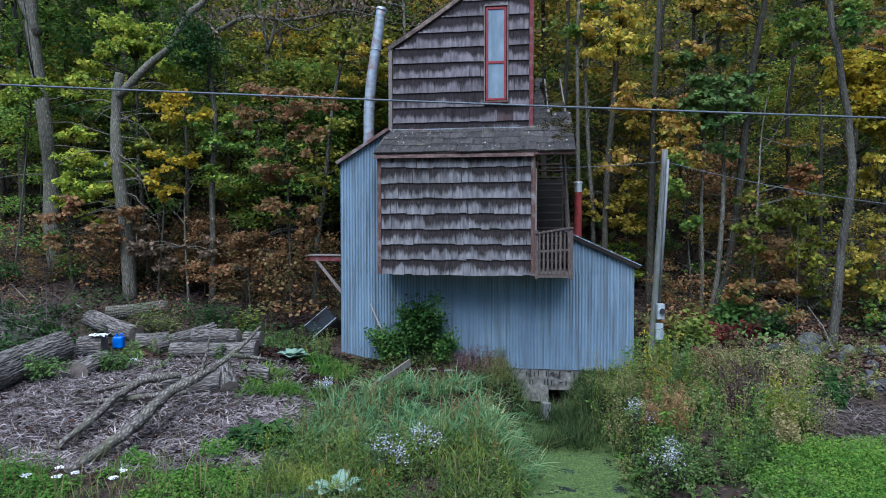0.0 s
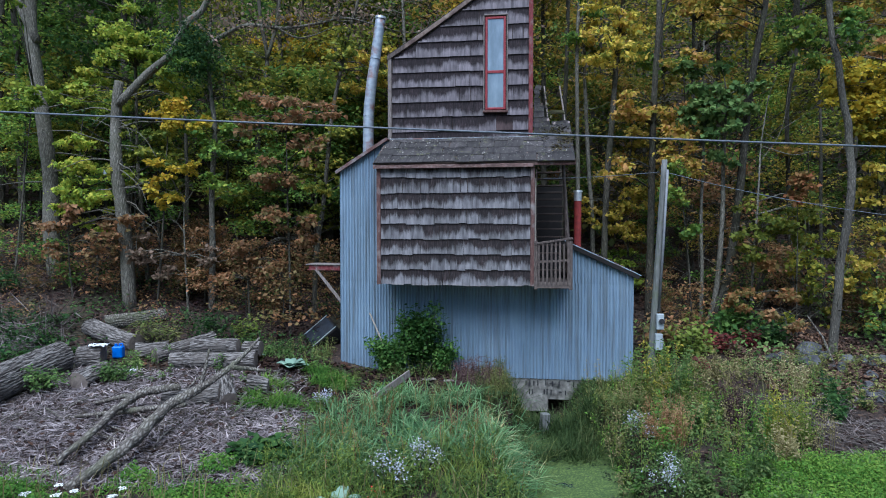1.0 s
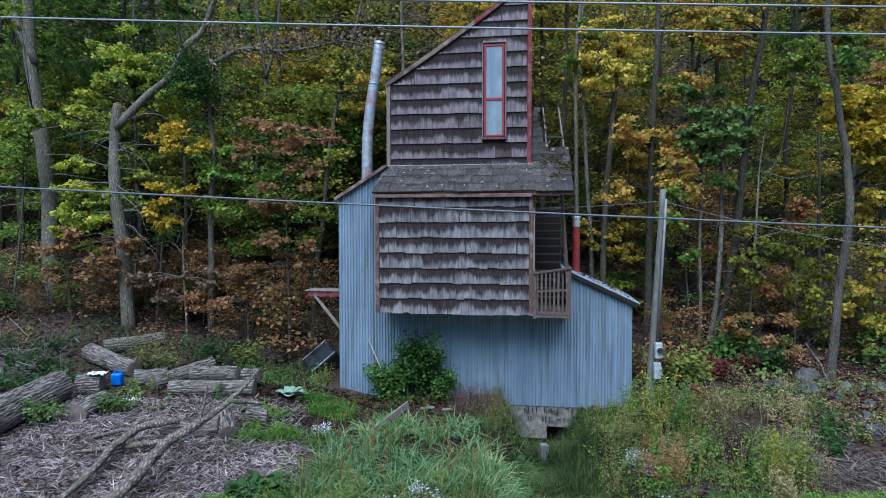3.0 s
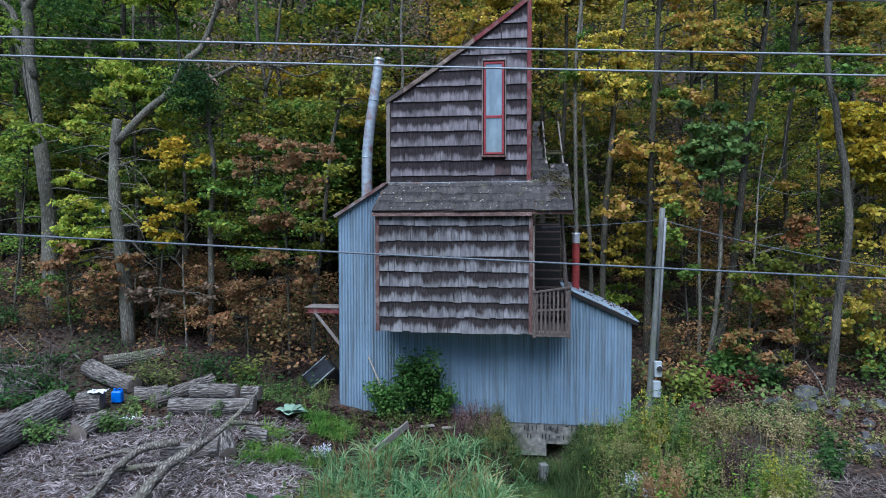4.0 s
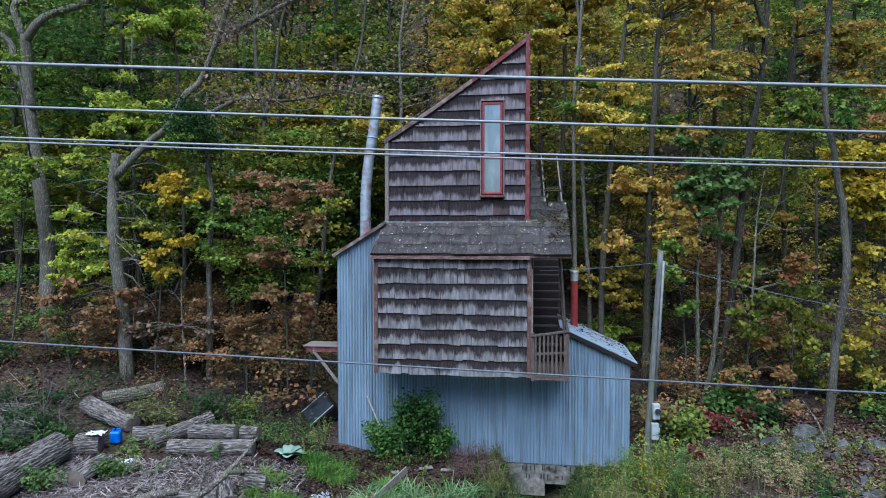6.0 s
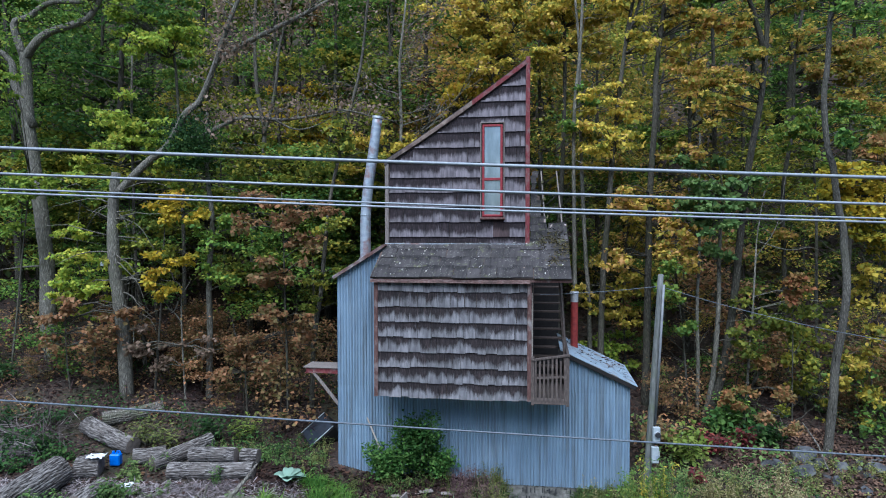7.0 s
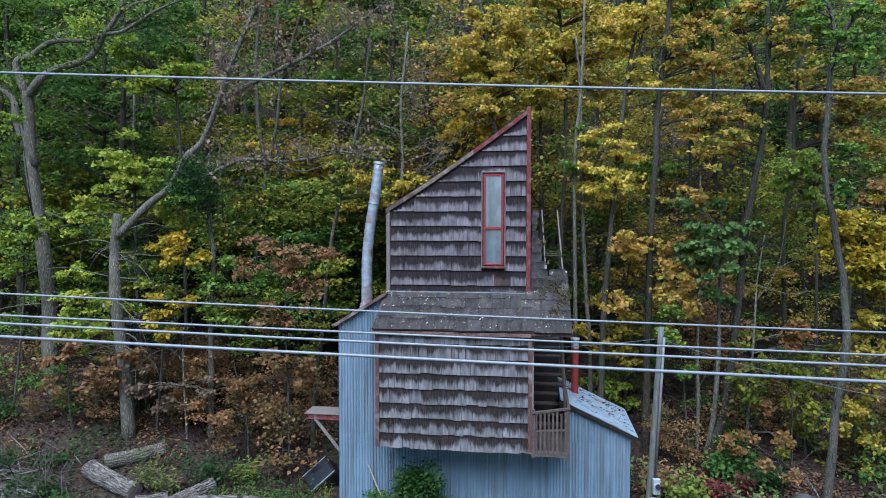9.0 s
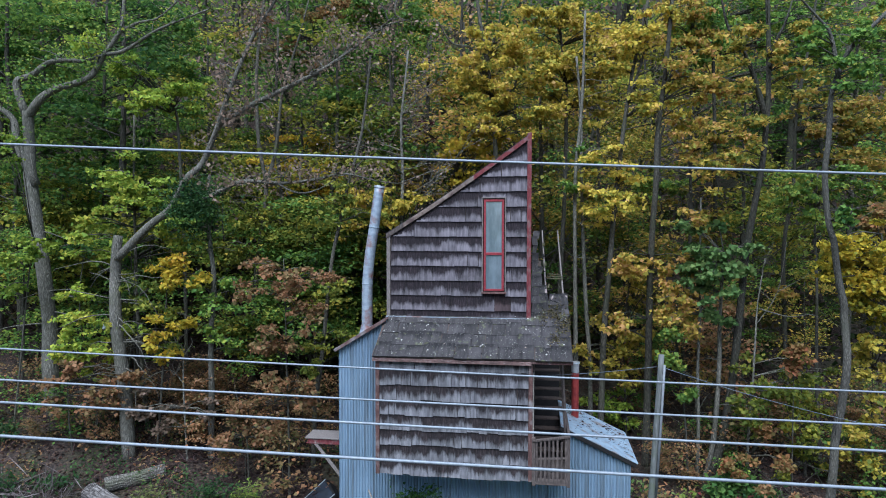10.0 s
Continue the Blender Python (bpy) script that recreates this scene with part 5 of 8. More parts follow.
def build_edge_trees():
    edge_tree(501, 24, ((-7.05, 1.90), (-6.96, 3.87), (-6.81, 6.34), (-6.59, 7.97), (-6.41, 9.81), (-6.64, 11.43), (-6.68, 14.09), (-6.34, 17.10)), 0.135, LEAF_LIME, "grey forest tree forking among yellow-green leaves",
              ((-7.51, 23.6, 9.13, 0.57), (-6.91, 23.6, 8.83, 0.51), (-5.50, 23.6, 8.63, 0.57), (-7.73, 23.6, 7.62, 0.61), (-7.48, 25.0, 14.85, 0.75), (-7.36, 23.6, 4.90, 0.71)),
              limbs=((0.08, ((-6.41, 9.81), (-6.15, 10.72), (-5.98, 11.63), (-5.77, 13.28), (-5.14, 15.30), (-4.82, 16.50))),))
    edge_tree(502, 18.7, ((-4.38, 0.94), (-4.40, 2.97), (-4.42, 4.26), (-4.45, 6.03), (-4.52, 7.46)), 0.045, LEAF_RUST, "thin upright sapling with pinkish brown leaves",
              ((-4.89, 18.3, 7.22, 0.40), (-3.56, 18.3, 7.02, 0.49), (-4.43, 18.3, 6.47, 0.43), (-3.73, 18.3, 6.01, 0.43), (-4.52, 18.3, 5.38, 0.52), (-4.91, 18.3, 5.14, 0.35), (-4.77, 18.3, 4.04, 0.40), (-3.98, 18.3, 3.73, 0.35), (-5.37, 18.3, 6.63, 0.33)), name="sapling")
    edge_tree(503, 20.2, ((-4.01, 1.41), (-3.92, 2.82), (-3.70, 4.38), (-3.55, 5.77), (-3.38, 7.32), (-3.15, 8.52), (-2.89, 9.53), (-2.45, 11.33), (-2.19, 13.54)), 0.1, LEAF_LIME, "thin leaning tree with yellow-green leaves",
              ((-3.27, 19.8, 6.60, 0.37), (-3.53, 19.8, 4.99, 0.41), (-3.09, 19.8, 9.25, 0.43), (-3.80, 19.8, 4.22, 0.34), (-2.28, 21.7, 8.77, 0.41)))
    edge_tree(504, 20.3, ((-7.21, 1.22), (-7.15, 3.16), (-7.16, 4.90), (-7.06, 6.64), (-7.15, 7.68), (-7.18, 8.71), (-7.12, 9.96)), 0.125, LEAF_GREEN, "straight slim grey tree with green sprays",
              ((-6.53, 19.9, 5.93, 0.45), (-6.68, 19.9, 4.91, 0.41), (-7.38, 19.9, 6.61, 0.41), (-6.35, 19.9, 6.78, 0.38), (-7.52, 19.9, 8.64, 0.58)), bark=BARK_PALE)
    edge_tree(505, 20.0, ((-7.81, 1.45), (-7.87, 3.36), (-7.92, 4.39), (-7.78, 4.99)), 0.04, LEAF_BROWN, "small dead grey tree with arching bare twigs",
              ((-9.00, 19.6, 3.05, 0.40), (-8.17, 19.6, 2.54, 0.40), (-7.15, 19.6, 2.88, 0.34)), name="sapling", bark=BARK_PALE,
              limbs=((0.022, ((-7.90, 4.05), (-7.99, 4.73), (-8.47, 4.87), (-9.15, 5.11), (-9.64, 4.70))), (0.02, ((-7.87, 3.53), (-8.31, 3.96), (-8.83, 3.84), (-9.35, 3.36))), (0.018, ((-7.91, 4.39), (-7.61, 4.82), (-7.64, 4.99))), (0.018, ((-8.12, 4.84), (-8.29, 5.16), (-8.80, 5.51), (-9.39, 5.93))), (0.015, ((-8.00, 4.22), (-8.14, 3.87), (-8.39, 4.22), (-8.82, 4.39))),))
    edge_tree(506, 20.6, ((-10.92, 0.99), (-10.92, 3.13), (-11.21, 4.55), (-11.35, 6.14), (-11.14, 7.72)), 0.05, LEAF_MAPLE, "young maple with bright green layered boughs",
              ((-11.22, 20.2, 6.12, 0.38), (-10.97, 20.2, 5.63, 0.42), (-11.15, 20.2, 5.16, 0.50), (-10.81, 20.2, 4.70, 0.54), (-11.51, 20.2, 4.47, 0.44), (-10.74, 20.2, 4.04, 0.38), (-9.50, 20.2, 5.34, 0.36)), name="sapling")
    edge_tree(507, 21.2, ((-9.54, 1.98), (-9.72, 4.17), (-9.87, 5.99), (-9.91, 7.80), (-9.87, 9.95), (-9.80, 11.90)), 0.09, LEAF_MAPLE, "slim maple with lime-green layered boughs",
              ((-10.05, 20.8, 10.00, 0.54), (-9.53, 20.8, 9.86, 0.64), (-9.27, 20.8, 9.51, 0.61), (-9.89, 20.8, 9.33, 0.54), (-9.18, 20.8, 9.12, 0.43), (-10.89, 20.8, 7.83, 0.64), (-11.33, 20.8, 8.19, 0.50), (-8.04, 20.8, 8.19, 0.54), (-8.49, 20.8, 8.36, 0.43)))
    edge_tree(508, 20.0, ((-8.78, 1.62), (-8.57, 3.53), (-8.46, 5.25), (-8.33, 7.13)), 0.05, LEAF_YELLOW, "thin maple with yellow and orange leaves",
              ((-8.26, 19.6, 7.28, 0.30), (-7.68, 19.6, 7.12, 0.35), (-8.10, 19.6, 6.88, 0.33), (-7.18, 19.6, 6.83, 0.22), (-8.37, 19.6, 5.75, 0.30), (-7.78, 19.6, 5.54, 0.35), (-8.55, 19.6, 4.74, 0.30), (-8.13, 19.6, 4.57, 0.26)), name="sapling")
    edge_tree(509, 20.4, ((-10.20, 0.67), (-9.99, 2.80), (-9.73, 4.55), (-9.49, 6.13)), 0.05, LEAF_LIME, "young tree with olive-yellow sprays",
              ((-9.22, 20.0, 6.36, 0.55), (-8.62, 20.0, 6.19, 0.45), (-9.65, 20.0, 5.85, 0.38), (-8.29, 20.0, 4.99, 0.34)), name="sapling")
    edge_tree(510, 20.3, ((-13.39, 1.40), (-13.16, 3.51), (-12.84, 6.12), (-12.62, 8.02)), 0.05, LEAF_MAPLE, "young maple with yellow-green sprays before the big trunk",
              ((-12.54, 19.9, 7.88, 0.34), (-12.03, 19.9, 7.76, 0.32), (-13.06, 19.9, 7.46, 0.36), (-12.89, 19.9, 10.99, 0.32), (-12.30, 19.9, 7.46, 0.24), (-13.09, 19.9, 6.44, 0.32)), name="sapling")
    edge_tree(511, 26.5, ((-5.44, 3.07), (-5.34, 6.48), (-5.23, 9.42), (-5.04, 10.65)), 0.1, LEAF_YELLOW, "slim tree with clear yellow boughs",
              ((-5.08, 26.1, 10.67, 0.76), (-5.30, 26.1, 10.12, 0.90), (-4.53, 26.1, 9.79, 0.58), (-5.29, 26.1, 11.94, 0.67), (-4.74, 26.1, 11.46, 0.58), (-6.52, 26.1, 10.89, 0.54)))
    edge_tree(512, 19.8, ((-11.18, 1.14), (-11.24, 2.52), (-11.33, 4.05)), 0.045, LEAF_RUST, "low sapling with russet autumn leaves",
              ((-11.06, 19.4, 4.24, 0.33), (-11.65, 19.4, 3.74, 0.29), (-11.42, 19.4, 3.15, 0.33), (-9.90, 19.4, 3.57, 0.27), (-10.41, 19.4, 3.24, 0.27), (-9.31, 19.4, 3.99, 0.23)), name="sapling")
    edge_tree(514, 19.2, ((-5.70, 0.92), (-5.72, 1.92), (-5.84, 2.92)), 0.04, LEAF_RUST, "low shrubby sapling with dull brown leaves",
              ((-5.88, 18.8, 3.21, 0.25), (-5.40, 18.8, 2.39, 0.33), (-4.75, 18.8, 2.51, 0.25), (-6.21, 18.8, 2.31, 0.22), (-3.85, 18.8, 3.37, 0.19)), name="sapling")
    edge_tree(515, 22.5, ((-1.56, 3.40), (-1.46, 5.53), (-1.36, 7.84)), 0.06, LEAF_AMBER, "slim tree with amber leaves beside the tower",
              ((-2.69, 22.1, 9.42, 0.38), (-1.52, 22.1, 9.32, 0.42), (-0.86, 22.1, 9.42, 0.38), (-2.70, 22.1, 9.34, 0.42), (-1.75, 22.1, 8.49, 0.38), (-1.19, 22.1, 8.97, 0.42), (-3.08, 22.1, 8.40, 0.42)))
    edge_tree(516, 24.5, ((-3.45, 1.51), (-3.40, 4.27), (-3.32, 6.99)), 0.07, LEAF_GREEN, "young tree with fresh green layers",
              ((-3.16, 24.1, 7.99, 0.54), (-3.78, 24.1, 6.55, 0.50), (-2.96, 24.1, 6.34, 0.50), (-3.79, 24.1, 5.07, 0.54), (-2.97, 24.1, 4.45, 0.41)))
    edge_tree(517, 26, ((-13.30, 2.21), (-13.32, 7.12), (-13.33, 12.40), (-13.28, 13.69), (-13.03, 17.18)), 0.13, LEAF_GREEN, "tall forest tree with green boughs",
              ((-10.71, 25.6, 14.47, 0.99), (-9.82, 25.6, 15.54, 0.88), (-13.99, 25.6, 13.18, 0.88), (-13.16, 25.6, 11.44, 0.93), (-14.46, 25.6, 11.66, 0.88), (-11.84, 25.6, 12.09, 0.79), (-10.08, 25.6, 12.96, 0.79), (-15.68, 25.6, 15.76, 0.99), (-13.71, 25.6, 16.40, 0.88)), bark=BARK_DARK)
    edge_tree(518, 23, ((-8.99, 2.52), (-9.03, 6.28), (-9.20, 11.97), (-9.45, 12.31)), 0.09, LEAF_MAPLE, "slim maple with lime-green upper boughs",
              ((-12.12, 22.6, 14.37, 0.58), (-11.64, 22.6, 14.62, 0.39), (-10.42, 22.6, 13.19, 0.70), (-9.46, 22.6, 12.91, 0.66), (-8.69, 22.6, 13.00, 0.51), (-10.05, 22.6, 12.53, 0.54), (-10.89, 22.6, 13.48, 0.47)))
    edge_tree(519, 28, ((-5.38, 4.41), (-5.15, 11.26), (-5.30, 14.09), (-5.27, 18.32)), 0.14, LEAF_ORANGE, "tall tree with orange autumn crown",
              ((-7.08, 27.6, 16.21, 0.71), (-6.62, 27.6, 15.75, 0.57), (-3.80, 27.6, 17.48, 0.95), (-4.74, 27.6, 17.02, 0.71), (-5.22, 27.6, 14.94, 0.52)), bark=BARK_DARK)
    edge_tree(520, 27, ((-1.93, 7.20), (-2.14, 10.69), (-1.89, 16.16), (-1.89, 18.19)), 0.12, LEAF_GREEN, "forest tree with soft green crown",
              ((-2.09, 26.6, 15.82, 0.82), (-1.19, 26.6, 16.71, 0.92), (-3.67, 26.6, 16.04, 0.82), (-3.23, 26.6, 12.91, 0.82), (-4.59, 26.6, 13.36, 0.78), (-1.87, 26.6, 14.48, 0.69), (-2.76, 26.6, 16.93, 0.82)))
    edge_tree(530, 22.7, ((2.34, 1.79), (2.13, 6.50), (1.89, 9.75), (1.68, 12.83), (1.29, 15.31), (1.10, 16.63)), 0.14, LEAF_AMBER, "tall tree with golden crown behind the tower",
              ((0.71, 22.3, 13.41, 0.61), (1.46, 22.3, 13.69, 0.69), (2.22, 22.3, 14.16, 0.69), (1.09, 22.3, 12.94, 0.58), (1.84, 22.3, 12.66, 0.65), (2.79, 22.3, 12.75, 0.65), (1.47, 22.3, 11.91, 0.58), (2.32, 22.3, 11.91, 0.58), (1.08, 22.3, 14.81, 0.50), (2.21, 22.3, 14.81, 0.58), (3.36, 22.3, 12.19, 0.54), (3.17, 22.3, 13.51, 0.61)),
              limbs=((0.06, ((1.68, 12.83), (1.10, 14.36), (0.33, 14.64), (-0.15, 15.31))), (0.05, ((1.49, 13.98), (1.87, 15.12), (2.06, 16.07))), (0.05, ((1.88, 12.26), (2.84, 13.60), (4.19, 13.12))),))
    edge_tree(531, 23.4, ((0.39, 2.46), (0.39, 6.50), (0.35, 9.79)), 0.08, LEAF_YELLOW, "slim tree with yellow-orange boughs beside the tower",
              ((0.63, 23.0, 11.04, 0.55), (1.22, 23.0, 10.91, 0.55), (0.34, 23.0, 10.36, 0.47), (1.91, 23.0, 11.24, 0.47), (1.12, 23.0, 11.43, 0.47)))
    edge_tree(532, 22.9, ((4.04, 1.75), (4.11, 6.50), (4.25, 9.77), (4.23, 13.26), (3.92, 15.75)), 0.12, LEAF_AMBER, "tall tree with golden boughs over the roof",
              ((3.38, 22.5, 15.06, 0.77), (4.14, 22.5, 15.44, 0.70), (4.90, 22.5, 14.68, 0.77), (3.76, 22.5, 14.12, 0.70), (4.53, 22.5, 13.55, 0.74), (5.29, 22.5, 13.93, 0.70), (3.96, 22.5, 12.79, 0.62), (5.11, 22.5, 12.60, 0.58), (5.66, 22.5, 15.06, 0.66)))
    edge_tree(540, 21.0, ((4.35, 1.52), (4.30, 3.88), (4.27, 5.51), (4.20, 8.02), (4.22, 10.15), (4.41, 12.33), (4.48, 15.15)), 0.105, LEAF_GREEN, "slim pale trunk with sparse green leaves",
              ((4.5, 20.8, 10.4, 0.33), (4.1, 20.8, 9.6, 0.3)), bark=BARK_PALE)
    edge_tree(541, 21.3, ((4.89, 1.47), (4.80, 3.87), (4.68, 5.51), (4.53, 8.06), (4.46, 10.22), (4.43, 12.02), (4.28, 13.82)), 0.1, LEAF_GOLD, "slim pale trunk with few yellow leaves",
              ((4.7, 21.1, 9.5, 0.22), (4.9, 21.1, 10.6, 0.3)), bark=BARK_PALE)
    edge_tree(542, 20.8, ((5.01, 2.30), (5.13, 4.90), (5.24, 6.68), (5.36, 8.45), (5.49, 9.65), (5.67, 11.41), (5.95, 13.17), (6.45, 15.77)), 0.125, LEAF_AMBER, "straight tree with tan and amber leaves",
              ((4.92, 20.4, 9.36, 0.60), (5.45, 20.4, 9.10, 0.53), (4.84, 20.4, 8.84, 0.39), (5.82, 20.4, 14.27, 0.63), (6.51, 20.4, 14.61, 0.60), (5.31, 20.4, 13.67, 0.53), (6.71, 20.4, 12.56, 0.56), (6.19, 20.4, 12.22, 0.49), (7.24, 20.4, 11.87, 0.46), (4.81, 20.4, 10.28, 0.53), (5.68, 20.4, 10.02, 0.46)),
              limbs=((0.06, ((5.82, 12.29), (6.30, 13.86), (6.37, 15.25))),))
    edge_tree(543, 20.2, ((6.30, 0.45), (6.36, 2.47), (6.40, 4.90), (6.43, 7.49), (6.49, 9.72), (6.57, 11.16), (6.80, 13.37), (6.98, 15.56)), 0.15, LEAF_GOLD, "dark straight tree with tan and gold leaves",
              ((5.87, 19.8, 7.53, 0.44), (5.71, 19.8, 7.02, 0.48), (5.30, 19.8, 5.50, 0.41), (7.34, 19.8, 12.94, 0.51), (7.86, 19.8, 12.27, 0.51), (7.00, 19.8, 13.44, 0.48), (7.21, 19.8, 10.77, 0.51), (7.07, 19.8, 6.60, 0.41), (6.90, 19.8, 7.11, 0.37)), bark=BARK_DARK)
    edge_tree(544, 25.5, ((8.67, 3.14), (8.47, 8.60), (8.35, 11.40), (8.62, 13.16), (8.35, 17.01)), 0.09, LEAF_GREEN, "dark slim tree deep in the wood",
              ((8.95, 25.1, 9.89, 0.52), (7.88, 25.1, 9.89, 0.43)), bark=BARK_DARK)
    edge_tree(545, 19.4, ((7.85, 0.57), (8.14, 1.47), (8.46, 2.48), (8.71, 4.41), (8.84, 6.24), (8.99, 7.56), (9.13, 9.04), (9.30, 10.06), (9.47, 11.70), (9.52, 13.34), (9.42, 15.28)), 0.165, LEAF_GOLD, "main grey stem of a clump, forking high",
              ((8.34, 19.0, 12.76, 0.49), (8.80, 19.0, 13.87, 0.52), (9.78, 19.0, 13.24, 0.46), (8.38, 19.0, 10.35, 0.46), (7.73, 19.0, 10.03, 0.43), (10.08, 19.0, 14.03, 0.43), (8.84, 19.0, 11.48, 0.43)), bark=BARK_DARK,
              limbs=((0.09, ((9.44, 11.62), (9.14, 12.68), (8.80, 13.34), (8.33, 14.15), (8.06, 15.12))), (0.07, ((9.53, 13.01), (9.68, 13.69), (9.88, 14.23), (10.15, 14.96))),))
    edge_tree(546, 19.5, ((7.82, 0.60), (8.07, 2.05), (8.24, 4.07), (8.29, 5.24), (8.30, 6.41), (8.32, 7.57)), 0.11, LEAF_BUSH, "grey stem of a clump with large green leaves",
              ((7.79, 19.1, 7.52, 0.46), (8.27, 19.1, 7.76, 0.43), (7.31, 19.1, 7.03, 0.46), (7.80, 19.1, 6.70, 0.46), (8.45, 19.1, 7.03, 0.39), (7.29, 19.1, 8.16, 0.36), (8.06, 19.1, 5.81, 0.33)), bark=BARK_PALE, size=0.15)
    edge_tree(547, 19.7, ((7.73, 0.64), (7.70, 2.36), (7.71, 4.06), (7.72, 5.75), (7.71, 7.43), (7.70, 9.25)), 0.075, LEAF_GOLD, "grey stem of a clump with tan leaves",
              ((7.06, 19.3, 6.39, 0.40), (6.82, 19.3, 6.06, 0.37), (7.13, 19.3, 8.82, 0.40), (7.41, 19.3, 5.40, 0.37), (6.76, 19.3, 5.75, 0.37)), bark=BARK_PALE)
    edge_tree(548, 19.0, ((7.22, 0.80), (7.14, 2.45), (6.99, 3.76), (6.84, 4.74)), 0.045, LEAF_GREEN, "thin grey stem of a clump",
              ((6.66, 18.6, 5.07, 0.38), (6.51, 18.6, 4.59, 0.32), (6.92, 18.6, 3.63, 0.26)), name="sapling")
    edge_tree(549, 18.9, ((8.86, 0.57), (8.93, 2.30), (8.95, 4.09), (9.00, 5.39), (9.10, 6.20), (9.26, 7.49)), 0.055, LEAF_LIME, "sapling with yellow-green leaves and a bare crooked top",
              ((9.35, 18.5, 4.03, 0.48), (8.96, 18.5, 3.63, 0.38), (10.14, 18.5, 4.11, 0.45), (9.68, 18.5, 3.47, 0.41), (8.40, 18.5, 3.31, 0.32), (8.89, 18.5, 2.84, 0.32)), name="sapling", bark=BARK_PALE,
              limbs=((0.013, ((9.03, 5.56), (9.66, 6.52), (9.88, 7.97))), (0.018, ((9.11, 6.04), (10.00, 5.80), (10.57, 5.88), (11.06, 5.68))),))
    edge_tree(550, 18.6, ((8.74, 0.40), (8.77, 1.21), (8.83, 1.86)), 0.035, LEAF_ORANGE, "low sapling with orange-red leaves",
              ((8.61, 18.2, 1.92, 0.15), (8.99, 18.2, 2.63, 0.14), (7.98, 18.2, 1.76, 0.13), (9.47, 18.2, 1.84, 0.15), (8.30, 18.2, 1.45, 0.10)), name="sapling")
    edge_tree(551, 21.5, ((6.09, 0.44), (6.03, 2.68), (5.95, 4.90)), 0.06, LEAF_AMBER, "slim tree with tan and pinkish leaves",
              ((5.20, 21.1, 5.45, 0.36), (5.75, 21.1, 4.36, 0.51), (4.76, 21.1, 4.18, 0.44), (5.49, 21.1, 3.63, 0.40), (6.12, 21.1, 3.63, 0.44), (6.29, 21.1, 6.95, 0.47), (5.95, 21.1, 4.95, 0.47), (6.29, 21.1, 4.90, 0.40), (6.28, 21.1, 6.17, 0.36)))
    edge_tree(552, 22, ((5.75, 0.72), (5.68, 1.67), (5.64, 2.44)), 0.05, LEAF_MAPLE, "low maple with yellow-green layers",
              ((5.16, 21.6, 2.39, 0.45), (5.82, 21.6, 2.20, 0.48), (5.53, 21.6, 2.76, 0.41), (6.19, 21.6, 1.92, 0.33)), name="sapling")
    edge_tree(553, 19.6, ((10.98, 0.50), (10.87, 2.20), (10.74, 4.06)), 0.06, LEAF_LIME, "young tree with yellow and olive layers",
              ((10.88, 19.2, 2.76, 0.46), (10.22, 19.2, 2.59, 0.43), (10.74, 19.2, 1.76, 0.43), (11.03, 19.2, 3.58, 0.36), (11.42, 19.2, 1.09, 0.30), (10.01, 19.2, 0.92, 0.33)), name="sapling")
    edge_tree(554, 18.2, ((9.83, 0.69), (9.79, 1.76), (9.74, 3.34), (9.74, 4.75)), 0.03, LEAF_ORANGE, "thin sapling with orange-red tips",
              ((9.51, 17.8, 4.99, 0.17), (9.74, 17.8, 5.09, 0.15), (9.60, 17.8, 4.60, 0.13), (9.42, 17.8, 1.83, 0.15)), name="sapling")
    edge_tree(555, 18.3, ((12.79, 0.79), (12.58, 3.02), (12.36, 5.22), (12.15, 7.72)), 0.08, LEAF_YELLOW, "young maple with bright yellow boughs",
              ((10.66, 17.9, 7.73, 0.43), (11.42, 17.9, 7.58, 0.55), (11.66, 17.9, 7.13, 0.55), (10.97, 17.9, 7.28, 0.40), (11.68, 17.9, 6.59, 0.52), (11.92, 17.9, 6.13, 0.43), (11.41, 17.9, 8.11, 0.34), (11.85, 17.9, 5.68, 0.34)))
    edge_tree(564, 17.9, ((12.52, 1.44), (12.30, 3.92), (12.12, 6.23), (11.89, 8.21)), 0.06, LEAF_YELLOW, "slim young maple with clear yellow boughs",
              ((10.80, 17.6, 7.56, 0.34), (11.25, 17.6, 7.83, 0.36), (10.32, 17.6, 7.38, 0.28), (11.49, 17.6, 6.96, 0.36), (10.97, 17.6, 6.66, 0.32), (11.47, 17.6, 6.14, 0.32), (10.55, 17.6, 7.93, 0.26), (11.71, 17.6, 7.41, 0.36), (11.19, 17.6, 7.19, 0.32)), name="sapling")
    edge_tree(556, 18.4, ((12.23, 0.45), (12.15, 2.37), (12.06, 4.43)), 0.04, LEAF_AMBER, "sapling with orange and yellow leaves",
              ((11.71, 18.0, 4.91, 0.43), (12.03, 18.0, 4.44, 0.37), (11.41, 18.0, 4.44, 0.31), (11.90, 18.0, 3.36, 0.40), (11.60, 18.0, 2.74, 0.37), (11.94, 18.0, 1.80, 0.37), (11.15, 18.0, 2.11, 0.31)), name="sapling")
    edge_tree(557, 19.0, ((13.06, 1.57), (12.93, 4.87), (12.82, 8.12)), 0.05, LEAF_ORANGE, "young tree with red and orange leaves",
              ((12.37, 18.6, 8.69, 0.42), (12.29, 18.6, 8.49, 0.35), (12.63, 18.6, 8.09, 0.35)), name="sapling")
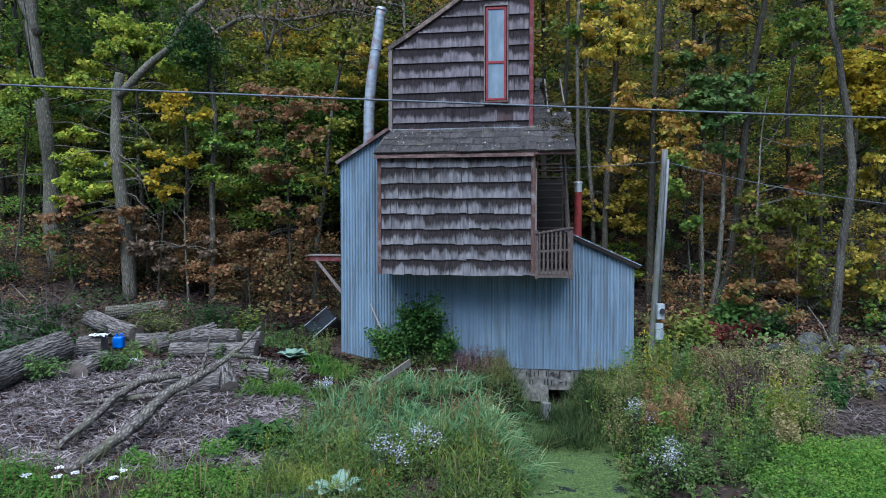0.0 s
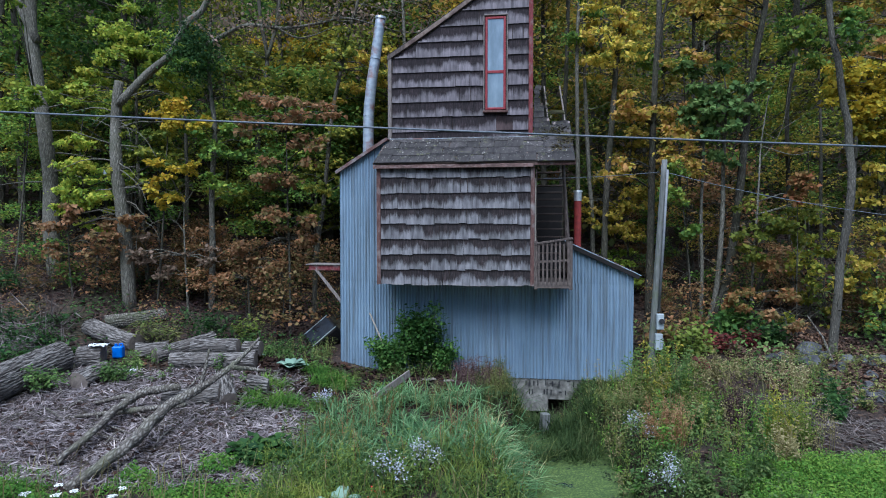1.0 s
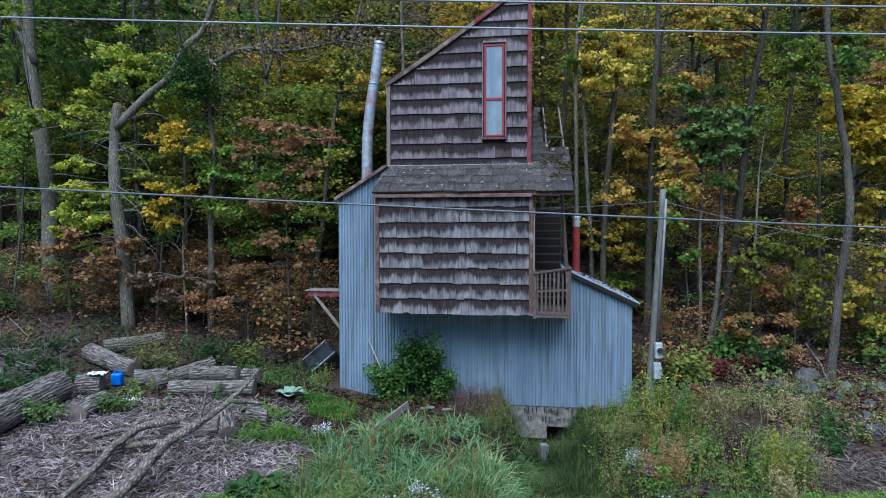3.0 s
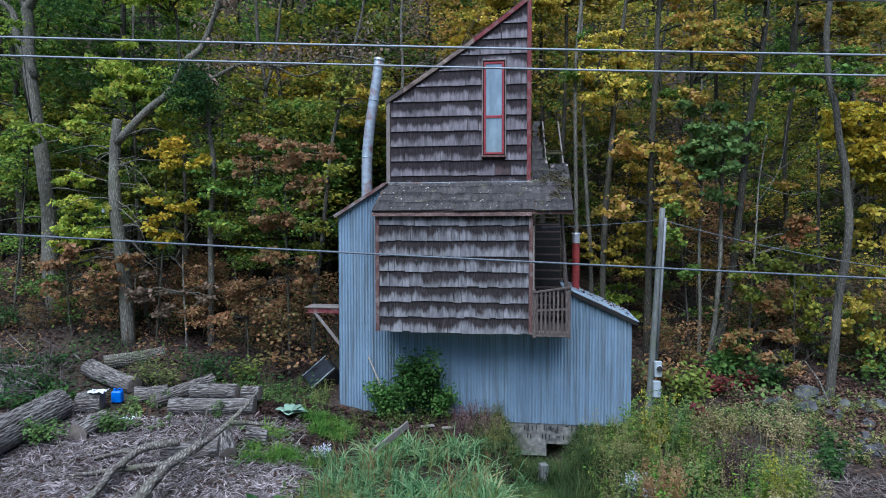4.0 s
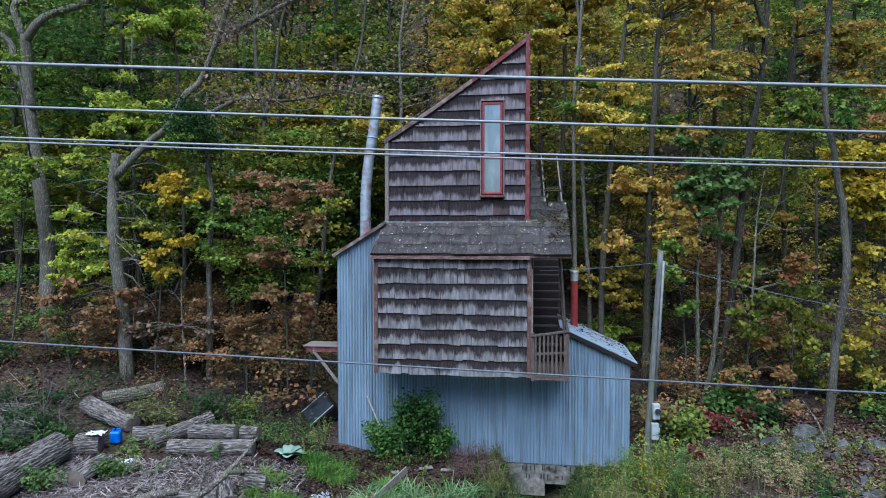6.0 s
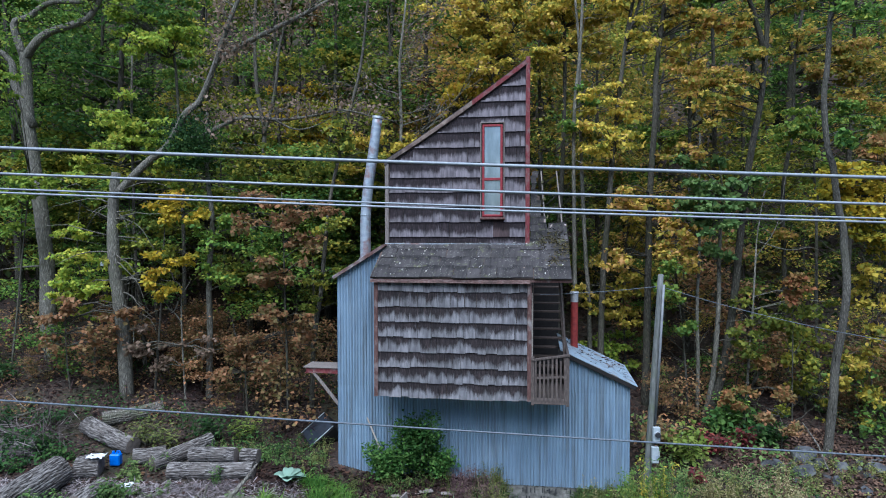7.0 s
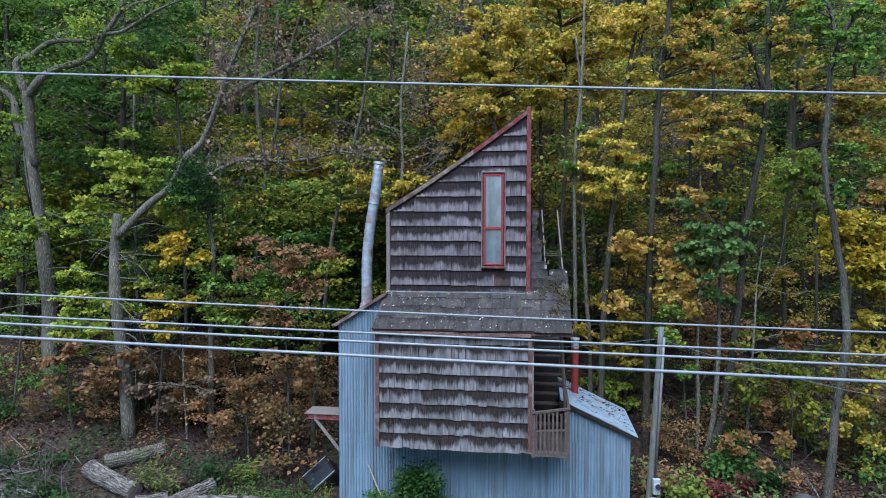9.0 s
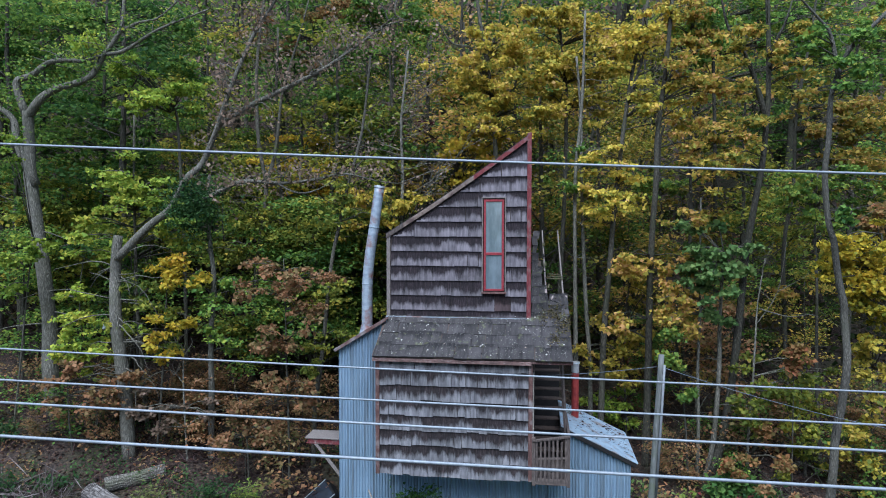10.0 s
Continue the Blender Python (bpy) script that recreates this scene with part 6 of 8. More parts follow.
    edge_tree(558, 22, ((11.70, 1.10), (11.56, 4.90), (11.45, 7.72), (11.69, 9.71), (11.74, 12.14), (12.10, 14.73), (12.40, 16.20)), 0.1, LEAF_GOLD, "dark tree with layered tan leaves",
              ((12.81, 21.6, 12.07, 0.56), (13.56, 21.6, 11.62, 0.63), (14.04, 21.6, 10.70, 0.59), (13.21, 21.6, 10.79, 0.48), (12.27, 21.6, 11.52, 0.48), (11.52, 21.6, 12.44, 0.41), (11.24, 21.6, 6.20, 0.37), (14.09, 21.6, 12.44, 0.48)), bark=BARK_DARK)
    edge_tree(559, 17.6, ((9.19, 0.49), (9.16, 1.10), (9.09, 1.56)), 0.03, LEAF_RUST, "thin sapling with rusty leaves",
              ((8.59, 17.2, 1.34, 0.16), (9.19, 17.2, 1.19, 0.16)), name="sapling")
    edge_tree(560, 20.5, ((11.92, 0.65), (11.78, 3.49), (11.62, 6.66), (11.60, 8.6), (11.57, 10.1)), 0.07, LEAF_GREEN, "young tree with dark green layers",
              ((11.42, 20.1, 9.52, 0.52), (10.90, 20.1, 9.86, 0.45), (10.57, 20.1, 9.35, 0.45), (11.09, 20.1, 8.84, 0.38), (12.67, 20.1, 9.41, 0.42), (11.82, 20.1, 8.41, 0.31), (12.26, 20.1, 10.03, 0.35)))
    edge_tree(561, 24, ((10.07, 2.83), (9.96, 6.95), (9.88, 10.44), (9.76, 14.50), (9.68, 16.90)), 0.12, LEAF_GREEN, "tall forest tree with green and gold crown",
              ((11.33, 23.6, 15.78, 0.81), (9.93, 23.6, 15.58, 0.81), (8.93, 23.6, 15.58, 0.69), (13.15, 23.6, 14.59, 0.69), (12.33, 23.6, 15.78, 0.69), (13.94, 23.6, 15.19, 0.69), (14.97, 23.6, 14.00, 0.73), (9.35, 23.6, 14.40, 0.61), (15.13, 23.6, 15.58, 0.73)), bark=BARK_DARK)
    edge_tree(562, 23.5, ((8.85, 2.47), (8.85, 5.91), (8.85, 9.90), (8.81, 14.37), (8.78, 16.73)), 0.1, LEAF_GOLD, "slim forest tree with golden leaves",
              ((8.54, 23.1, 15.82, 0.68), (7.77, 23.1, 15.04, 0.60), (9.14, 23.1, 15.04, 0.60), (10.54, 23.1, 13.30, 0.56), (9.17, 23.1, 11.57, 0.60), (9.96, 23.1, 10.79, 0.56), (10.34, 23.1, 11.57, 0.52), (8.57, 23.1, 11.76, 0.56)), bark=BARK_DARK)
    edge_tree(563, 17.1, ((10.13, 0.44), (10.28, 1.96), (10.37, 2.85), (10.45, 3.88), (10.50, 4.91), (10.54, 5.94), (10.51, 6.40), (10.34, 7.10), (10.14, 7.97), (9.99, 8.55), (9.89, 9.73), (9.97, 10.74), (10.06, 11.75), (10.21, 12.33), (10.55, 13.04), (11.37, 13.90)), 0.14, LEAF_GREEN, "crooked dark grey tree with sparse green leaves",
              ((10.30, 16.7, 12.09, 0.32), (10.00, 16.7, 12.52, 0.26), (10.55, 16.7, 13.21, 0.29), (10.27, 16.7, 8.75, 0.17), (9.28, 16.7, 13.21, 0.29)), bark=BARK_GREY,
              limbs=((0.06, ((10.17, 12.18), (10.01, 13.33), (9.64, 13.76), (8.90, 14.47))),))


build_edge_trees()


# ---- the wood: a few kinds of tree, each standing many times ----
def build_wood():
    far = Vector((0, 500, -200))
    kinds = {}
    for key, args in {
        "green": dict(leaves=LEAF_GREEN, size=0.175, per=46, spread=0.5, label="tall forest tree with a green crown", h=14, r0=0.17, start=0.25, limbs=15, length=2.8, flat=0.22),
        "dark": dict(leaves=LEAF_DEEP, size=0.175, per=46, spread=0.5, label="tall forest tree with a dark green crown", h=15, r0=0.18, start=0.22, limbs=15, length=2.8, flat=0.25),
        "gold": dict(leaves=LEAF_GOLD, size=0.16, per=46, spread=0.46, label="tall forest tree with golden autumn leaves", h=13, r0=0.15, start=0.28, limbs=14, length=2.6, flat=0.3),
        "lime": dict(leaves=LEAF_LIME, size=0.16, per=46, spread=0.46, label="forest tree with yellow-green leaves in layers", h=11, r0=0.12, start=0.25, limbs=15, length=2.6, flat=0.2),
        "maple": dict(leaves=LEAF_LIME, size=0.125, per=46, spread=0.33, label="young maple with layered yellow-green leaves", h=5.5, r0=0.06, start=0.25, limbs=12, length=1.8, flat=0.14),
        "understorey": dict(leaves=LEAF_GREEN, size=0.125, per=46, spread=0.33, label="young tree with layered green leaves", h=6, r0=0.06, start=0.2, limbs=12, length=1.9, flat=0.18),
        "rusty": dict(leaves=LEAF_RUST, size=0.125, per=38, spread=0.28, label="sapling with rusty brown autumn leaves", h=4.0, r0=0.035, start=0.15, limbs=11, length=1.2, flat=0.3),
        "amber": dict(leaves=LEAF_GOLD, size=0.125, per=44, spread=0.33, label="young tree with amber autumn leaves", h=6.5, r0=0.06, start=0.25, limbs=12, length=1.9, flat=0.25),
        "rusty_shrub": dict(leaves=LEAF_RUST, size=0.115, per=20, spread=0.26, label="low shrub with rusty autumn leaves", h=1.7, r0=0.018, start=0.12, limbs=8, length=0.9, flat=0.4, twigs=2),
        "green_shrub": dict(leaves=LEAF_GREEN, size=0.11, per=20, spread=0.26, label="low shrub with green and yellow leaves", h=1.6, r0=0.018, start=0.12, limbs=8, length=0.9, flat=0.3, twigs=2),
        "bare": dict(leaves=LEAF_BROWN, size=0.15, per=5, spread=0.3, label="nearly bare tree with withered leaves", h=13, r0=0.13, start=0.35, limbs=16, length=2.6, flat=0.5),
    }.items():
        h = args.pop("h")
        kinds[key] = [tree("tree" if h > 5 else "sapling" if h > 2 else "shrub", far, straight(h, (0.3 * (v - 0.5), 0.2), 0.12 * h / 12, 100 + v + len(key)), args["r0"], args["r0"] * 0.3, args["leaves"], args["size"],
                           args["per"], args["spread"], args["label"], 200 + v * 31 + len(key), start=args["start"], limbs=args["limbs"], length=args["length"], flat=args["flat"], twigs=args.get("twigs", 4),
                           category="tree" if h > 2 else "shrub",
                           group="trees of the wood", tilt=0.45, bark=BARK_DARK) for v in range(2)]
    r = random.Random(77)
    used = set()

    def stand(key, x, y, s=1.0):
        v = r.randrange(2)
        m = Matrix.Translation(on_ground(x, y, -0.1)) @ Matrix.Rotation(r.uniform(0, 6.28), 4, "Z")
        ob = kinds[key][v]
        sc = s * r.uniform(0.85, 1.2)
        if (key, v) not in used:
            used.add((key, v))
            ob.scale = (sc, sc, sc)
            ob.matrix_basis = m @ Matrix.Diagonal((sc, sc, sc, 1))
        else:
            c = copy_thing(ob, m)
            c.scale = (sc, sc, sc)

    # low growth under the edge trees, and young trees a little way in
    for k in range(34):
        x, y = r.uniform(-17, 17), r.uniform(18.8, 23)
        if not -4.2 < x < 6.2 and not 6.8 < x < 10.8:
            stand("rusty", x, y, r.choice((0.3, 0.4, 0.55)))
    for k in range(90):
        x, y = r.uniform(-17, 16), r.uniform(18.2, 23)
        if not -4.0 < x < 6.4 and not (6.8 < x < 10.8 and y < 18.6) and not (x < -5 and y < 19.4):
            stand(r.choice(("rusty_shrub", "green_shrub", "green_shrub") if x > 0 else ("rusty_shrub", "rusty_shrub", "green_shrub" if x < -9 else "rusty_shrub")), x, y, r.uniform(0.5, 1.1))
    for k in range(64):
        x, y = -21 + 42 * (k + r.random()) / 64, r.uniform(24.5, 31)
        if x > 4 and k % 2:
            continue
        stand(r.choice(("maple", "understorey", "understorey", "maple", "understorey", "rusty") if x < -2 else ("understorey", "understorey", "understorey", "rusty", "amber")), x, y)
    for k in range(5):
        stand(r.choice(("understorey", "amber", "amber", "rusty")), r.uniform(6.2, 14.5), r.uniform(21.5, 24.5), r.uniform(0.6, 0.95))
    for k in range(14):
        stand(r.choice(("maple", "understorey", "understorey", "understorey")), r.uniform(-16, -3.5), r.uniform(22.5, 25.5), r.uniform(0.8, 1.2))
    # tall trees, row behind row
    for y0, y1, n, half in ((23.5, 28, 11, 20), (28, 33, 18, 26), (33, 40, 20, 31)):
        for k in range(n):
            x = -half + 2 * half * (k + r.uniform(0.1, 0.9)) / n
            y = r.uniform(y0, y1)
            if x < -3:
                key = r.choice(("green", "green", "dark", "lime", "green", "bare", "dark"))
            elif x < 3:
                key = r.choice(("gold", "bare", "green", "dark", "bare", "green"))
            else:
                key = r.choice(("gold", "lime", "green", "green", "dark", "gold"))
            stand(key, x, y)
    # trees close behind the house
    for x, y, key, size in ((-2.9, 24.7, "maple", 1.3), (-5.6, 25.6, "lime", 0.9), (-1.2, 25.2, "understorey", 1.1), (-2.0, 25.5, "bare", 0.9), (0.5, 25.6, "bare", 1.0), (-3.0, 26.5, "green", 0.75), (2.6, 25.6, "gold", 1.0),
                            (0.9, 26.5, "gold", 0.9), (-0.8, 25.4, "bare", 0.95), (-2.2, 26, "bare", 1.0)):
        stand(key, x, y, size)
    tree("tree", on_ground(-1.7, 22.4), straight(13.2, (0.5, 0), 0.12, 9), 0.11, 0.03, LEAF_BROWN, 0.1, 3, 0.2, "grey half-dead tree with a tangle of bare twigs", 305, start=0.55, limbs=22, length=2.3, flat=0.6,
         twigs=9, bark=BARK_PALE, group="trees at the wood's edge")
    edge_tree(417, 30.0, ((-0.6, 3.5), (-0.7, 8.0), (-0.8, 12.0), (-0.85, 13.6)), 0.06, LEAF_RED, "slim tree with crimson leaves near its top",
              ((-1.0, 29.6, 13.0, 0.4), (-0.7, 29.6, 12.3, 0.45), (-1.2, 29.6, 12.6, 0.35)))


build_wood()


def build_far_wood():
    """The hillside beyond, too deep in for its trees to be told apart."""
    r, nr = random.Random(9), np.random.default_rng(9)
    leaf = leaf_material("hillside_leaves", [(0.1, (0.055, 0.11, 0.028)), (0.4, (0.12, 0.2, 0.042)), (0.65, (0.23, 0.27, 0.05)), (0.85, (0.4, 0.31, 0.055)), (0.97, (0.46, 0.24, 0.07))])
    for n in leaf.node_tree.nodes:
        if n.type == "TEX_NOISE":
            n.inputs["Scale"].default_value = 0.16
    s = Soup()
    pts = []
    for k in range(290):
        # the last sixty, added unseen across the road behind the camera, block low skylight
        y = 40 + 76 * r.random() ** 1.3 if k < 235 else -34 - 34 * r.random()
        x = r.uniform(-1, 1) * (30 + 0.55 * abs(y))
        z = ground_z(x, y)
        h = r.uniform(10, 17)
        s.add(*tube_arrays([(x, y, z - 0.5), (x + r.uniform(-0.4, 0.4), y, z + h * 0.5), (x + r.uniform(-0.8, 0.8), y, z + h)], [0.22, 0.15, 0.04], 5))
        c = nr.normal(0, 1, (14, 3)) * np.array([1.7, 1.7, h * 0.2]) + np.array([x, y, z + h * 0.62])
        p = np.repeat(c, 32, 0)
        pts.append(p + nr.normal(0, 1, p.shape) * np.array([0.75, 0.75, 0.4]))
    # low growth that hides the slope
    hx, hy = nr.uniform(-42, 42, 3000), nr.uniform(25, 62, 3000)
    hp = np.array([(x, y, ground_z(x, y) + 0.4) for x, y in zip(hx, hy)])
    hp = np.repeat(hp, 15, 0)
    hp = hp + nr.normal(0, 1, hp.shape) * np.array([0.7, 0.7, 0.5]) + np.array([0, 0, 0.5])
    # the gloom of the wood's depth is put into this darker leaf colour
    low = leaf_material("shade_toned_undergrowth_leaves", [(0.1, (0.02, 0.04, 0.014)), (0.45, (0.05, 0.075, 0.02)), (0.75, (0.11, 0.11, 0.03)), (0.97, (0.18, 0.11, 0.04))])
    tagged(part("far_undergrowth", quads_mesh("far_undergrowth", leaf_quads(nr, hp, 0.3, 0.5, 0.8), low), None), "brown and green undergrowth up the hillside, coloured dark for the wood's shade", "undergrowth", kind="stuff")
    tagged(part("far_trunks", s.mesh("far_trunks", [BARK_DARK], True), None), "grey trunks far up the wooded hillside, and added unseen behind the camera", "woods", kind="stuff")
    tagged(part("far_woods", quads_mesh("far_woods", leaf_quads(nr, np.concatenate(pts), 0.33, 0.5, 0.8), leaf), None), "autumn foliage far up the hillside, and added unseen behind the camera", "woods", kind="stuff")


build_far_wood()


# ---- ground cover ----
def scatter(nr, n, region, dz=0.0, keep=None):
    """n points on the ground within region (x0, x1, y0, y1), kept where keep(x, y) says so."""
    x0, x1, y0, y1 = region
    x, y = nr.uniform(x0, x1, n), nr.uniform(y0, y1, n)
    out = [(a, b, ground_z(a, b) + dz) for a, b in zip(x, y) if (keep is None or keep(a, b)) and not in_house(a, b)]
    return np.array(out)


def in_house(x, y):
    return -2.9 < x < 4.9 and 17.27 - (x + 2.72) * 0.144 - 0.02 < y < 22.2


def patchy(x, y, scale=0.6, level=0.0, seed=0.0):
    return noise.noise(Vector((x * scale, y * scale, seed))) > level


def chip_field(x, y):
    """The stretch of shredded wood on the left bank, with ragged edges."""
    e = noise.noise(Vector((x * 0.7, y * 0.7, 2.0))) * 0.7
    return x < -2.9 + 0.35 * e - 0.25 * (y - 13.5) and 9.9 + e < y < 15.9 + 0.5 * e


def stuff(name, mesh, label, category="plants"):
    return tagged(part(name, mesh, None), label, category, kind="stuff")


def build_cover():
    nr = np.random.default_rng(31)
    # fallen leaves in the wood and by the house
    p = scatter(nr, 52000, (-21, 21, 16.2, 30), 0.02)
    q = np.concatenate([scatter(nr, 7000, (-12, 12, 8.5, 16.5), 0.03), scatter(nr, 5200, (-4.6, 2.0, 13.6, 17.0), 0.03)])
    stuff("fallen_leaves", quads_mesh("fallen_leaves", leaf_quads(nr, np.concatenate([p, q]), 0.115, 0.35, 0.7), LITTER), "brown fallen leaves covering the forest floor", "leaves")
    # shredded wood
    p = scatter(nr, 84000, (-12.5, -2, 9.0, 16.6), 0.025, chip_field)
    stuff("wood_chips", quads_mesh("wood_chips", leaf_quads(nr, p, 0.165, 0.32, 0.085, 0.9), CHIPS), "grey shredded wood chips and bark slivers", "wood chips")
    p = scatter(nr, 5200, (7.0, 11, 11.0, 14.2), 0.05, lambda x, y: patchy(x, y, 0.5, -0.25, 3))
    stuff("brushwood", quads_mesh("brushwood", leaf_quads(nr, p, 0.3, 0.25, 0.045, 0.8), STICKS), "grey brushwood and sticks", "brushwood")
    p = scatter(nr, 7000, (7.4, 11.6, 14.0, 18.4), 0.05, lambda x, y: patchy(x, y, 0.9, -0.3, 3))
    stuff("fallen_leaves", quads_mesh("fallen_leaves", leaf_quads(nr, p, 0.1, 0.5, 0.7), SLOPE_LITTER), "tan and brown fallen leaves among the rocks", "leaves")
    p = scatter(nr, 1500, (-16, -3.4, 18.0, 23.5), 0.12, lambda x, y: patchy(x, y, 0.5, -0.25, 53))
    stuff("brushwood", quads_mesh("brushwood", leaf_quads(nr, p + nr.uniform(0, 1, p.shape) * np.array([0, 0, 0.35]), 0.5, 0.5, 0.035, 0.8), WEED_PURPLE), "dead twigs and thin brush on the forest floor", "brushwood")
    p = scatter(nr, 900, (-12.6, -10.3, 16.9, 18.3), 0.1)
    stuff("brushwood", quads_mesh("brushwood", leaf_quads(nr, p + nr.uniform(0, 1, p.shape) * np.array([0, 0, 0.55]), 0.55, 0.6, 0.028, 0.9), STICKS), "tangle of dead grey twigs behind the big log", "brushwood")
    # grasses
    def reeds(x, y):
        return x < creek_x(y) - 0.45 and (x > -2.6 + 0.5 * (y - 11) * 0.3 or y < 11) and patchy(x, y, 0.5, -0.32, 5) and patchy(x, y, 1.3, -0.22, 6)
    p = scatter(nr, 8500, (-2.4, 2.1, 10.9, 14.3), 0, lambda x, y: reeds(x, y) and patchy(x, y, 2.2, -0.12, 51))
    stuff("reed_grass", blades_mesh("reed_grass", nr, p, 0.62, 0.022, 1.1, REED), "long arching blue-green reed grass by the creek", "grass")
    p = scatter(nr, 700, (-2.6, 2.0, 10.4, 14.2), 0, lambda x, y: x < creek_x(y) - 0.4 and patchy(x, y, 0.9, -0.1, 8))
    stuff("tall_grass", blades_mesh("tall_grass", nr, p, 0.95, 0.012, 0.7, WEED_OLIVE), "tall thin seeding grass among the reeds", "grass")
    p = scatter(nr, 12000, (-4.2, -1.0, 13.5, 16.1), 0, lambda x, y: patchy(x, y, 0.8, 0.0, 7) and patchy(x, y, 2.2, -0.2, 47))
    stuff("grass", blades_mesh("grass", nr, p, 0.36, 0.013, 1.1, GRASS), "bright green grass tufts below the house", "grass")
    p = scatter(nr, 5200, (-9.5, 1.2, 7.6, 10.6), 0, lambda x, y: (abs(x + 5.55) > 0.38 or y < 9.5) and patchy(x, y, 0.5, -0.12, 9) and x < creek_x(y) - 1.0)
    stuff("grass", blades_mesh("grass", nr, p, 0.2, 0.011, 0.85, GRASS), "green grass and weeds on the near bank", "grass")
    p = scatter(nr, 5200, (4.6, 9.2, 8.2, 11.2), 0, lambda x, y: patchy(x, y, 0.4, -0.3, 11))
    stuff("grass", blades_mesh("grass", nr, p, 0.24, 0.01, 0.85, GRASS_FRESH), "bright green feathery grass", "grass")
    p = scatter(nr, 42000, (4.6, 9.2, 8.2, 11.0), 0, lambda x, y: patchy(x, y, 0.4, -0.3, 11))
    stuff("ground_plants", quads_mesh("ground_plants", leaf_quads(nr, p + nr.uniform(0, 1, p.shape) * np.array([0, 0, 0.27]), 0.045, 0.5, 0.55), GRASS_FRESH), "bright green leafy ground plants", "plants")
    p = scatter(nr, 42000, (-9, -2.2, 8.2, 11.2), 0, lambda x, y: (abs(x + 5.55) > 0.38 or y < 9.5) and patchy(x, y, 0.7, -0.35, 13) and not (chip_field(x, y) and not patchy(x, y, 1.2, 0.2, 14)))
    stuff("ground_plants", quads_mesh("ground_plants", leaf_quads(nr, p + nr.uniform(0, 1, p.shape) * np.array([0, 0, 0.13]), 0.052, 0.45, 0.65), GRASS_FRESH), "low green clover and weeds", "plants")
    p = scatter(nr, 8000, (0.7, 4.3, 10.2, 16.7), 0, lambda x, y: (0.55 if y < 14 else 0.3) < abs(x - creek_x(y)) < 1.7 and (x > 2 or y > 12.8))
    stuff("bank_grass", blades_mesh("bank_grass", nr, p, 0.32, 0.016, 0.9, BANKGRASS), "dull grass hanging over the creek banks", "grass")
    p = scatter(nr, 5200, (1.4, 3.6, 13.2, 16.9), 0, lambda x, y: 0.22 < abs(x - creek_x(y) - (0.35 if y > 15.3 else 0)) < 0.95)
    stuff("bank_grass", blades_mesh("bank_grass", nr, p, 0.34, 0.014, 1.0, BANKGRASS), "dull grass hanging into the dark channel", "grass")
    p = scatter(nr, 5000, (1.2, 3.6, 12.6, 15.0), 0.1, lambda x, y: abs(x - creek_x(y)) < 0.9 and patchy(x, y, 0.9, 0.25 - 0.25 * (y - 12.6), 61) and not (2.75 < x < 3.3 and y > 15.5))
    stuff("channel_grass", blades_mesh("channel_grass", nr, p, 0.75, 0.013, 0.8, BANKGRASS), "rank green grass standing in the channel", "grass")
    p = scatter(nr, 1700, (0.5, 1.9, 10.6, 13.4), 0, lambda x, y: x < creek_x(y) - 0.6 and patchy(x, y, 1.8, -0.1, 52))
    stuff("pale_grass", blades_mesh("pale_grass", nr, p, 0.55, 0.02, 0.9, REED), "pale arching grass at the water's edge", "grass")
    p = scatter(nr, 24000, (3.0, 8.8, 10.4, 16.4), 0, lambda x, y: x > creek_x(y) + 0.7 - 0.3 * (y > 14) and patchy(x, y, 0.5, -0.15, 41) and not (x > 7.1 and 11 < y < 14.2))
    stuff("ground_plants", quads_mesh("ground_plants", leaf_quads(nr, p + nr.uniform(0, 1, p.shape) * np.array([0, 0, 0.24]), 0.06, 0.5, 0.5), LEAF_BUSH), "low green plants on the bank", "plants")
    p = scatter(nr, 500, (-8, 1, 7.8, 10.2), 0.05, lambda x, y: abs(x - creek_x(y)) > 1.3)
    stuff("dry_grass", blades_mesh("dry_grass", nr, p, 0.55, 0.012, 0.4, WEED_STRAW), "dry straw-coloured grass stalks", "grass")
    p = scatter(nr, 1500, (-2.9, -1.6, 9.0, 10.0), 0, lambda x, y: patchy(x, y, 1.6, -0.1, 71))
    stuff("lime_grass", blades_mesh("lime_grass", nr, p, 0.34, 0.012, 1.2, GRASS_LIME), "yellow-green arching grass on the near bank", "grass")
    p = scatter(nr, 26000, (-2.8, 1.6, 8.6, 11.4), 0, lambda x, y: x < creek_x(y) - 0.7 and patchy(x, y, 1.4, -0.15, 54))
    stuff("ground_plants", quads_mesh("ground_plants", leaf_quads(nr, p + nr.uniform(0, 1, p.shape) * np.array([0, 0, 0.3]), 0.05, 0.5, 0.4), LEAF_BUSH), "mixed green weeds before the reeds", "plants")
    p = scatter(nr, 2600, (-2.8, 1.6, 8.8, 12.2), 0, lambda x, y: x < creek_x(y) - 0.6 and patchy(x, y, 1.2, -0.1, 55))
    stuff("grass", blades_mesh("grass", nr, p, 0.5, 0.014, 0.8, GRASS_LIME), "yellow-green grass before the reeds", "grass")
    # low plants at the wood's edge
    p = scatter(nr, 13000, (-20, 20, 16.4, 22), 0, lambda x, y: x > 0 and patchy(x, y, 0.55, 0.05, 15))
    stuff("undergrowth", quads_mesh("undergrowth", leaf_quads(nr, p + nr.uniform(0, 1, p.shape) * np.array([0, 0, 0.4]), 0.14, 0.5, 0.6), LEAF_BUSH), "green undergrowth at the wood's edge", "plants")
    p = scatter(nr, 15000, (-20, 0, 16.8, 22), 0, lambda x, y: patchy(x, y, 0.6, 0.2 if x > -9.5 else 0.08, 25))
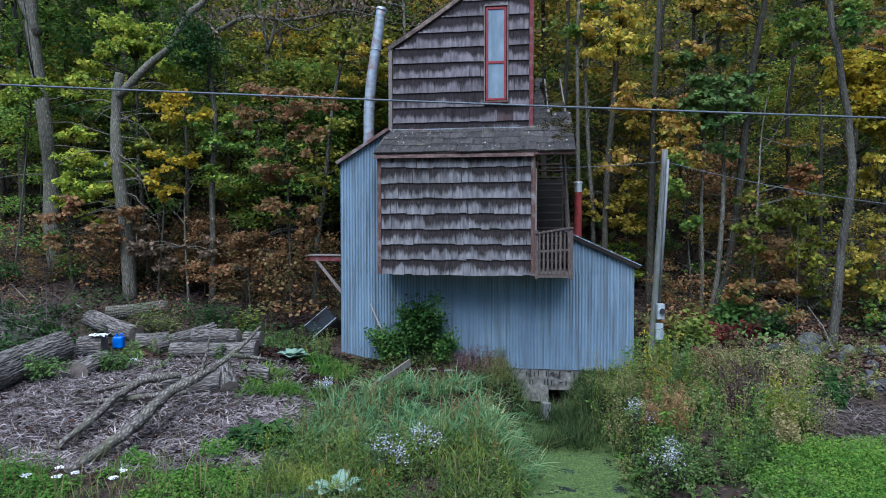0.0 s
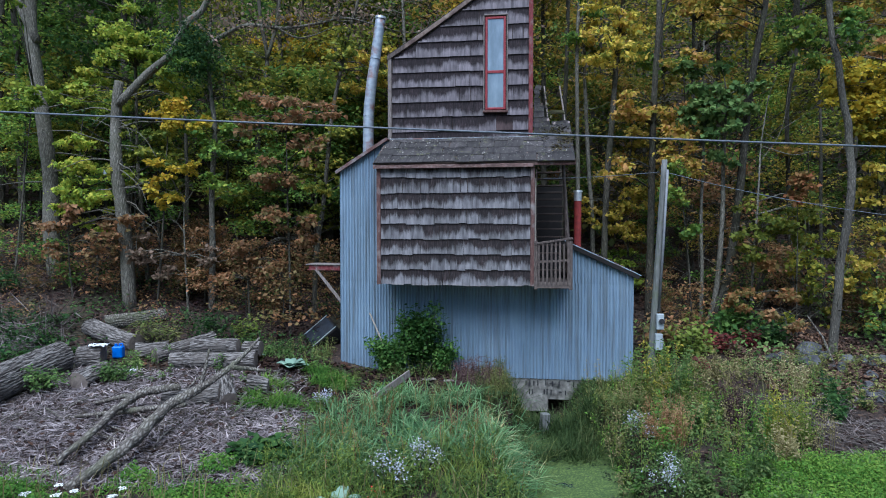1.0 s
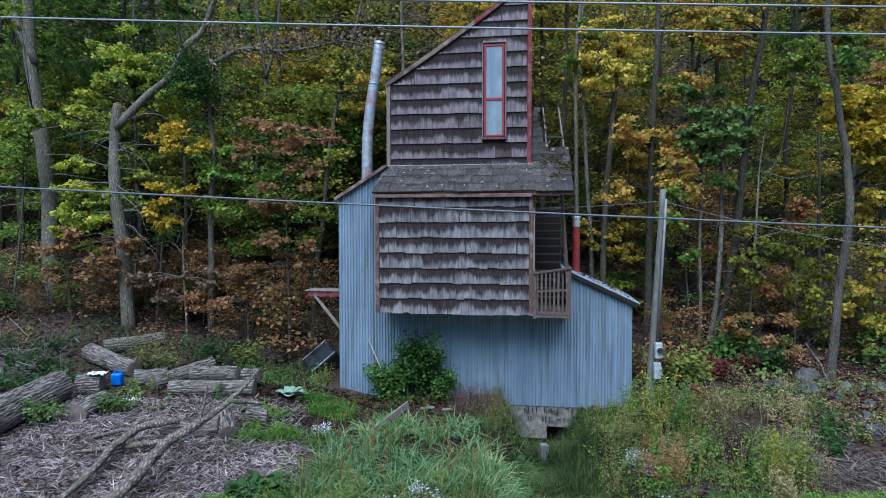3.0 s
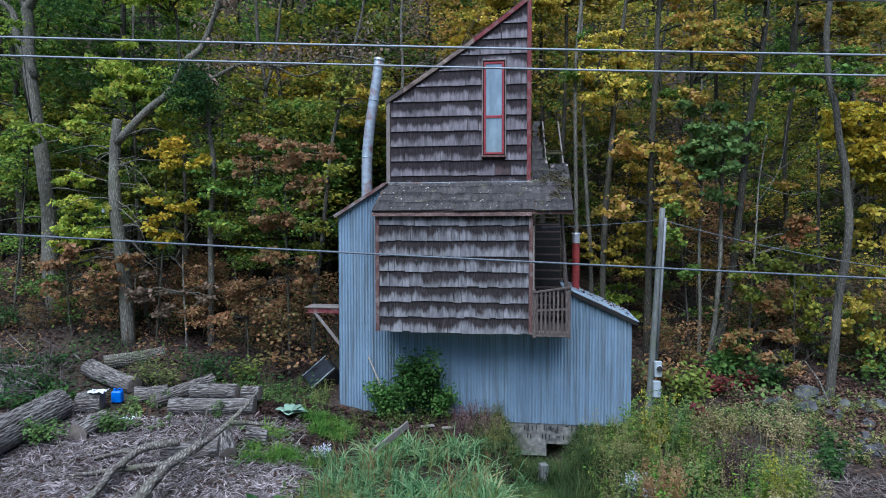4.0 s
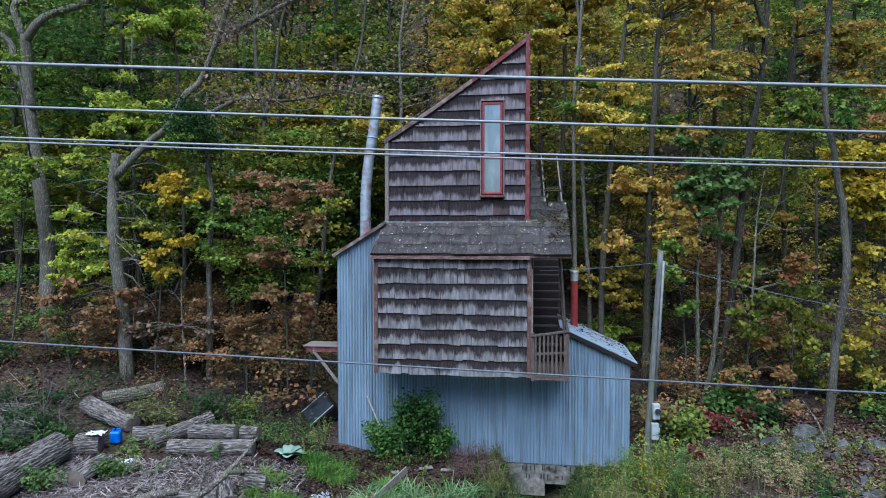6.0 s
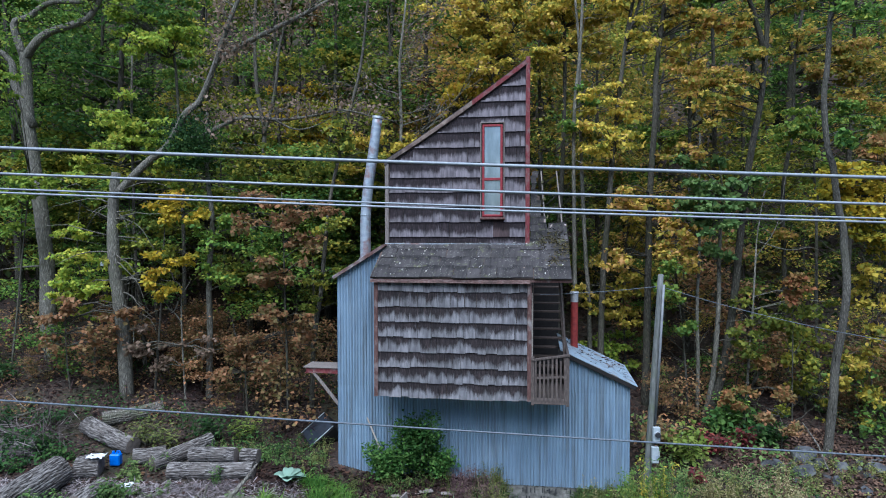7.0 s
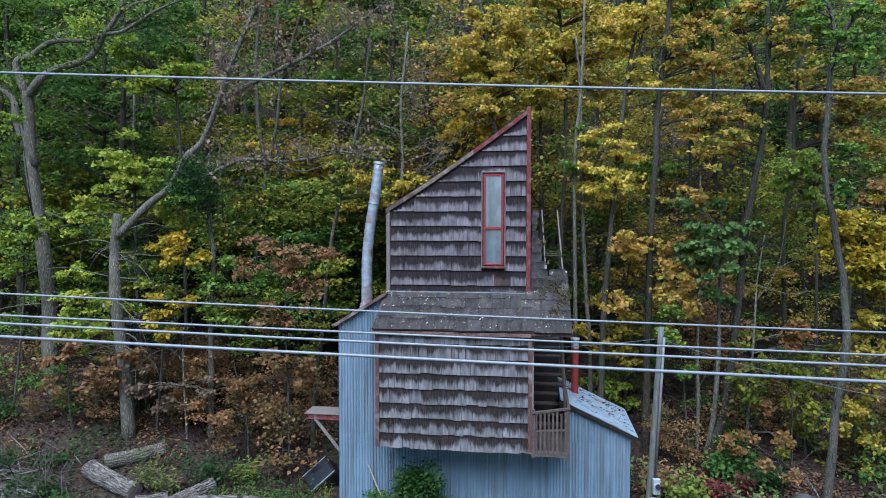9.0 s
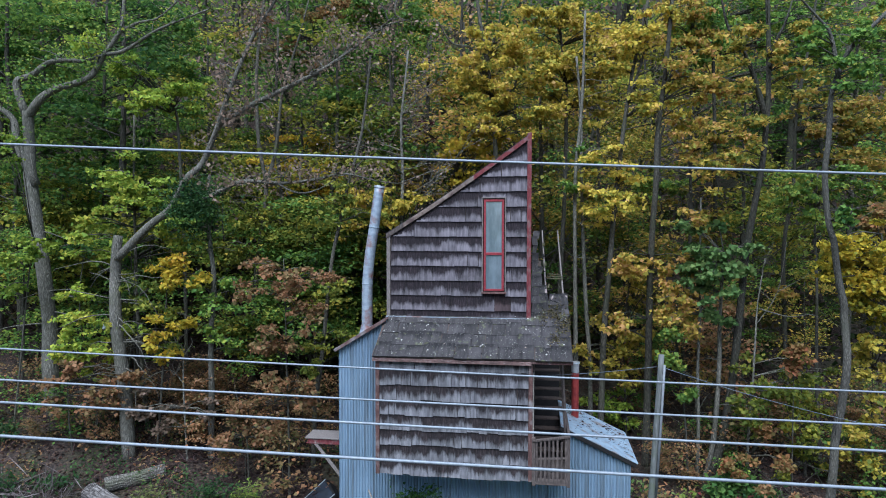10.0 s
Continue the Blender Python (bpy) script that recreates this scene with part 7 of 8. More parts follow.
    stuff("undergrowth", quads_mesh("undergrowth", leaf_quads(nr, p + nr.uniform(0, 1, p.shape) * np.array([0, 0, 0.5]), 0.1, 0.5, 0.5), LEAF_DARK), "dark green undergrowth under the trees", "plants")
    p = scatter(nr, 26000, (-20, 20, 18.4, 25), 0, lambda x, y: patchy(x, y, 0.5, 0.1, 17))
    stuff("undergrowth", quads_mesh("undergrowth", leaf_quads(nr, p + nr.uniform(0, 1, p.shape) * np.array([0, 0, 0.45]), 0.095, 0.5, 0.6), LEAF_RUST), "rusty brown undergrowth among the trees", "plants")


build_cover()


def weeds(name, seed, n, region, height, leaf, material, label, keep=None, per=22, width=0.4, lowest=0.08):
    """Upright weeds: thin stems with leaves all the way up, joined as one piece of undergrowth."""
    nr = np.random.default_rng(seed)
    roots = scatter(nr, n, region, 0, keep)
    # stalks stand in tufts
    if len(roots) > 20:
        q = roots[:, :2] + 0.75 * (roots[nr.integers(0, max(4, len(roots) // 7), len(roots)), :2] - roots[:, :2])
        q[np.abs(q - roots[:, :2]).max(1) > 0.9] = roots[np.abs(q - roots[:, :2]).max(1) > 0.9, :2]
        roots = np.array([(a, b, ground_z(a, b)) for a, b in q])
    s = []
    k = len(roots)
    h = height * nr.uniform(0.3, 1.3, k)
    lean = nr.normal(0, 0.14, (k, 2))
    t = nr.uniform(lowest, 1.0, (k, per))
    pts = np.stack([roots[:, None, 0] + lean[:, None, 0] * t * h[:, None] + nr.normal(0, 0.035, (k, per)), roots[:, None, 1] + lean[:, None, 1] * t * h[:, None] + nr.normal(0, 0.035, (k, per)),
                    roots[:, None, 2] + t * h[:, None]], 2).reshape(-1, 3)
    lv = leaf_quads(nr, pts, leaf, 0.45, width)
    # the stems, as thin tapered strips on two sides
    a = roots
    b = roots + np.stack([lean[:, 0] * h, lean[:, 1] * h, h], 1)
    for dx, dy in ((0.006, 0), (0, 0.006)):
        o = np.array([dx, dy, 0])
        s.append(np.stack([a - o, a + o, b + o * 0.3, b - o * 0.3], 1).reshape(-1, 3))
    stuff(name, quads_mesh(name, np.concatenate([lv, *s]), material), label)
    return b


def right_bank(x, y):
    return x > creek_x(y) + 0.8


WEEDS = [
    # seed, count, middle x, y, spread x, y, height, leaf, material, label, leaves each, leaf width, lowest leaf
    (51, 150, 4.6, 15.0, 0.6, 0.7, 0.95, 0.1, WEED_GREEN, "bright goldenrod stalks beside the house wall", 30, 0.32, 0.1),
    (86, 45, 4.9, 14.3, 0.6, 0.6, 1.0, 0.085, LEAF_LIME, "yellowing goldenrod stalks on the bank", 34, 0.32, 0.2),
    (52, 110, 5.3, 14.4, 0.5, 0.6, 0.8, 0.08, LEAF_BUSH, "leafy green weeds on the creek bank", 28, 0.4, 0.1),
    (53, 90, 5.75, 13.9, 0.4, 0.5, 0.85, 0.055, WEED_STRAW, "pale straw-coloured weeds gone to seed", 46, 0.5, 0.45),
    (54, 150, 4.1, 11.9, 0.36, 0.34, 0.78, 0.05, WEED_BROWN, "feathery dry reddish-brown weeds", 50, 0.3, 0.3),
    (55, 70, 5.9, 11.7, 0.26, 0.35, 1.0, 0.07, LEAF_LIME, "upright yellowing goldenrod spires", 40, 0.35, 0.15),
    (56, 70, 6.4, 11.7, 0.26, 0.35, 1.05, 0.06, GRASS_LIME, "tall yellow-green goldenrod spires", 40, 0.35, 0.15),
    (87, 80, 5.65, 12.4, 0.3, 0.3, 0.95, 0.055, WEED_PURPLE, "dark purple-brown plumes gone to seed", 52, 0.4, 0.35),
    (89, 30, 8.5, 14.0, 0.35, 0.35, 0.5, 0.09, LEAF_DARK, "dark green leafy weeds before the rocks", 30, 0.5, 0.1),
    (61, 70, 5.7, 10.9, 0.35, 0.4, 0.7, 0.05, WEED_STRAW, "pale seed heads on dry stalks", 44, 0.5, 0.4),
]
WEEDS_BEHIND = [
    (62, 130, 4.4, 10.3, 0.75, 0.6, 0.7, 0.08, LEAF_BUSH, "green weeds on the near creek bank", 28, 0.4, 0.1),
    (63, 50, 3.35, 10.9, 0.3, 0.9, 0.4, 0.09, LEAF_BUSH, "bright green leaves hanging over the water", 20, 0.6, 0.1),
    (67, 110, 4.4, 13.0, 0.7, 0.7, 0.65, 0.09, WEED_OLIVE, "olive weeds on the creek bank", 30, 0.35, 0.15),
    (68, 60, 7.6, 14.6, 0.7, 0.6, 0.65, 0.06, WEED_STRAW, "dry pale weeds before the rocks", 40, 0.4, 0.35),
    (69, 40, 7.8, 13.4, 0.45, 0.4, 0.4, 0.09, LEAF_DARK, "dark green weeds beside the brushwood", 24, 0.5, 0.1),
    (70, 50, 5.0, 12.4, 0.3, 0.4, 0.55, 0.09, LEAF_BUSH, "broad-leaved green weeds", 24, 0.6, 0.1),
    (73, 60, 6.5, 15.4, 0.6, 0.5, 0.6, 0.1, WEED_OLIVE, "olive weeds before the yellow bush", 28, 0.35, 0.15),
]
for sd, n, cx, cy, sx, sy, h, leaf, mat, label, per, w, lowest in WEEDS + WEEDS_BEHIND:
    weeds("weeds", sd, round(n * 1.6), (cx - 2 * sx, cx + 2 * sx, cy - 2 * sy, cy + 2 * sy), h, leaf, mat, label,
          lambda x, y: right_bank(x, y) and ((x - cx) / sx) ** 2 + ((y - cy) / sy) ** 2 < 1.6 + 1.4 * noise.noise(Vector((x * 2, y * 2, sd))), per, w, lowest)


def left_bank(x, y):
    return x < creek_x(y) - (0.65 if y < 14 else 0.3)


for sd, n, region, h, leaf, mat, label, per, w in (
        (57, 130, (0.9, 1.9, 14.2, 16.6), 0.45, 0.055, WEED_OLIVE, "olive weeds beside the footing", 26, 0.35),
        (64, 45, (0.6, 2.2, 14.4, 16.6), 0.45, 0.045, WEED_STRAW, "dry pale weeds beside the footing", 26, 0.35),
        (58, 110, (-3.4, 1.2, 9.6, 12.0), 0.4, 0.065, LEAF_BUSH, "green weeds among the reed grass", 24, 0.4),
        (65, 150, (-3.0, 1.4, 9.3, 11.6), 0.5, 0.045, GRASS_LIME, "yellow-green weeds among the reed grass", 24, 0.4),
        (103, 90, (-2.4, 1.4, 10.4, 13.4), 0.7, 0.035, WEED_BROWN, "thin brown stalks among the reed grass", 22, 0.4),
        (59, 150, (0.2, 1.4, 14.9, 16.4), 0.5, 0.06, WEED_PURPLE, "purple-brown withered stalks before the footing", 28, 0.35)):
    weeds("weeds", sd, n, region, h, leaf, mat, label, left_bank, per, w)
weeds("weeds", 101, 240, (3.0, 7.3, 11.0, 15.4), 0.85, 0.036, WEED_STRAW, "pale seed spires scattered over the bank", lambda x, y: right_bank(x, y) and patchy(x, y, 0.9, 0.0, 77), 40, 0.6, 0.5)
weeds("weeds", 102, 170, (3.0, 6.6, 10.6, 15.0), 0.75, 0.045, GRASS_LIME, "thin yellow-green spires scattered over the bank", lambda x, y: right_bank(x, y) and patchy(x, y, 0.9, 0.0, 78), 40, 0.45, 0.2)
weeds("weeds", 104, 260, (3.2, 6.2, 11.2, 14.8), 0.7, 0.075, GRASS_FRESH, "fresh green leafy stalks on the bank", lambda x, y: right_bank(x, y) and patchy(x, y, 1.1, 0.1, 79), 26, 0.4, 0.1)
weeds("weeds", 105, 120, (-8.6, -4.6, 15.1, 17.4), 0.34, 0.08, LEAF_BUSH, "green weeds growing among the logs", lambda x, y: patchy(x, y, 0.9, 0.05, 83), 24, 0.45)
weeds("weeds", 84, 260, (-3.2, 1.4, 13.9, 16.6), 0.24, 0.07, LEAF_BUSH, "low green weeds below the house", lambda x, y: patchy(x, y, 0.9, 0.05, 33), 22, 0.45)
weeds("weeds", 85, 90, (-2.9, 0.6, 15.2, 16.7), 0.35, 0.05, WEED_OLIVE, "olive weeds along the wall", None, 22, 0.4)
weeds("weeds", 74, 80, (-6.2, -3.0, 16.5, 17.8), 0.28, 0.07, LEAF_BUSH, "green weeds beside the house corner", None, 22, 0.45)
weeds("weeds", 75, 70, (-6.0, -2.9, 16.4, 18.4), 0.4, 0.055, WEED_OLIVE, "olive weeds beside the house corner", None, 24, 0.35)
weeds("weeds", 76, 130, (3.4, 5.4, 8.0, 10.2), 0.35, 0.08, LEAF_BUSH, "low green weeds near the road", right_bank, 24, 0.4)
weeds("weeds", 77, 120, (8.4, 11.5, 13.2, 16.6), 0.4, 0.08, WEED_OLIVE, "olive weeds among the rocks", None, 24, 0.4)
weeds("weeds", 78, 200, (3.0, 4.9, 15.0, 16.7), 0.3, 0.05, WEED_OLIVE, "brown and olive weeds before the footing", None, 26, 0.4)
weeds("weeds", 60, 360, (2.6, 4.6, 13.2, 15.9), 0.28, 0.06, WEED_OLIVE, "dull weeds hanging over the creek", lambda x, y: x > creek_x(y) + 0.3, 26)
weeds("weeds", 66, 160, (-0.2, 4.4, 8.0, 13.5), 0.3, 0.1, GRASS, "green weeds at the water's edge", lambda x, y: 0.75 < abs(x - creek_x(y)) < 1.3, 18, 0.4)


def clump(name, place, n, size, spread, material, label, category, seed, leaf_tilt=0.5, width=0.6, stems=6, height=0.6):
    """A leafy bush: branching stems and single leaves."""
    r, nr = random.Random(seed), np.random.default_rng(seed)
    ob = tagged(empty(name, Matrix.Translation(on_ground(*place))), label, category)
    s, tips = Soup(), []
    for k in range(stems):
        az = r.uniform(0, 6.28)
        d = (math.cos(az) * spread[0] * 0.8, math.sin(az) * spread[1] * 0.8, height)
        line = wander(r, (0, 0, -0.05), d, height * r.uniform(0.7, 1.2), 5, 0.2, 0.05)
        s.add(*tube_arrays(line, [0.016, 0.014, 0.011, 0.008, 0.006, 0.004], 4))
        tips += line[2:]
        for _ in range(2):
            q = line[r.randint(2, 4)]
            tw = wander(r, q, (r.uniform(-1, 1), r.uniform(-1, 1), r.uniform(0, 0.8)), height * 0.35, 3, 0.3)
            s.add(*tube_arrays(tw, [0.008, 0.006, 0.005, 0.003], 3))
            tips += tw[1:]
    part("stem", s.mesh("stem", [BARK], True), None, ob)
    t = np.array([tuple(p) for p in tips])
    pts = t[nr.integers(0, len(t), n)] + nr.normal(0, 1, (n, 3)) * np.array([spread[0] * 0.2, spread[1] * 0.2, height * 0.09])
    pts[:, 2] = np.maximum(pts[:, 2], 0.03)
    part("foliage", quads_mesh("foliage", leaf_quads(nr, pts, size, leaf_tilt, width), material), None, ob)
    return ob, tips


def flowering(name, place, seed, label, height, material, n):
    ob, tips = clump(name, place, 500, 0.07, (0.5, 0.5), LEAF_BUSH, label, "flowers", seed, 0.5, 0.35, 9, height)
    nr = np.random.default_rng(seed)
    t = np.array([tuple(p) for p in tips if p.z > height * 0.4])
    heads = t[nr.integers(0, len(t), 26)]
    pts = heads[nr.integers(0, 26, n)] + nr.normal(0, 0.055, (n, 3)) + np.array([0, 0, 0.06])
    part("blossoms", quads_mesh("blossoms", leaf_quads(nr, pts, 0.026, 0.5, 1.0), material), None, ob, "small blossoms")


def rosette(name, place, leaves, length, width, material, label, seed, rise=0.5):
    """A rosette of broad thick leaves."""
    r = random.Random(seed)
    ob = tagged(empty(name, Matrix.Translation(on_ground(*place))), label, "plant")
    for k in range(leaves):
        az = 2.4 * k + r.uniform(-0.2, 0.2)
        L, up = length * r.uniform(0.75, 1.15), rise * (0.5 + k / leaves)
        vs = []
        for i in range(7):
            t = i / 6
            w = width * math.sin(math.pi * (0.08 + 0.88 * t)) ** 0.55
            x = L * t * (1 - 0.25 * up * t)
            z = 0.02 + L * up * (t - 0.55 * t * t)
            for sgn in (-1, 0, 1):
                vs.append((x, sgn * w / 2, z + abs(sgn) * w * 0.18 + r.uniform(-0.006, 0.006)))
        fs = [(3 * i + j, 3 * i + j + 1, 3 * i + j + 4, 3 * i + j + 3) for i in range(6) for j in range(2)]
        s = Soup()
        s.add(vs, fs)
        me = s.mesh("leaf", [material], True)
        lf = part("leaf", me, None, ob)
        lf.rotation_euler = (0, 0, az)
        sd = lf.modifiers.new("thick", "SOLIDIFY")
        sd.thickness = 0.006
    return ob


def build_plants():
    clump("bush", (-0.62, 16.62), 4200, 0.1, (0.55, 0.4), LEAF_SHRUB, "tall green bush against the metal wall", "bush", 71, 0.5, 0.65, 13, 1.55)
    clump("bush", (-1.3, 16.5), 2200, 0.1, (0.55, 0.4), LEAF_SHRUB, "low green bush against the metal wall", "bush", 171, 0.5, 0.65, 10, 0.85)
    clump("bush", (-0.05, 16.55), 1300, 0.09, (0.4, 0.3), LEAF_SHRUB, "small green bush before the metal wall", "bush", 172, 0.5, 0.65, 8, 0.75)
    for k, (x, y, n, h) in enumerate(((-12.6, 18.2, 600, 0.8), (-11.1, 18.6, 350, 0.5), (-9.9, 17.0, 260, 0.45), (-10.9, 16.4, 300, 0.5), (-13.4, 19.9, 400, 0.9), (-6.35, 18.0, 260, 0.8))):
        clump("bush", (x, y), n, 0.11, (1.1, 0.6), LEAF_DARK, "dark green undergrowth shrub behind the logs", "bush", 180 + k, 0.5, 0.6, 10, h)
    clump("bush", (6.33, 16.8), 560, 0.15, (0.65, 0.5), GRASS_LIME, "yellowing bush beside the service pole", "bush", 72, 0.5, 0.6, 12, 1.0)
    clump("bush", (8.3, 17.7), 120, 0.13, (0.35, 0.3), LEAF_MAROON, "low bush with red autumn leaves", "bush", 173, 0.5, 0.7, 6, 0.55)
    clump("bush", (6.23, 15.9), 90, 0.13, (0.25, 0.2), LEAF_RED, "small crimson plant among the weeds", "bush", 174, 0.5, 0.7, 5, 0.4)
    clump("bush", (7.23, 17.5), 300, 0.14, (0.6, 0.4), LEAF_MAROON, "low bush with maroon autumn leaves", "bush", 73, 0.5, 0.6, 9, 0.6)
    clump("bush", (5.9, 17.6), 420, 0.14, (0.9, 0.6), LEAF_RUST, "bush with rusty autumn leaves", "bush", 74, 0.5, 0.6, 9, 1.0)
    clump("bush", (8.1, 18.4), 420, 0.19, (0.9, 0.5), LEAF_DEEP, "green bush with large leaves under the trees", "bush", 175, 0.5, 0.7, 9, 0.9)
    clump("bush", (9.0, 17.9), 350, 0.17, (0.8, 0.5), LEAF_DARK, "spreading green bush at the wood's edge", "bush", 75, 0.5, 0.6, 12, 0.7)
    clump("bush", (-7.6, 14.9), 420, 0.11, (0.6, 0.4), LEAF_BUSH, "small green shrub among the logs", "bush", 76, 0.5, 0.5, 8, 0.5)
    clump("bush", (-8.75, 14.3), 420, 0.1, (0.5, 0.4), LEAF_BUSH, "green weeds beside the big log", "bush", 77, 0.5, 0.5, 8, 0.55)
    clump("bush", (-10.9, 17.3), 800, 0.11, (1.2, 0.6), LEAF_DARK, "dark green shrub behind the logs", "bush", 78, 0.5, 0.6, 10, 0.8)
    clump("bush", (-6.4, 17.8), 420, 0.1, (0.5, 0.4), LEAF_DARK, "dark thin shrub behind the logs", "bush", 79, 0.5, 0.5, 7, 0.9)
    clump("dock_plant", (-3.14, 11.25), 330, 0.21, (0.8, 0.6), LEAF_DARK, "dark green broad-leaved dock plant", "plant", 80, 0.4, 0.75, 10, 0.4)
    clump("bush", (-10.8, 13.6), 500, 0.11, (1.0, 0.6), LEAF_BUSH, "green weeds beside the big log", "bush", 81, 0.5, 0.5, 8, 0.5)
    for k, (x, y) in enumerate(((-5.56, 18.1), (-7.95, 17.7), (-7.3, 17.3))):
        clump("fern", (x, y), 300, 0.15, (0.5, 0.4), GRASS_LIME if k == 0 else WEED_OLIVE, "yellowing fern with feathery fronds", "fern", 82 + k, 0.25, 0.3, 12, 0.75)
    for k, (x, y, h) in enumerate(((-0.84, 10.0, 0.7), (3.51, 10.0, 0.7), (3.7, 12.0, 0.6), (-0.3, 10.6, 0.55), (-2.6, 13.6, 0.35))):
        flowering("aster", (x, y), 90 + k, "wild aster with small pale lilac blossoms", h, FLOWER, 330)
    flowering("red_flower", (-0.9, 9.5), 99, "small plant with bright red blossoms", 0.3, FLOWER_RED, 40)
    rosette("mullein", (-1.55, 9.35), 13, 0.5, 0.19, LEAF_PALE, "pale woolly mullein rosette", 95, 0.8)
    rosette("mullein", (-3.75, 16.0), 9, 0.44, 0.27, LEAF_PALE, "pale green mullein rosette below the house", 96, 0.7)
    rosette("mullein", (-4.9, 16.9), 7, 0.28, 0.13, LEAF_PALE, "small pale green mullein rosette", 97, 0.6)
    # flat white flower heads on the near left bank
    nr = np.random.default_rng(4)
    for k, (x, y) in enumerate(((-5.55, 9.3), (-5.15, 9.0), (-5.75, 8.85), (-4.6, 9.2), (-4.55, 8.85), (-5.3, 8.8))):
        ob = tagged(empty("wild_carrot", Matrix.Translation(on_ground(x, y))), "wild carrot with a flat white flower head", "flower", "wild carrots")
        s = Soup()
        h = 0.3 + 0.05 * (k % 3)
        s.add(*tube_arrays([(0, 0, -0.03), (0.02, 0, h * 0.6), (0.03, 0.01, h)], [0.006, 0.005, 0.004], 4))
        part("stalk", s.mesh("stalk", [LEAF_BUSH]), None, ob)
        a, q = nr.uniform(0, 6.28, 70), np.sqrt(nr.uniform(0, 1, 70)) * 0.065
        pts = np.stack([0.03 + q * np.cos(a), 0.01 + q * np.sin(a), h + 0.02 - q * q * 2], 1)
        part("flower_head", quads_mesh("flower_head", leaf_quads(nr, pts, 0.022, 0.3, 1.0), FLOWER_WHITE), None, ob)


build_plants()

CONDUIT = rough_material("dull_conduit", [(0.3, (0.12, 0.125, 0.13)), (0.7, (0.19, 0.195, 0.2))], 8, rough=0.6, metal=0.1, relief=0.05)
BARK_BRANCH = bark_material("branch_bark", [(0.2, (0.045, 0.037, 0.03)), (0.45, (0.12, 0.105, 0.088)), (0.75, (0.24, 0.22, 0.19))], 26, (1, 0.22, 0.5), (0.1, 0.105, 0.06), relief=1.0, dist=0.02)

# ---- logs, stones and loose things ----
def log(name, a, b, r0, r1, label, seed, segments=9, bend=0.04, material=None, ends=True, category="log", group=""):
    """A felled log with rough bark, ridged along its length, and sawn ends."""
    r = random.Random(seed)
    a, b = Vector(a), Vector(b)
    d = b - a
    m = Matrix.Translation(a) @ d.to_track_quat("X", "Z").to_matrix().to_4x4()
    ob = tagged(empty(name, m), label, category, group)
    L = d.length
    sides = 112
    ribs = max(12, round(76 * r0))
    ph = [r.uniform(0, 6.28) for _ in range(6)]
    vs, fs = [], []
    n = max(segments, int(L / 0.09))
    for i in range(n + 1):
        t = i / n
        rad = r0 + (r1 - r0) * t
        cy, cz = bend * math.sin(3.1 * t + ph[0]), bend * math.sin(2.3 * t + ph[1])
        for k in range(sides):
            an = 2 * math.pi * k / sides
            wave = 2.2 * noise.noise(Vector((4.2 * L * t, 2.2 * math.cos(an), 2.2 * math.sin(an) + seed))) + 0.9 * noise.noise(Vector((11 * L * t, 5 * math.cos(an), 5 * math.sin(an) + seed)))
            rib = abs(math.sin(0.5 * ribs * an + wave)) ** 0.7
            q = rad * (0.97 + 0.05 * math.sin(2 * an + ph[2]) + 0.03 * math.sin(3 * an + ph[3] + 2 * t)) + 0.024 * (rib - 0.5)
            vs.append((L * t, cy + q * math.cos(an), cz + q * math.sin(an)))
    for i in range(n):
        for k in range(sides):
            j = (k + 1) % sides
            fs.append((i * sides + k, (i + 1) * sides + k, (i + 1) * sides + j, i * sides + j))
    s = Soup()
    s.add(vs, fs)
    part("bark", s.mesh("bark", [material or BARK_LOG]), None, ob)
    for t, o in ((0, 0), (1, n * sides)):
        s = Soup()
        ring = [Vector(v) for v in vs[o:o + sides]]
        c = sum(ring, Vector()) / sides
        c.x += 0.012 if t else -0.012
        s.add(ring + [c], [(k, (k + 1) % sides, sides) if not t else ((k + 1) % sides, k, sides) for k in range(sides)])
        part("sawn_end", s.mesh("sawn_end", [ENDGRAIN]), None, ob)
    return ob


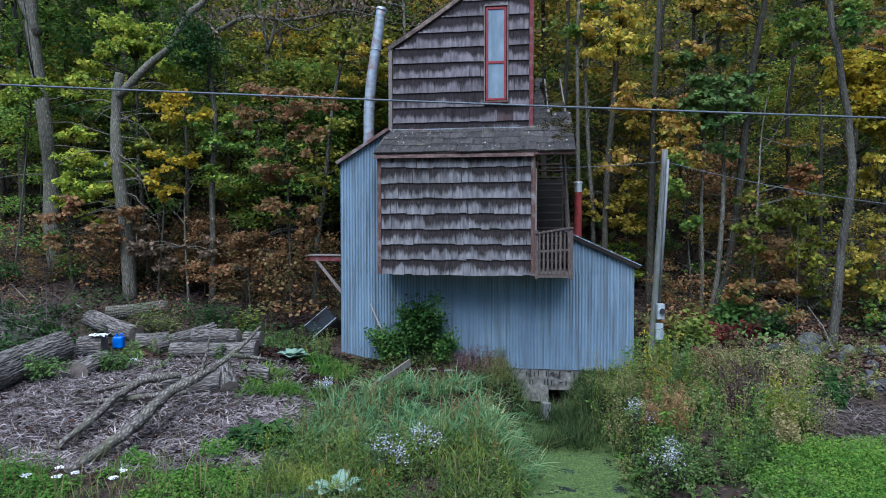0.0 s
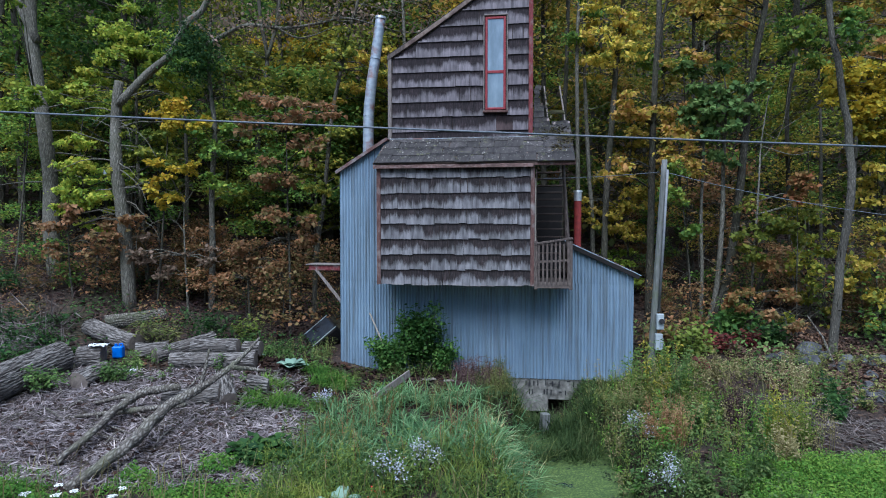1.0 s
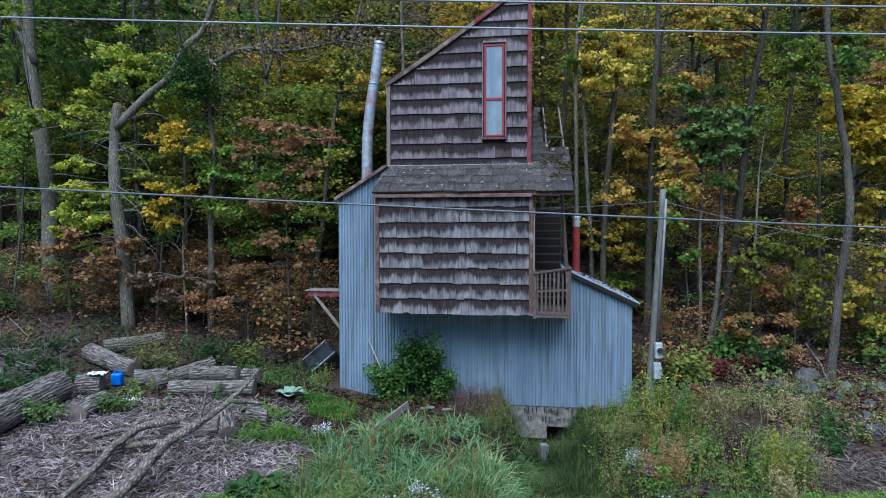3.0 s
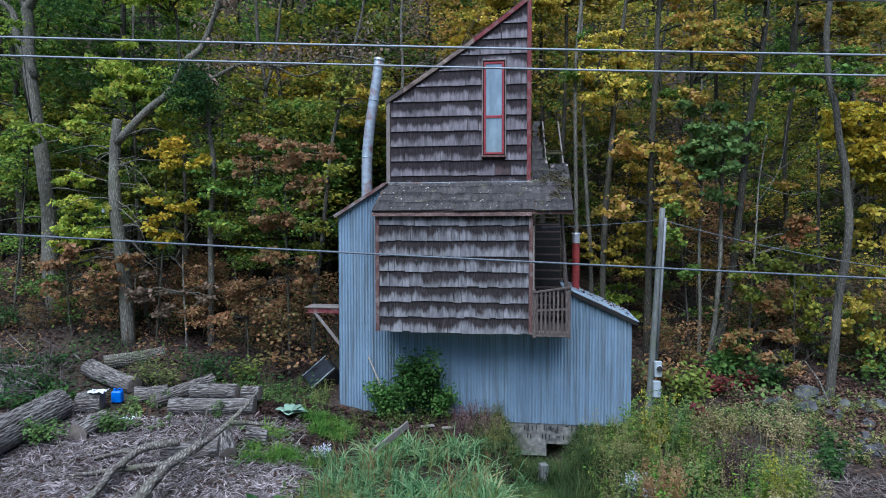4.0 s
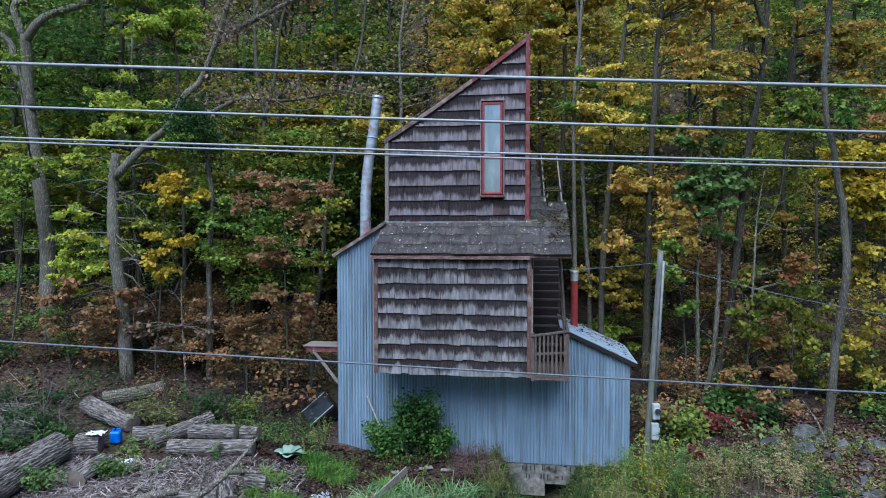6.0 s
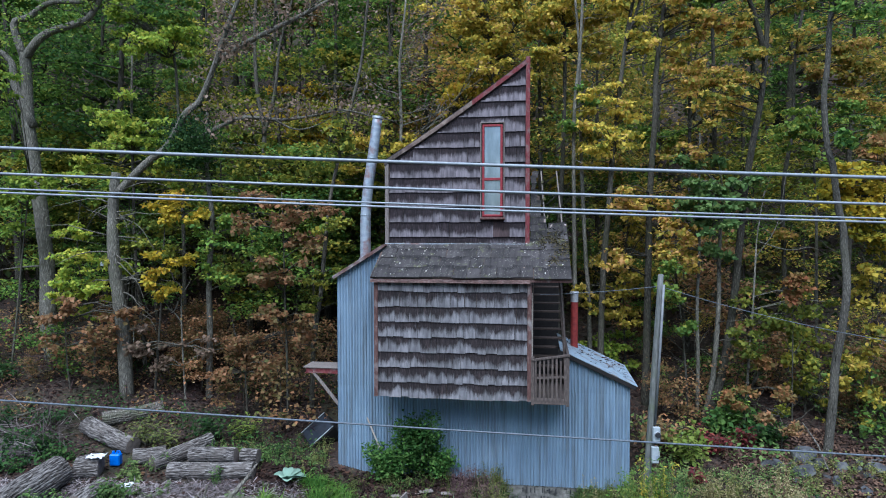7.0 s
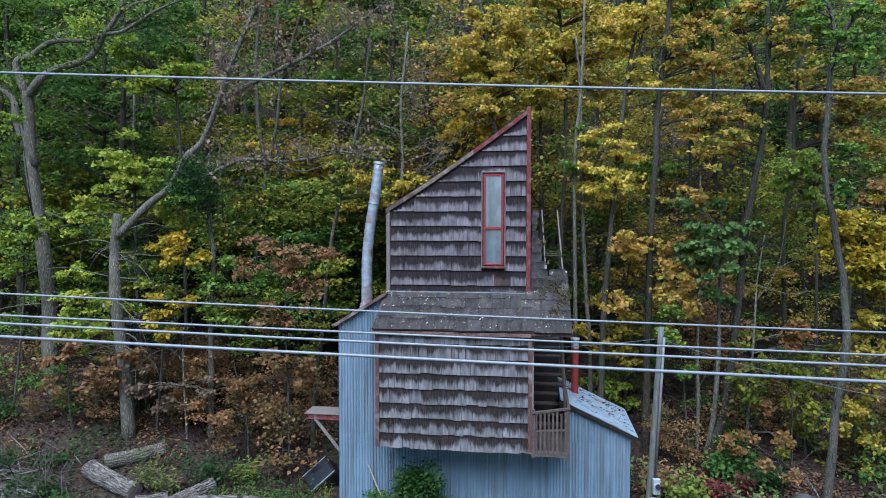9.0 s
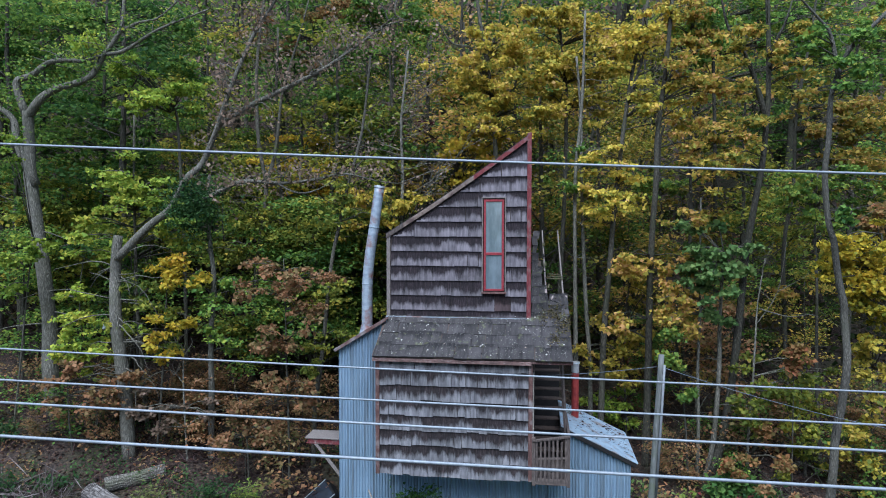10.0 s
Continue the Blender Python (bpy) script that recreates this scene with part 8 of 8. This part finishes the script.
def build_logs():
    g = "felled logs"
    z = lambda x, y, r: ground_z(x, y) + r * 0.85
    log("log", (-9.95, 11.6, z(-9.95, 11.6, 0.36)), (-9.2, 15.7, z(-9.2, 15.7, 0.36)), 0.38, 0.35, "huge furrowed oak log lying on the bank", 1, group=g)
    log("log", (-9.0, 16.1, z(-8.9, 16.1, 0.28) - 0.06), (-8.45, 16.2, z(-8.4, 16.2, 0.28) - 0.06), 0.29, 0.28, "short thick log section with pale sawn end", 2, group=g)
    log("log", (-6.75, 16.15, z(-6.75, 16.15, 0.22)), (-4.65, 16.2, z(-4.65, 16.2, 0.22)), 0.22, 0.21, "straight grey log with furrowed bark", 3, group=g)
    log("log", (-6.35, 16.5, z(-6.35, 16.5, 0.2) + 0.22), (-5.15, 16.45, z(-5.15, 16.45, 0.2) + 0.24), 0.19, 0.19, "grey log lying on another log", 4, group=g)
    log("log", (-5.08, 16.62, z(-5.1, 16.6, 0.18) + 0.2), (-4.62, 16.55, z(-4.6, 16.5, 0.18) + 0.2), 0.19, 0.18, "short grey log end beside the longer logs", 14, group=g)
    log("log", (-5.9, 13.75, z(-5.9, 13.75, 0.19)), (-4.75, 13.85, z(-4.75, 13.85, 0.19)), 0.2, 0.2, "short grey log section", 5, group=g)
    log("log", (-4.55, 13.7, z(-4.5, 13.7, 0.17)), (-4.75, 14.25, z(-4.7, 14.3, 0.17) + 0.1), 0.17, 0.18, "short log piece lying end-on", 6, group=g)
    log("log", (-4.35, 14.45, z(-4.3, 14.4, 0.18)), (-3.9, 14.5, z(-3.9, 14.5, 0.18)), 0.2, 0.18, "short log piece beside the fallen branch", 7, group=g)
    log("log", (-8.1, 14.5, z(-8.1, 14.5, 0.2)), (-7.95, 15.3, z(-7.95, 15.3, 0.2)), 0.22, 0.19, "short log section with sawn end", 8, group=g)
    log("log", (-9.9, 18.25, z(-9.9, 18.25, 0.23)), (-8.2, 17.4, z(-8.2, 17.4, 0.23)), 0.24, 0.22, "grey log behind the pile", 9, group=g)
    log("log", (-9.6, 18.55, z(-9.6, 18.55, 0.2)), (-8.2, 19.3, z(-8.2, 19.3, 0.2)), 0.21, 0.19, "old dark brown log lying at the wood's edge", 10, material=BARK_BRANCH, group=g)
    log("log", (-7.95, 16.85, z(-7.95, 16.85, 0.2)), (-7.2, 17.1, z(-7.2, 17.1, 0.2)), 0.2, 0.19, "dark weathered log behind the pile", 11, group=g)
    log("log", (-7.3, 16.5, z(-7.3, 16.5, 0.2)), (-6.25, 17.7, z(-6.25, 17.7, 0.2)), 0.22, 0.2, "grey log lying slantwise behind the pile", 13, group=g)
    log("log", (-12.6, 17.5, z(-12.6, 17.5, 0.25)), (-10.6, 17.2, z(-10.6, 17.2, 0.25)), 0.26, 0.24, "half-hidden old log among brambles", 12, group=g)


build_logs()


def branch(name, lines, label, seed, material=None):
    r = random.Random(seed)
    s = Soup()
    base = Vector(lines[0][0][0])
    for pts, radii in lines:
        fine, rr = [], []
        for i in range(len(pts) - 1):
            for k in range(4):
                t = k / 4
                fine.append(Vector(pts[i]).lerp(Vector(pts[i + 1]), t) - base + Vector((r.uniform(-1, 1), r.uniform(-1, 1), r.uniform(-1, 1))) * radii[i] * 0.22)
                rr.append(radii[i] + (radii[i + 1] - radii[i]) * t)
        fine.append(Vector(pts[-1]) - base)
        rr.append(radii[-1])
        s.add(*tube_arrays(fine, rr, 10, 0.1, r))
    ob = part(name, s.mesh(name, [material or BARK_BRANCH], True), None)
    ob.location = base
    return tagged(ob, label, "branch")


def build_branches():
    branch("fallen_branch", [
        ([(-5.65, 9.73, -0.2), (-5.4, 10.95, 0.0), (-5.35, 11.6, 0.12), (-5.3, 12.3, 0.3), (-4.9, 12.95, 0.52), (-4.5, 13.25, 0.76), (-4.35, 13.55, 0.9), (-4.15, 13.9, 1.12), (-4.0, 14.2, 1.34)],
         [0.085, 0.105, 0.112, 0.107, 0.086, 0.066, 0.052, 0.038, 0.02]),
        ([(-4.4, 13.45, 0.86), (-4.1, 13.75, 0.75), (-3.75, 13.8, 0.7)], [0.055, 0.045, 0.03]),
        ([(-4.85, 13.0, 0.55), (-4.75, 13.05, 1.0), (-4.7, 13.1, 1.3)], [0.045, 0.03, 0.015]),
    ], "long crooked fallen branch with grey-green bark", 1)
    branch("fallen_branch", [
        ([(-6.35, 10.6, -0.12), (-6.3, 11.6, 0.05), (-6.35, 12.6, 0.22), (-6.2, 13.2, 0.35), (-5.85, 13.4, 0.4), (-5.45, 13.5, 0.42)], [0.045, 0.07, 0.08, 0.085, 0.085, 0.07]),
        ([(-6.2, 13.2, 0.3), (-6.6, 13.5, 0.24), (-7.2, 13.4, 0.12)], [0.06, 0.05, 0.03]),
    ], "bent fallen branch lying on the wood chips", 2)
    branch("fallen_branch", [([(-7.2, 12.7, 0.05), (-6.2, 12.9, 0.1), (-5.2, 13.1, 0.16)], [0.03, 0.06, 0.05])], "straight grey branch on the chips", 3)
    branch("fallen_branch", [([(-9.8, 12.6, 0.02), (-9.5, 12.5, 0.4), (-9.45, 12.4, 0.75)], [0.03, 0.025, 0.015]), ([(-9.5, 12.5, 0.4), (-9.2, 12.6, 0.62)], [0.02, 0.01])], "small dead branch leaning on the log", 4)
    r = random.Random(6)
    for k in range(46):
        left = k < 26
        x, y = (r.uniform(-10, -3.6), r.uniform(10.5, 15)) if left else (r.uniform(6.6, 10), r.uniform(11, 14.2))
        a = r.uniform(0, 3.14)
        L = r.uniform(0.3, 0.9)
        p = on_ground(x, y, 0.04)
        q = on_ground(x + math.cos(a) * L, y + math.sin(a) * L, 0.05 + r.uniform(0, 0.12))
        branch("stick", [([p, p.lerp(q, 0.5) + Vector((0, 0, 0.04)), q], [0.018, 0.016, 0.009])], "dry grey stick on the ground", 100 + k)["group"] = "loose sticks"
    # dead wood in the edge of the forest
    for k, (a, b) in enumerate((((9.7, 16.2, 0.3), (9.2, 16.6, 1.5)), ((-14.4, 19.5, 0.9), (-15.9, 20, 3.6)), ((-13.2, 18.4, 0.6), (-11.4, 18.8, 1.3)))):
        branch("dead_branch", [([a, Vector(a).lerp(Vector(b), 0.5) + Vector((0.05, 0, 0.08)), b], [0.03, 0.025, 0.012])], "dead branch leaning in the undergrowth", 200 + k)


build_branches()


def rock(place, size, seed, label="grey weathered rock on the bank"):
    r = random.Random(seed)
    bm = bmesh.new()
    bmesh.ops.create_icosphere(bm, subdivisions=3 if max(size) > 0.2 else 2, radius=1)
    faces = [(Vector((r.gauss(0, 1), r.gauss(0, 1), r.gauss(0, 0.8))).normalized(), r.uniform(0.42, 0.75)) for _ in range(10)]
    o = Vector((r.uniform(0, 99), r.uniform(0, 99), 0))
    for v in bm.verts:
        n = v.co.normalized()
        k = 1 + 0.45 * noise.noise(n * 1.3 + o) + 0.22 * noise.noise(n * 3.1 + o) + 0.1 * noise.noise(n * 7 + o)
        c = n * k
        for way, far in faces:
            c -= way * max(0.0, c.dot(way) - far)
        v.co = Vector((c.x * size[0], c.y * size[1], c.z * size[2]))
    ob = part("rock", bm, ROCK)
    ob.location = on_ground(*place, size[2] * 0.1)
    ob.rotation_euler = (r.uniform(-0.2, 0.2), r.uniform(-0.3, 0.3), r.uniform(0, 6))
    tagged(ob, label, "rock", "rocks on the bank")


def build_rocks():
    for k, (x, y, a, b, c) in enumerate(((9.3, 16.8, 0.42, 0.35, 0.42), (9.65, 16.6, 0.3, 0.3, 0.34), (8.85, 16.0, 0.36, 0.3, 0.34), (10.05, 16.4, 0.42, 0.3, 0.16), (9.43, 15.5, 0.2, 0.16, 0.2), (10.0, 15.2, 0.24, 0.2, 0.18),
                                         (9.25, 14.0, 0.26, 0.2, 0.18), (8.3, 16.7, 0.26, 0.2, 0.2), (10.9, 16.3, 0.35, 0.3, 0.2), (8.6, 16.5, 0.22, 0.2, 0.22))):
        rock((x, y), (a, b, c), 20 + k)
    r = random.Random(81)
    for k in range(46):
        x, y = r.uniform(8.2, 11.4), r.uniform(13.2, 17.0)
        q = r.uniform(0.06, 0.17)
        rock((x, y), (q * r.uniform(0.9, 1.5), q, q * r.uniform(0.5, 1.0)), 300 + k, "small broken grey stone on the slope")
    for k, (x, y, w) in enumerate(((-2.45, 9.35, 0.34), (-2.1, 9.4, 0.3), (-1.85, 9.3, 0.26))):
        r = random.Random(k)
        bm = bmesh.new()
        ring = [(w * (1 + r.uniform(-0.25, 0.15)) * math.cos(a), w * 0.7 * (1 + r.uniform(-0.2, 0.2)) * math.sin(a)) for a in [0.785 * i for i in range(8)]]
        lo, hi = [bm.verts.new((x1, y1, 0)) for x1, y1 in ring], [bm.verts.new((x1 * 0.96, y1 * 0.96, 0.07)) for x1, y1 in ring]
        bm.faces.new(hi), bm.faces.new(lo[::-1])
        for i in range(8):
            bm.faces.new((lo[i], lo[(i + 1) % 8], hi[(i + 1) % 8], hi[i]))
        ob = part("flagstone", bm, ROCK)
        ob.location = on_ground(x, y, 0.0)
        ob.rotation_euler = (0.12, r.uniform(-0.1, 0.1), r.uniform(0, 3))
        tagged(ob, "flat brown-grey flagstone in the grass", "stone", "flagstones")


build_rocks()


def board(name, a, b, w, h, material, label, category="board"):
    a, b = Vector(a), Vector(b)
    bm = bmesh.new()
    beam(bm, (0, 0, 0), b - a, w, h)
    ob = part(name, bm, material)
    ob.location = a
    return tagged(ob, label, category)


def build_loose():
    board("plank", (-1.45, 13.6, ground_z(-1.45, 13.6) + 0.22), (-0.76, 14.6, ground_z(-0.76, 14.6) + 0.5), 0.035, 0.16, GREYWOOD, "long weathered plank lying in the grass")
    board("plank", (-1.2, 15.6, ground_z(-1.2, 15.6) + 0.03), (-0.2, 15.9, ground_z(-0.2, 15.9) + 0.05), 0.16, 0.03, GREYWOOD, "weathered board lying below the wall")
    board("plank", (0.0, 15.75, ground_z(0, 15.75) + 0.05), (0.7, 15.7, ground_z(0.7, 15.7) + 0.06), 0.14, 0.03, GREYWOOD, "weathered board lying below the wall")
    board("pole_stick", (-1.25, 16.7, ground_z(-1.25, 16.7)), (-1.93, 17.06, 1.5), 0.035, 0.035, PALEWOOD, "pale stick leaning against the metal wall", "stick")
    # square post standing in the creek
    bm = bmesh.new()
    box(bm, (-0.09, -0.09, -0.6), (0.09, 0.09, 0.42), bevel=0.012)
    ob = part("creek_post", bm, POLEWOOD)
    ob.location = (2.26, 14.6, -0.85)
    ob.rotation_euler = (0.03, 0.04, 0.3)
    tagged(ob, "short old wooden post standing in the creek", "post")
    # blue plastic jug and white sheet beside the log section
    x, y = -8.3, 16.65
    ob = tagged(empty("jug", Matrix.Translation(on_ground(x, y, 0.02))), "bright blue plastic jug standing beside the logs", "jug")
    bm = bmesh.new()
    box(bm, (-0.13, -0.1, 0), (0.13, 0.1, 0.3), bevel=0.03)
    part("body", bm, BLUEPLASTIC, ob)
    bm = bmesh.new()
    cylinder(bm, (-0.06, 0, 0.29), (-0.06, 0, 0.36), 0.035)
    part("cap", bm, BLUEPLASTIC, ob)
    bm = bmesh.new()
    for a, b in (((0.02, 0, 0.29), (0.03, 0, 0.36)), ((0.03, 0, 0.36), (0.11, 0, 0.36)), ((0.11, 0, 0.36), (0.12, 0, 0.29))):
        cylinder(bm, a, b, 0.016, sides=8)
    part("handle", bm, BLUEPLASTIC, ob)
    for k, (x, y, z, sx, sy) in enumerate(((-7.55, 15.6, 0.0, 0.14, 0.12), (-8.5, 16.1, 0.42, 0.2, 0.15))):
        r = random.Random(k)
        bm = bmesh.new()
        bmesh.ops.create_grid(bm, x_segments=8, y_segments=8, size=1)
        for v in bm.verts:
            v.co = Vector((v.co.x * sx, v.co.y * sy, 0.04 + 0.05 * noise.noise(Vector((v.co.x * 2.4, v.co.y * 2.4, k * 5.0))) + 0.02 * r.random()))
        ob = part("plastic_sheet", bm, WHITEPLASTIC)
        md = ob.modifiers.new("thick", "SOLIDIFY")
        md.thickness = 0.008
        ob.location = on_ground(x, y, 0.03 + z)
        tagged(ob, "crumpled white plastic sheet among the logs", "plastic")
    # a white rag caught on the oak
    bm = bmesh.new()
    bmesh.ops.create_grid(bm, x_segments=6, y_segments=6, size=1)
    for w in bm.verts:
        w.co = Vector((w.co.x * 0.035 * (1.2 - 0.3 * w.co.y), 0.05 * noise.noise(Vector((w.co.x * 2, w.co.y * 2, 1.0))), w.co.y * 0.07))
    ob = part("rag", bm, BOXGREY)
    ob.modifiers.new("thick", "SOLIDIFY").thickness = 0.006
    ob.location = (-10.15, 19.72, 5.38)
    tagged(ob, "white rag caught on the oak trunk", "rag")
    # old television tipped on its back behind the house corner
    base = on_ground(-3.36, 18.25, 0.2)
    ob = tagged(empty("television", base and Matrix.Translation(base) @ pose(0, 0, 0, 34, -40, 14) @ Matrix.Scale(1.3, 4)), "old black television tipped over behind the house", "television")
    bm = bmesh.new()
    box(bm, (-0.3, -0.25, -0.2), (0.36, 0.25, 0.2), bevel=0.03)
    part("case", bm, MATTE_BLACK, ob)
    bm = bmesh.new()
    box(bm, (-0.26, -0.21, 0.195), (0.32, 0.21, 0.212), bevel=0.006)
    part("screen", bm, SCREEN, ob, "glossy blue-black screen")
    for v in (-0.225, 0.225):
        bm = bmesh.new()
        box(bm, (-0.29, v - 0.008, 0.195), (0.35, v + 0.008, 0.216), bevel=0.003)
        part("trim", bm, BOXGREY, ob, "worn pale edge strip")


build_loose()


def build_service_pole():
    a, b = Vector((5.02, 15.95, -0.4)), Vector((5.26, 15.72, 5.34))
    ob = tagged(empty("service_pole"), "weathered wooden service pole with meter boxes and conduit", "pole")
    ob.location = a
    r = random.Random(3)
    s = Soup()
    n = 14
    s.add(*tube_arrays([(b - a) * (i / n) for i in range(n + 1)], [0.095 - 0.03 * i / n for i in range(n + 1)], 14, 0.02, r))
    part("pole", s.mesh("pole", [POLEWOOD], True), None, ob)
    d = (b - a).normalized()
    def on(z):
        return d * ((z - a.z) / d.z)
    off = Vector((0.075, -0.085, 0))
    s = Soup()
    s.add(*tube_arrays([on(1.7) + off, on(3.4) + off, on(5.1) + off * 0.85], [0.03, 0.03, 0.03], 10))
    part("conduit", s.mesh("conduit", [CONDUIT], True), None, ob, "grey metal conduit")
    for z0, z1, w in ((1.28, 1.66, 0.085), (0.78, 1.18, 0.085)):
        c = on((z0 + z1) / 2) + Vector((0.09, -0.17, 0))
        bm = bmesh.new()
        h = (z1 - z0) / 2
        box(bm, (-w, -0.055, -h), (w, 0.055, h), Matrix.Translation(c), bevel=0.012)
        bx = part("meter_box" if z0 > 1 else "switch_box", bm, BOXGREY, ob, "pale grey metal box")
        if z0 > 1:
            bm = bmesh.new()
            cylinder(bm, c + Vector((0.015, -0.05, 0.02)), c + Vector((0.015, -0.085, 0.02)), 0.075, 0.072, 24)
            part("ring", bm, STEEL, bx)
            bm = bmesh.new()
            cylinder(bm, c + Vector((0.015, -0.085, 0.02)), c + Vector((0.015, -0.13, 0.02)), 0.068, 0.058, 24)
            part("meter_glass", bm, BLACK, bx)
        else:
            bm = bmesh.new()
            box(bm, (0.0, -0.062, -0.12), (0.09, -0.056, 0.0), Matrix.Translation(c), bevel=0.002)
            part("sticker", bm, GALV, bx)
            bm = bmesh.new()
            box(bm, (w, -0.02, -0.05), (w + 0.03, 0.02, 0.08), Matrix.Translation(c), bevel=0.004)
            part("lever", bm, STEEL, bx)
    # line to the house and the drop from the street
    def line(name, p, q, sag, rad, mat, label):
        s = Soup()
        p, q = Vector(p), Vector(q)
        pts = [p.lerp(q, i / 24) - Vector((0, 0, sag * 4 * (i / 24) * (1 - i / 24))) for i in range(25)]
        s.add(*tube_arrays(pts, [rad] * 25, 6))
        tagged(part(name, s.mesh(name, [mat], True), None), label, "wire")
    line("service_line", (5.16, 15.72, 5.05), (2.35, 15.5, 4.88), 0.03, 0.007, DARKWIRE, "thin service line from the pole to the house")
    line("service_line", (5.22, 15.7, 5.06), (12.6, 13.5, 3.7), 0.25, 0.008, DARKWIRE, "thin service line sagging away from the pole")


build_service_pole()


def footing_marks():
    """Worn painted lettering on the footing, as plain bars."""
    r = random.Random(8)
    for z, u0, u1, h in ((-0.21, 4.86, 6.2, 0.15), (-0.43, 4.95, 6.0, 0.14)):
        u = u0
        while u < u1 - 0.06:
            if not (z < -0.35 and 5.15 < u < 5.3):
                bm = bmesh.new()
                if r.random() < 0.7:
                    box(bm, (u - 0.013, 0.008, z - h / 2), (u + 0.013, 0.0205, z + h / 2 - r.uniform(0, 0.03)))
                else:
                    k = z + r.choice((-0.4, 0.0, 0.4)) * h
                    box(bm, (u - 0.01, 0.0085, k - 0.012), (u + 0.08, 0.0205, k + 0.012))
                part("painted_bar", bm, BLACK, house)
            u += r.choice((0.07, 0.1, 0.16, 0.2))


footing_marks()


def fallen_on_roof():
    """Leaves and twigs lying on the shed roof and the porch roof."""
    nr = np.random.default_rng(12)
    s = math.atan(0.46)
    n = 420
    u = nr.uniform(5.85, 7.55, n)
    v = np.abs(nr.normal(0, 1.0, n)) * -1 + 2.25
    keep = (v > -0.1)
    u, v = u[keep], v[keep]
    z = 3.24 - (u - 5.95) * 0.46 + 0.1
    me = quads_mesh("fallen_leaves", leaf_quads(nr, np.stack([u, v, z], 1), 0.08, 0.25, 0.7), LITTER)
    ob = part("fallen_leaves", me, None)
    ob.matrix_world = HOUSE
    tagged(ob, "brown fallen leaves lying on the shed roof", "leaves", kind="stuff")
    n = 230
    u, v = nr.uniform(1.25, 5.95, n), ROOF_FRONT + 1.5 * nr.uniform(0, 1, n) ** 1.2
    p = np.stack([u, v, ROOF_Z + (v - ROOF_FRONT) * ROOF_SLOPE + 0.1], 1)
    ob = part("roof_flecks", quads_mesh("roof_flecks", leaf_quads(nr, p, 0.036, 0.4, 0.8, 0.6), FLECK), None)
    ob.matrix_world = HOUSE
    tagged(ob, "pale curled leaves and lichen flecks on the porch roof", "leaves", kind="stuff")
    n = 900
    c = nr.integers(0, 7, n)
    u = np.array((5.68, 5.8, 5.74, 5.5, 5.88, 5.6, 5.3))[c] + nr.normal(0, 0.09, n)
    v = np.array((0.36, -0.1, 0.7, 0.5, 0.15, -0.5, 0.3))[c] + nr.normal(0, 0.16, n)
    u = np.minimum(u, 5.96)
    p = np.stack([u, v, ROOF_Z + (v - ROOF_FRONT) * ROOF_SLOPE + 0.085], 1)
    ob = part("roof_moss", quads_mesh("roof_moss", leaf_quads(nr, p, 0.045, 0.5, 0.9, 0.4), MOSS), None)
    ob.matrix_world = HOUSE
    tagged(ob, "brown-green moss and needles on the porch roof", "moss", kind="stuff")


fallen_on_roof()
